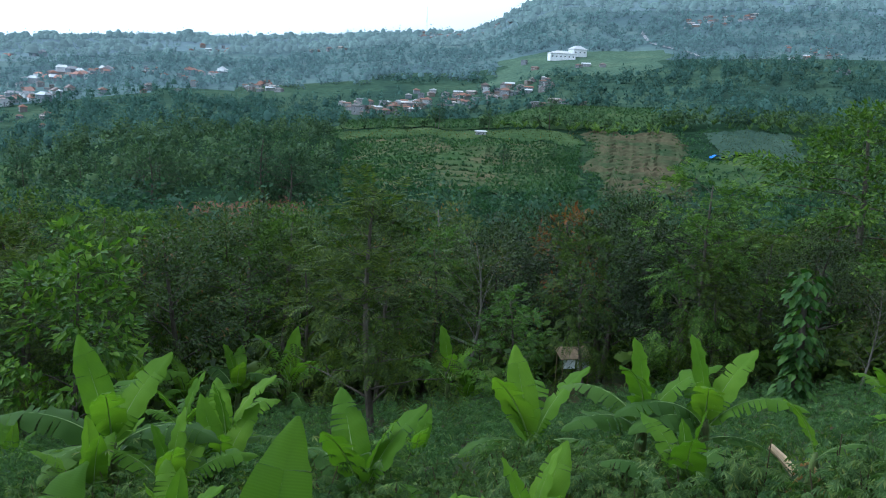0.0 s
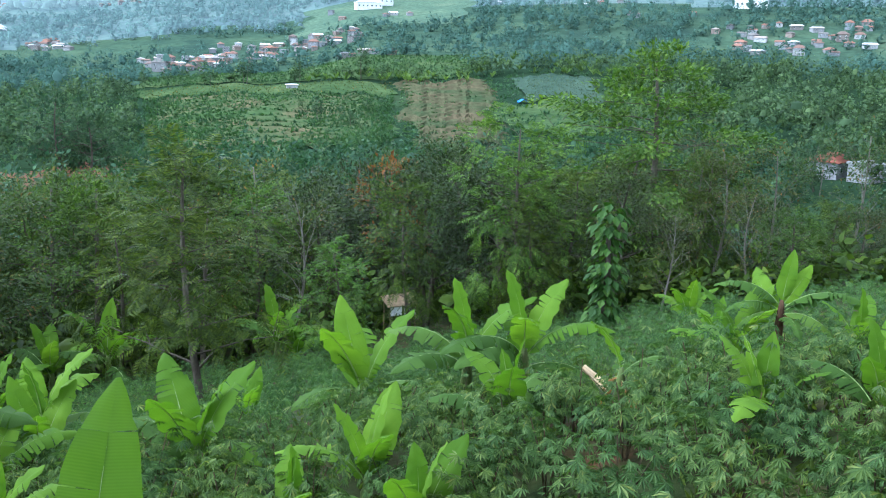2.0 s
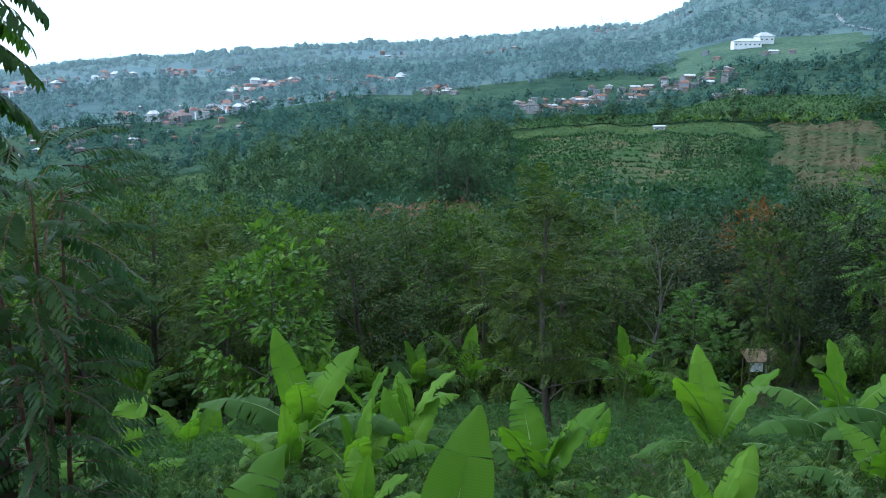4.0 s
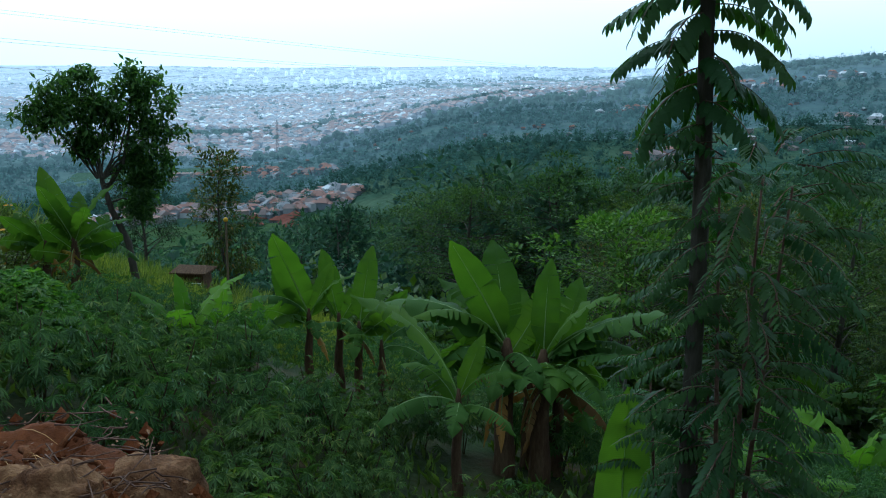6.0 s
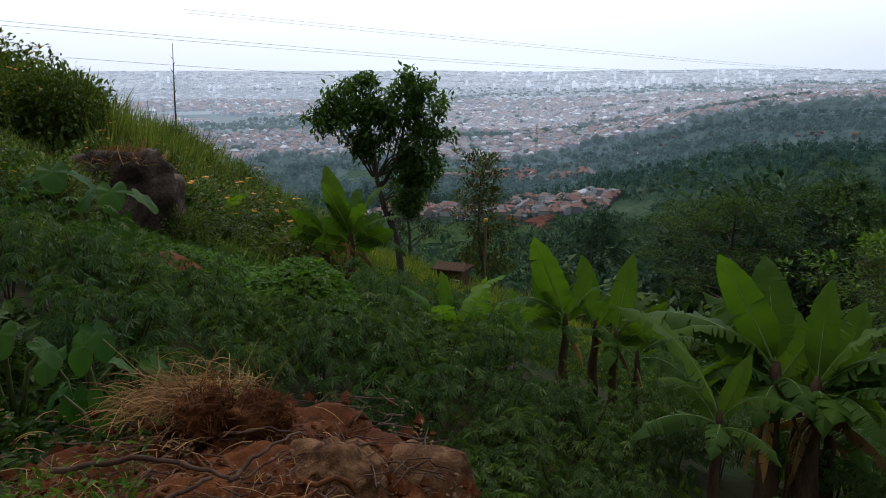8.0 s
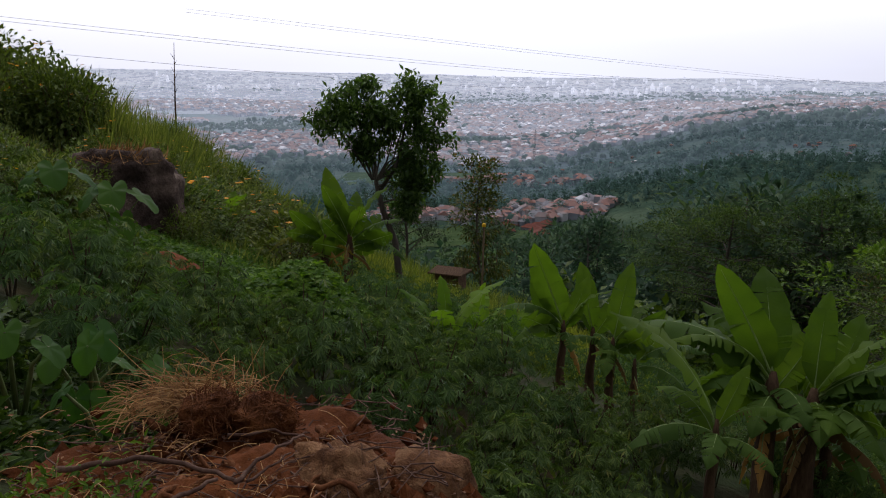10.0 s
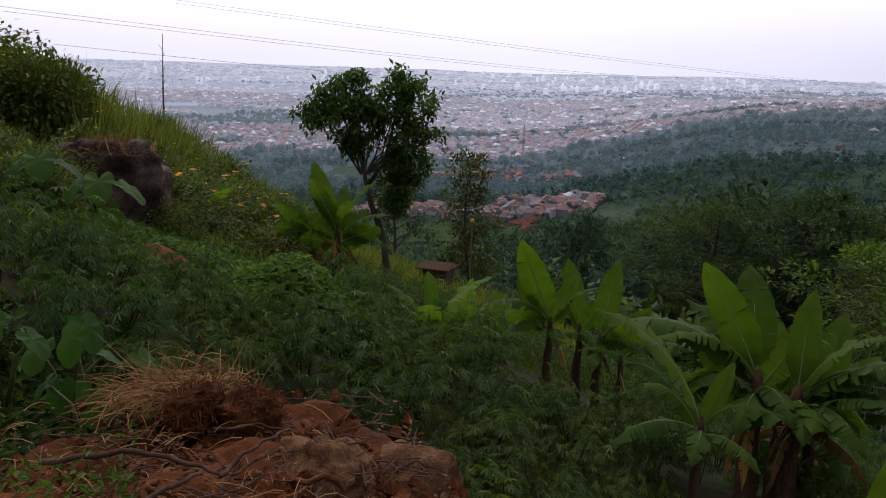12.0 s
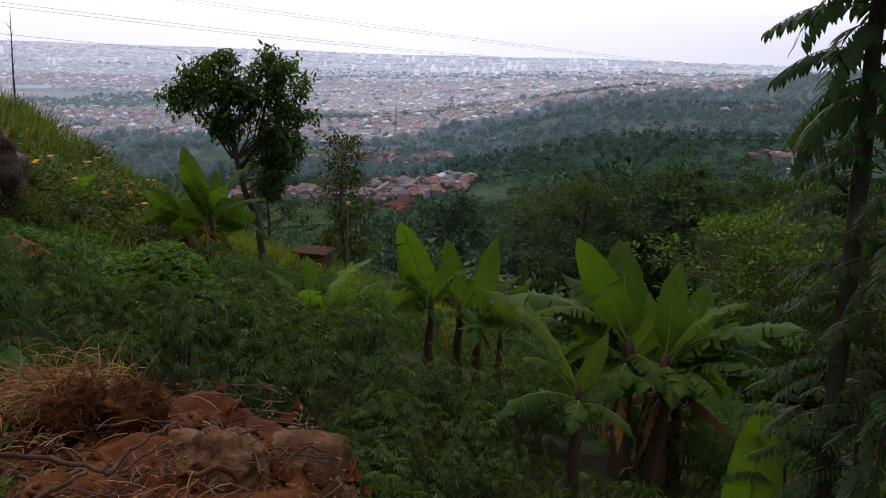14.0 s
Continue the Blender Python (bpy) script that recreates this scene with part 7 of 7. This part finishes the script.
def straw():
    r_ = np.random.default_rng(6)
    b = Build()
    for i in range(1000):
        if i < 820:
            p = np.array([-3.62 + np.clip(r_.normal(0, 0.1), -0.2, 0.12), 0.0 + np.clip(r_.normal(0, 0.15), -0.3, 0.3), 0.14 + abs(r_.normal(0, 0.06))])
            d = unit(np.array([r_.normal(0.05, 0.4), r_.normal(-0.55, 0.55), r_.normal(0.1, 0.22)]))
        else:
            p = np.array([-3.05 + np.clip(r_.normal(0, 0.3), -0.5, 0.5), -0.1 + np.clip(r_.normal(0, 0.35), -0.6, 0.6), 0.12 + abs(r_.normal(0, 0.03))])
            d = unit(np.array([r_.normal(0, 0.7), r_.normal(0, 0.8), r_.normal(0.0, 0.08)]))
        ln = r_.uniform(0.06, 0.2)
        q = p + d * ln
        b.tube([p, p * 0.7 + q * 0.3 + np.array([0, 0, 0.012]), p * 0.35 + q * 0.65 + np.array([0, 0, 0.008]), q - np.array([0, 0, 0.015])], [0.0022, 0.002, 0.0017, 0.0009], 3, cap=False)
    for k in range(9):
        p = np.array([-3.65 + r_.normal(0, 0.08), 0.1 + r_.normal(0, 0.14), 0.12])
        b.tube([p, p + np.array([r_.normal(0, 0.03), r_.normal(0.0, 0.03), 0.15]), p + np.array([r_.normal(0, 0.06), r_.normal(0.0, 0.07), r_.uniform(0.22, 0.36)])], [0.003, 0.0022, 0.0012], 4, cap=False)
    tagged(new("straw_litter", b.mesh("straw_litter", M_STRAW)), "dry yellow straw and grass roots on the earth heap", "straw", kind="stuff")


straw()


def litter():
    """Clods, dead leaves and fine roots strewn over the heap, and weeds at its foot."""
    r_ = np.random.default_rng(16)
    chunks = []
    n = 1500
    x, y = -3.0 + np.clip(r_.normal(0, 0.36, n), -0.75, 0.75), 0.1 + np.clip(r_.normal(0, 0.5, n), -0.9, 0.85)
    z = 0.115 - 0.16 * np.maximum(0, y - 0.3) + r_.uniform(-0.03, 0.05, n)
    ln = r_.uniform(0.012, 0.04, n)
    v, f = blades(np.stack([x, y, z], 1), r_.normal(0, 1, (n, 3)) * np.array([1, 1, 0.25]), r_.normal(0, 0.4, (n, 3)) + np.array([0, 0, 1]), ln, ln * 0.4)
    tagged(new("leaf_litter", mesh("leaf_litter", v, f, M_LITTER)), "dry brown leaf litter on the earth heap", "litter", kind="stuff")
    b = Build()
    for _ in range(320):
        p = Vector((-3.0 + max(-0.8, min(0.8, r_.normal(0, 0.4))), 0.1 + max(-1.0, min(0.9, r_.normal(0, 0.55))), 0))
        p.z = 0.1 - 0.16 * max(0, p.y - 0.3)
        s_ = r_.uniform(0.012, 0.05)
        k = r_.uniform(0.6, 1.2, 6)
        b.add([p + Vector((s_ * k[0], 0, 0)), p + Vector((0, s_ * k[1], 0)), p + Vector((-s_ * k[2], 0, 0)), p + Vector((0, -s_ * k[3], 0)), p + Vector((0, 0, s_ * k[4])), p - Vector((0, 0, s_))],
              [(0, 1, 4), (1, 2, 4), (2, 3, 4), (3, 0, 4), (1, 0, 5), (2, 1, 5), (3, 2, 5), (0, 3, 5)])
    tagged(new("soil_clods", b.mesh("soil_clods", M_SOIL)), "loose clods of red-brown soil on the earth heap", "soil", kind="stuff")
    b = Build()
    for _ in range(220):
        p = np.array([-3.0 + np.clip(r_.normal(0, 0.35), -0.6, 0.6), 0.15 + np.clip(r_.normal(0, 0.45), -0.8, 0.7), 0.13])
        a = r_.uniform(0, 6.28)
        d = np.array([math.cos(a), math.sin(a), 0.06]) * r_.uniform(0.06, 0.22)
        b.tube([p, p + d * 0.5 + r_.normal(0, 0.015, 3), p + d], [0.004, 0.003, 0.0015], 4, cap=False)
    tagged(new("dry_twigs", b.mesh("dry_twigs", M_TWIG)), "thin dry twigs and roots on the earth heap", "twigs", kind="stuff")
    n = 420
    az, r = r_.uniform(93, 104, n), r_.uniform(2.75, 3.3, n)
    x, y = polar(az, r)
    ln = r_.uniform(0.02, 0.06, n)
    v, f = blades(np.stack([x, y, 0.1 + r_.uniform(0.0, 0.12, n) * np.clip(0.5 + bumps(x, y, 0.2), 0, 1)], 1), np.stack([r_.normal(0, 1, n), r_.normal(0, 1, n), r_.normal(0.3, 0.4, n)], 1), r_.normal(0, 0.4, (n, 3)) + np.array([0, 0, 1]), ln, ln * 0.4)
    tagged(new("path_weeds", mesh("path_weeds", v, f, M_VINE)), "small bright weeds on the earth by the path", "weeds", kind="stuff")


litter()


def stick(path, r0, r1, label):
    b = Build()
    pts = [Vector(p) for p in path]
    fine = []
    for i in range(len(pts) - 1):
        for k in range(4):
            fine.append(pts[i].lerp(pts[i + 1], k / 4) + Vector((0, 0.006 * math.sin(i * 3 + k * 2.3), 0.006 * math.cos(i + k * 1.7))))
    fine.append(pts[-1])
    b.tube(fine, [r0 + (r1 - r0) * i / (len(fine) - 1) for i in range(len(fine))], 7)
    tagged(new("fallen_branch", b.mesh("fallen_branch", M_TWIG, True)), label, "branch", "branches on the earth heap")


def by_sight(az, el, r):
    a = radians(az)
    return Vector((-math.sin(a) * r, math.cos(a) * r, 1.6 + r * math.tan(radians(el))))


def dug_roots():
    """Gnarled pieces of root, half sunk in the heap."""
    r_ = np.random.default_rng(44)
    for k in range(13):
        x, y = -2.95 + float(np.clip(r_.normal(0, 0.26), -0.5, 0.5)), 0.22 + float(np.clip(r_.normal(0, 0.34), -0.6, 0.6))
        z = 0.125 - 0.16 * max(0, y - 0.3)
        a = r_.uniform(0, 6.28)
        ln = r_.uniform(0.08, 0.26)
        q = r_.uniform(0.006, 0.016)
        d = Vector((math.cos(a), math.sin(a), 0)) * ln
        pts = [Vector((x, y, z)) + d * s + Vector((r_.normal(0, 0.012), r_.normal(0, 0.012), 0.03 * math.sin(3.1 * s) + r_.normal(0, 0.008))) for s in (0, 0.25, 0.5, 0.75, 1)]
        b = Build()
        b.tube(pts, [q * r_.uniform(0.7, 1.3) for _ in range(4)] + [q * 0.4], 7)
        tagged(new("root_piece", b.mesh("root_piece", M_ROOT, True)), "gnarled red-brown root half buried in the heap", "root", "dug-up roots")


dug_roots()
stick([(-3.11, -0.5, 0.16), (-3.09, -0.355, 0.18), (-3.06, -0.18, 0.2), (-2.94, -0.02, 0.2), (-2.85, 0.11, 0.18)], 0.0125, 0.008, "long grey-brown branch lying on the earth heap")
stick([(-2.84, 0.11, 0.17), (-2.96, 0.19, 0.19), (-3.06, 0.3, 0.2), (-3.17, 0.39, 0.18)], 0.0095, 0.0041, "forked grey-brown branch on the earth heap")
stick([(-2.84, 0.15, 0.17), (-2.92, 0.23, 0.18), (-3.0, 0.32, 0.19)], 0.0065, 0.003, "thin pale twig on the earth heap")
stick([(-2.55, -0.3, 0.17), (-2.76, -0.07, 0.19), (-2.87, 0.05, 0.18)], 0.011, 0.007, "short pale branch on the earth heap")
stick([(-3.2, 0.1, 0.19), (-3.22, 0.28, 0.19), (-3.2, 0.42, 0.15)], 0.0075, 0.004, "short root on the earth heap")
stick([(-3.02, 0.46, 0.2), (-2.9, 0.5, 0.17), (-2.82, 0.52, 0.06)], 0.0048, 0.0027, "thin root hanging over a rock")
stick([(-3.0, 0.76, 0.05), (-2.98, 0.86, 0.085), (-2.95, 0.98, 0.03)], 0.0048, 0.0027, "thin twig lying on a rock")


# ---- taro by the heap ----
def taro_leaf_mesh(seed):
    """An arrow-shaped leaf one metre long, hanging from its notch."""
    verts, faces = [(0, 0, 0)], []
    n = 26
    for ring in (0.5, 1.0):
        for k in range(n):
            a = 2 * math.pi * k / n
            r = 0.36 + 0.3 * max(0, math.cos(a)) ** 2.2 + 0.16 * max(0, -math.cos(a)) ** 0.8 * abs(math.sin(a)) ** 0.3
            r *= 1 - 0.72 * math.exp(-((a - math.pi) / 0.26) ** 2)
            r *= 1 + 0.03 * math.sin(5 * a + seed)
            x, y = math.cos(a) * r * ring, math.sin(a) * r * ring * 0.95
            verts.append((x, y, -0.28 * max(0, x) ** 2 * 1.6 - 0.12 * y * y + 0.03 * math.sin(6 * a) * ring))
    for k in range(n):
        j = (k + 1) % n
        faces.append((0, 1 + k, 1 + j))
        faces.append((1 + k, 1 + n + k, 1 + n + j, 1 + j))
    return mesh("leaf", verts, faces, M_TARO, None, True)


TARO = [taro_leaf_mesh(0), taro_leaf_mesh(2)]


def taro(x, y, specs, label):
    t = thing("taro_plant", on(x, y), label, "taro plant", "taro plants by the heap")
    for i, (az, tilt, up, out, size) in enumerate(specs):
        a = radians(az)
        tip = Vector((math.cos(a) * out, math.sin(a) * out, up))
        b = Build()
        b.tube([(0, 0, -0.1), tip * 0.5 + Vector((0, 0, 0.1)), tip], [0.016, 0.012, 0.007], 6)
        part("stalk", b.mesh("stalk", M_GREEN_STEM, True), t)
        ob = part("leaf", TARO[i % 2], t)
        ob.matrix_basis = Matrix.Translation(tip) @ Matrix.Rotation(a, 4, "Z") @ Matrix.Rotation(radians(tilt), 4, "Y") @ Matrix.Scale(size * 0.78, 4)


taro(-4.25, -0.43, [(-40, 55, 0.68, 0.1, 0.27), (10, 60, 0.4, 0.12, 0.29), (60, 45, 0.56, 0.3, 0.26), (-10, 50, 0.16, 0.14, 0.27), (100, 35, 0.35, 0.28, 0.23), (-80, 40, 0.45, 0.2, 0.23)], "taro plant with large arrow-shaped green leaves")
taro(-4.6, -0.15, [(0, 40, 0.5, 0.15, 0.26), (70, 30, 0.45, 0.25, 0.24), (-60, 45, 0.55, 0.2, 0.25), (30, 60, 0.25, 0.2, 0.22)], "taro plant with large arrow-shaped green leaves")
taro(-3.95, -0.2, [(-30, 50, 0.3, 0.15, 0.2), (50, 45, 0.35, 0.18, 0.22), (0, 60, 0.15, 0.2, 0.2)], "small taro plant with arrow-shaped green leaves")
taro(-4.7, -0.6, [(-30, 40, 0.5, 0.2, 0.26), (40, 45, 0.6, 0.2, 0.27), (0, 60, 0.3, 0.25, 0.24), (90, 30, 0.4, 0.2, 0.22)], "taro plant with large arrow-shaped green leaves")
taro(-11.6, -0.95, [(0, 35, 0.75, 0.3, 0.6), (70, 30, 0.65, 0.35, 0.55), (-60, 40, 0.7, 0.3, 0.55), (20, 55, 0.35, 0.3, 0.5)], "taro plant with large arrow-shaped green leaves")
taro(-11.9, -1.7, [(10, 35, 0.7, 0.3, 0.6), (80, 30, 0.6, 0.35, 0.5), (-50, 40, 0.6, 0.3, 0.5)], "taro plant with large arrow-shaped green leaves")
taro(-4.35, -0.85, [(0, 40, 0.5, 0.15, 0.24), (60, 35, 0.4, 0.2, 0.22), (-50, 45, 0.5, 0.2, 0.22)], "taro plant with large arrow-shaped green leaves")


# ---- odds and ends on the slope ----
def split_log():
    b = Build()
    b.tube([(0, 0, 0), (0.0, 0.0, 0.22), (0.02, 0.01, 0.44)], [0.06, 0.056, 0.045], 7)
    ob = new("split_log", b.mesh("split_log", M_FRESH_WOOD))
    ob.matrix_world = Matrix.Translation(on(4.72, 10.3, 0.06)) @ Matrix.Rotation(radians(125), 4, "Z") @ Matrix.Rotation(radians(58), 4, "Y")
    tagged(ob, "pale freshly cut log lying on the slope", "log")


split_log()


def field_shelter():
    t = thing("field_shelter", on(5.75, 33.8, 0.7), "small makeshift shelter of pale sheets and posts", "shelter", turn=12, size=0.46)
    for x in (-1.2, 1.2):
        for y in (-0.8, 0.8):
            b = Build()
            b.tube([(x, y, -1.6), (x, y, 1.7 + 0.3 * (y > 0))], [0.05, 0.04], 6)
            part("post", b.mesh("post", M_WOOD), t)
    b = Build()
    b.add([(-1.5, -1.1, 1.6), (1.5, -1.1, 1.65), (1.5, 1.1, 2.1), (-1.5, 1.1, 2.05), (-1.5, -1.1, 1.63), (1.5, -1.1, 1.68), (1.5, 1.1, 2.13), (-1.5, 1.1, 2.08)],
          [(3, 2, 1, 0), (4, 5, 6, 7), (0, 1, 5, 4), (1, 2, 6, 5), (2, 3, 7, 6), (3, 0, 4, 7)])
    part("roof", b.mesh("roof", M_WOOD), t)
    b = Build()
    b.box(-1.2, -0.86, 0.7, -0.1, -0.83, 1.5)
    part("sheet", b.mesh("sheet", M_WHITE), t)
    b = Build()
    b.box(0.1, -0.87, 0.6, 1.2, -0.84, 1.35)
    part("sheet", b.mesh("sheet", M_CONCRETE), t)


field_shelter()


def power_lines():
    for i, (a0, e0, r0, a1, e1, r1) in enumerate([(101, 2.2, 90, 58, -0.35, 420), (101, 2.45, 90, 58, -0.25, 420), (90, 3.1, 120, 46, -0.4, 520), (90, 3.3, 120, 46, -0.3, 520), (97, 0.35, 80, 66, -0.9, 380)]):
        p, q = by_sight(a0, e0, r0), by_sight(a1, e1, r1)
        pts = []
        for k in range(25):
            s = k / 24
            pts.append(p.lerp(q, s) - Vector((0, 0, 1.4 * 4 * s * (1 - s))))
        b = Build()
        b.tube(pts, [0.018 + 0.03 * k / 24 for k in range(25)], 5)
        tagged(new("power_line", b.mesh("power_line", M_CABLE)), "thin dark power cable strung across the valley", "cable", "power lines")


power_lines()


def radio_mast(at, h, label):
    t = thing("radio_mast", at, label, "mast", "radio masts")
    w = h * 0.03
    for x in (-1, 1):
        for y in (-1, 1):
            b = Build()
            b.tube([(x * w, y * w, -1), (x * w * 0.2, y * w * 0.2, h)], [0.12, 0.08], 4)
            part("leg", b.mesh("leg", M_CONCRETE), t)
    for k in range(8):
        b = Build()
        z = h * (k + 0.5) / 8
        q = w * (1 - 0.8 * z / h)
        b.tube([(-q, -q, z), (q, -q, z + h * 0.05), (q, q, z), (-q, q, z + h * 0.05), (-q, -q, z)], [0.07] * 5, 4)
        part("brace", b.mesh("brace", M_CONCRETE), t)


x, y = polar(1.6, 1050)
radio_mast(on(x, y), 34, "slim lattice radio mast on the far ridge")
x, y = polar(67.6, 900)
radio_mast(on(x, y), 36, "slim lattice radio mast above the far roofs")


# ---- landmarks across the valley ----
def white_hall():
    x, y = polar(-7.2, 590)
    t = house(on(x, y, 0.6), 8, 17, 8, 3.4, 0.45, M_WHITE, M_TIN, "long white building with a pale grey roof on a lawn", group="landmarks", name="white_hall")
    x, y = polar(-8.2, 605)
    house(on(x, y, 1.5), 20, 10, 8, 3.4, 0.6, M_WHITE, M_TIN, "white pavilion with a pale pyramid roof", group="landmarks", name="white_pavilion")


white_hall()


def mosque():
    x, y = polar(-31.0, 556)
    t = thing("mosque", on(x, y, 0.5), "white mosque with a slim minaret and a small dome", "mosque", turn=-28, size=0.85)
    b = Build()
    b.box(-11, -6, -4, 11, 6, 7)
    b.box(-11.5, -6.5, 7, 11.5, 6.5, 7.6)
    part("wall", b.mesh("wall", M_WHITE), t)
    b = Build()
    b.tube([(-3, 0, 6), (-3, 0, 13), (-3, 0, 13.2), (-3, 0, 16), (-3, 0, 19)], [1.3, 1.2, 1.6, 0.9, 0.1], 10)
    part("minaret", b.mesh("minaret", M_WHITE), t)
    s = stone("dome", Vector((0, 0, 0)), (2.6, 2.6, 2.4), M_WHITE, "white dome", 3, 3, 0.0)
    s.parent = t
    s.matrix_basis = Matrix.Translation((4, 0, 7.8))
    del s["category"]
    for k in range(7):
        for sg in (-1, 1):
            for z in (1.0, 4.2):
                m = part("window", WIN, t)
                m.matrix_basis = pose(-9 + 3 * k, sg * 6.03, z, 0, 0, 0 if sg < 0 else 180) @ Matrix.Scale(1.5, 4)


mosque()
x, y = polar(-36.6, 165)
house(on(x, y, 0.4), 30, 6.6, 5.4, 2.5, 0.5, M_CONCRETE, M_RED_ROOF, "grey house with a red tile roof among the trees", group="landmarks", name="roadside_house")
x, y = polar(-38.8, 160)
house(on(x, y, 0.4), 12, 5.2, 4.4, 2.4, "flat", M_CONCRETE, M_CONCRETE, "unfinished grey concrete building among the trees", 1, group="landmarks", name="concrete_building")
x, y = polar(73.0, 27)
hut = house(on(x, y, -0.05), 52, 2.9, 2.5, 2.7, 0.4, M_BROWN_STEM, M_BROWN_STEM, "small dark wooden hut below the slope", group="landmarks", name="hut")
hut.scale = (0.3, 0.3, 0.3)
x, y = polar(-2.3, 300)
house(on(x, y, 0.2), 8, 3.4, 2.0, 1.2, 0.3, M_WALL, M_TIN, "low white shack at the edge of the meadow", group="landmarks", name="shack")


def tarpaulin():
    x, y = polar(-17.4, 272)
    t = Build()
    n = 8
    v = []
    for i in range(n):
        for j in range(n):
            px, py = (i / (n - 1) - 0.5) * 3.2, (j / (n - 1) - 0.5) * 3.0
            v.append((px, py, 1.3 - 0.9 * abs(px) / 1.6 + 0.15 * math.sin(3 * py + px)))
    f = [(i * n + j, (i + 1) * n + j, (i + 1) * n + j + 1, i * n + j + 1) for i in range(n - 1) for j in range(n - 1)]
    lo = [(p[0], p[1], p[2] - 0.06) for p in v]
    f += [tuple(k + n * n for k in q[::-1]) for q in f]
    ob = new("tarpaulin", mesh("tarpaulin", v + lo, f, M_BLUE, None, True))
    ob.matrix_world = Matrix.Translation(on(x, y, 0.1))
    tagged(ob, "bright blue tarpaulin propped over the field", "tarpaulin")


tarpaulin()


def hill_path():
    v, f = [], []
    for k in range(40):
        s = k / 39
        az = -12.0 - 4.2 * s + 1.0 * math.sin(2.6 * s)
        r = 760 - 170 * s
        x, y = polar(az, r)
        a = radians(az + 35)
        for w in (-1.5, 1.5):
            px, py = x + math.cos(a) * w, y + math.sin(a) * w
            v.append((px, py, float(height(px, py)) + 0.9))
        if k:
            f.append((2 * k - 2, 2 * k - 1, 2 * k + 1, 2 * k))
    tagged(new("path", mesh("path", v, f, M_CONCRETE)), "pale concrete path winding up the far hill", "path", kind="structure")


hill_path()
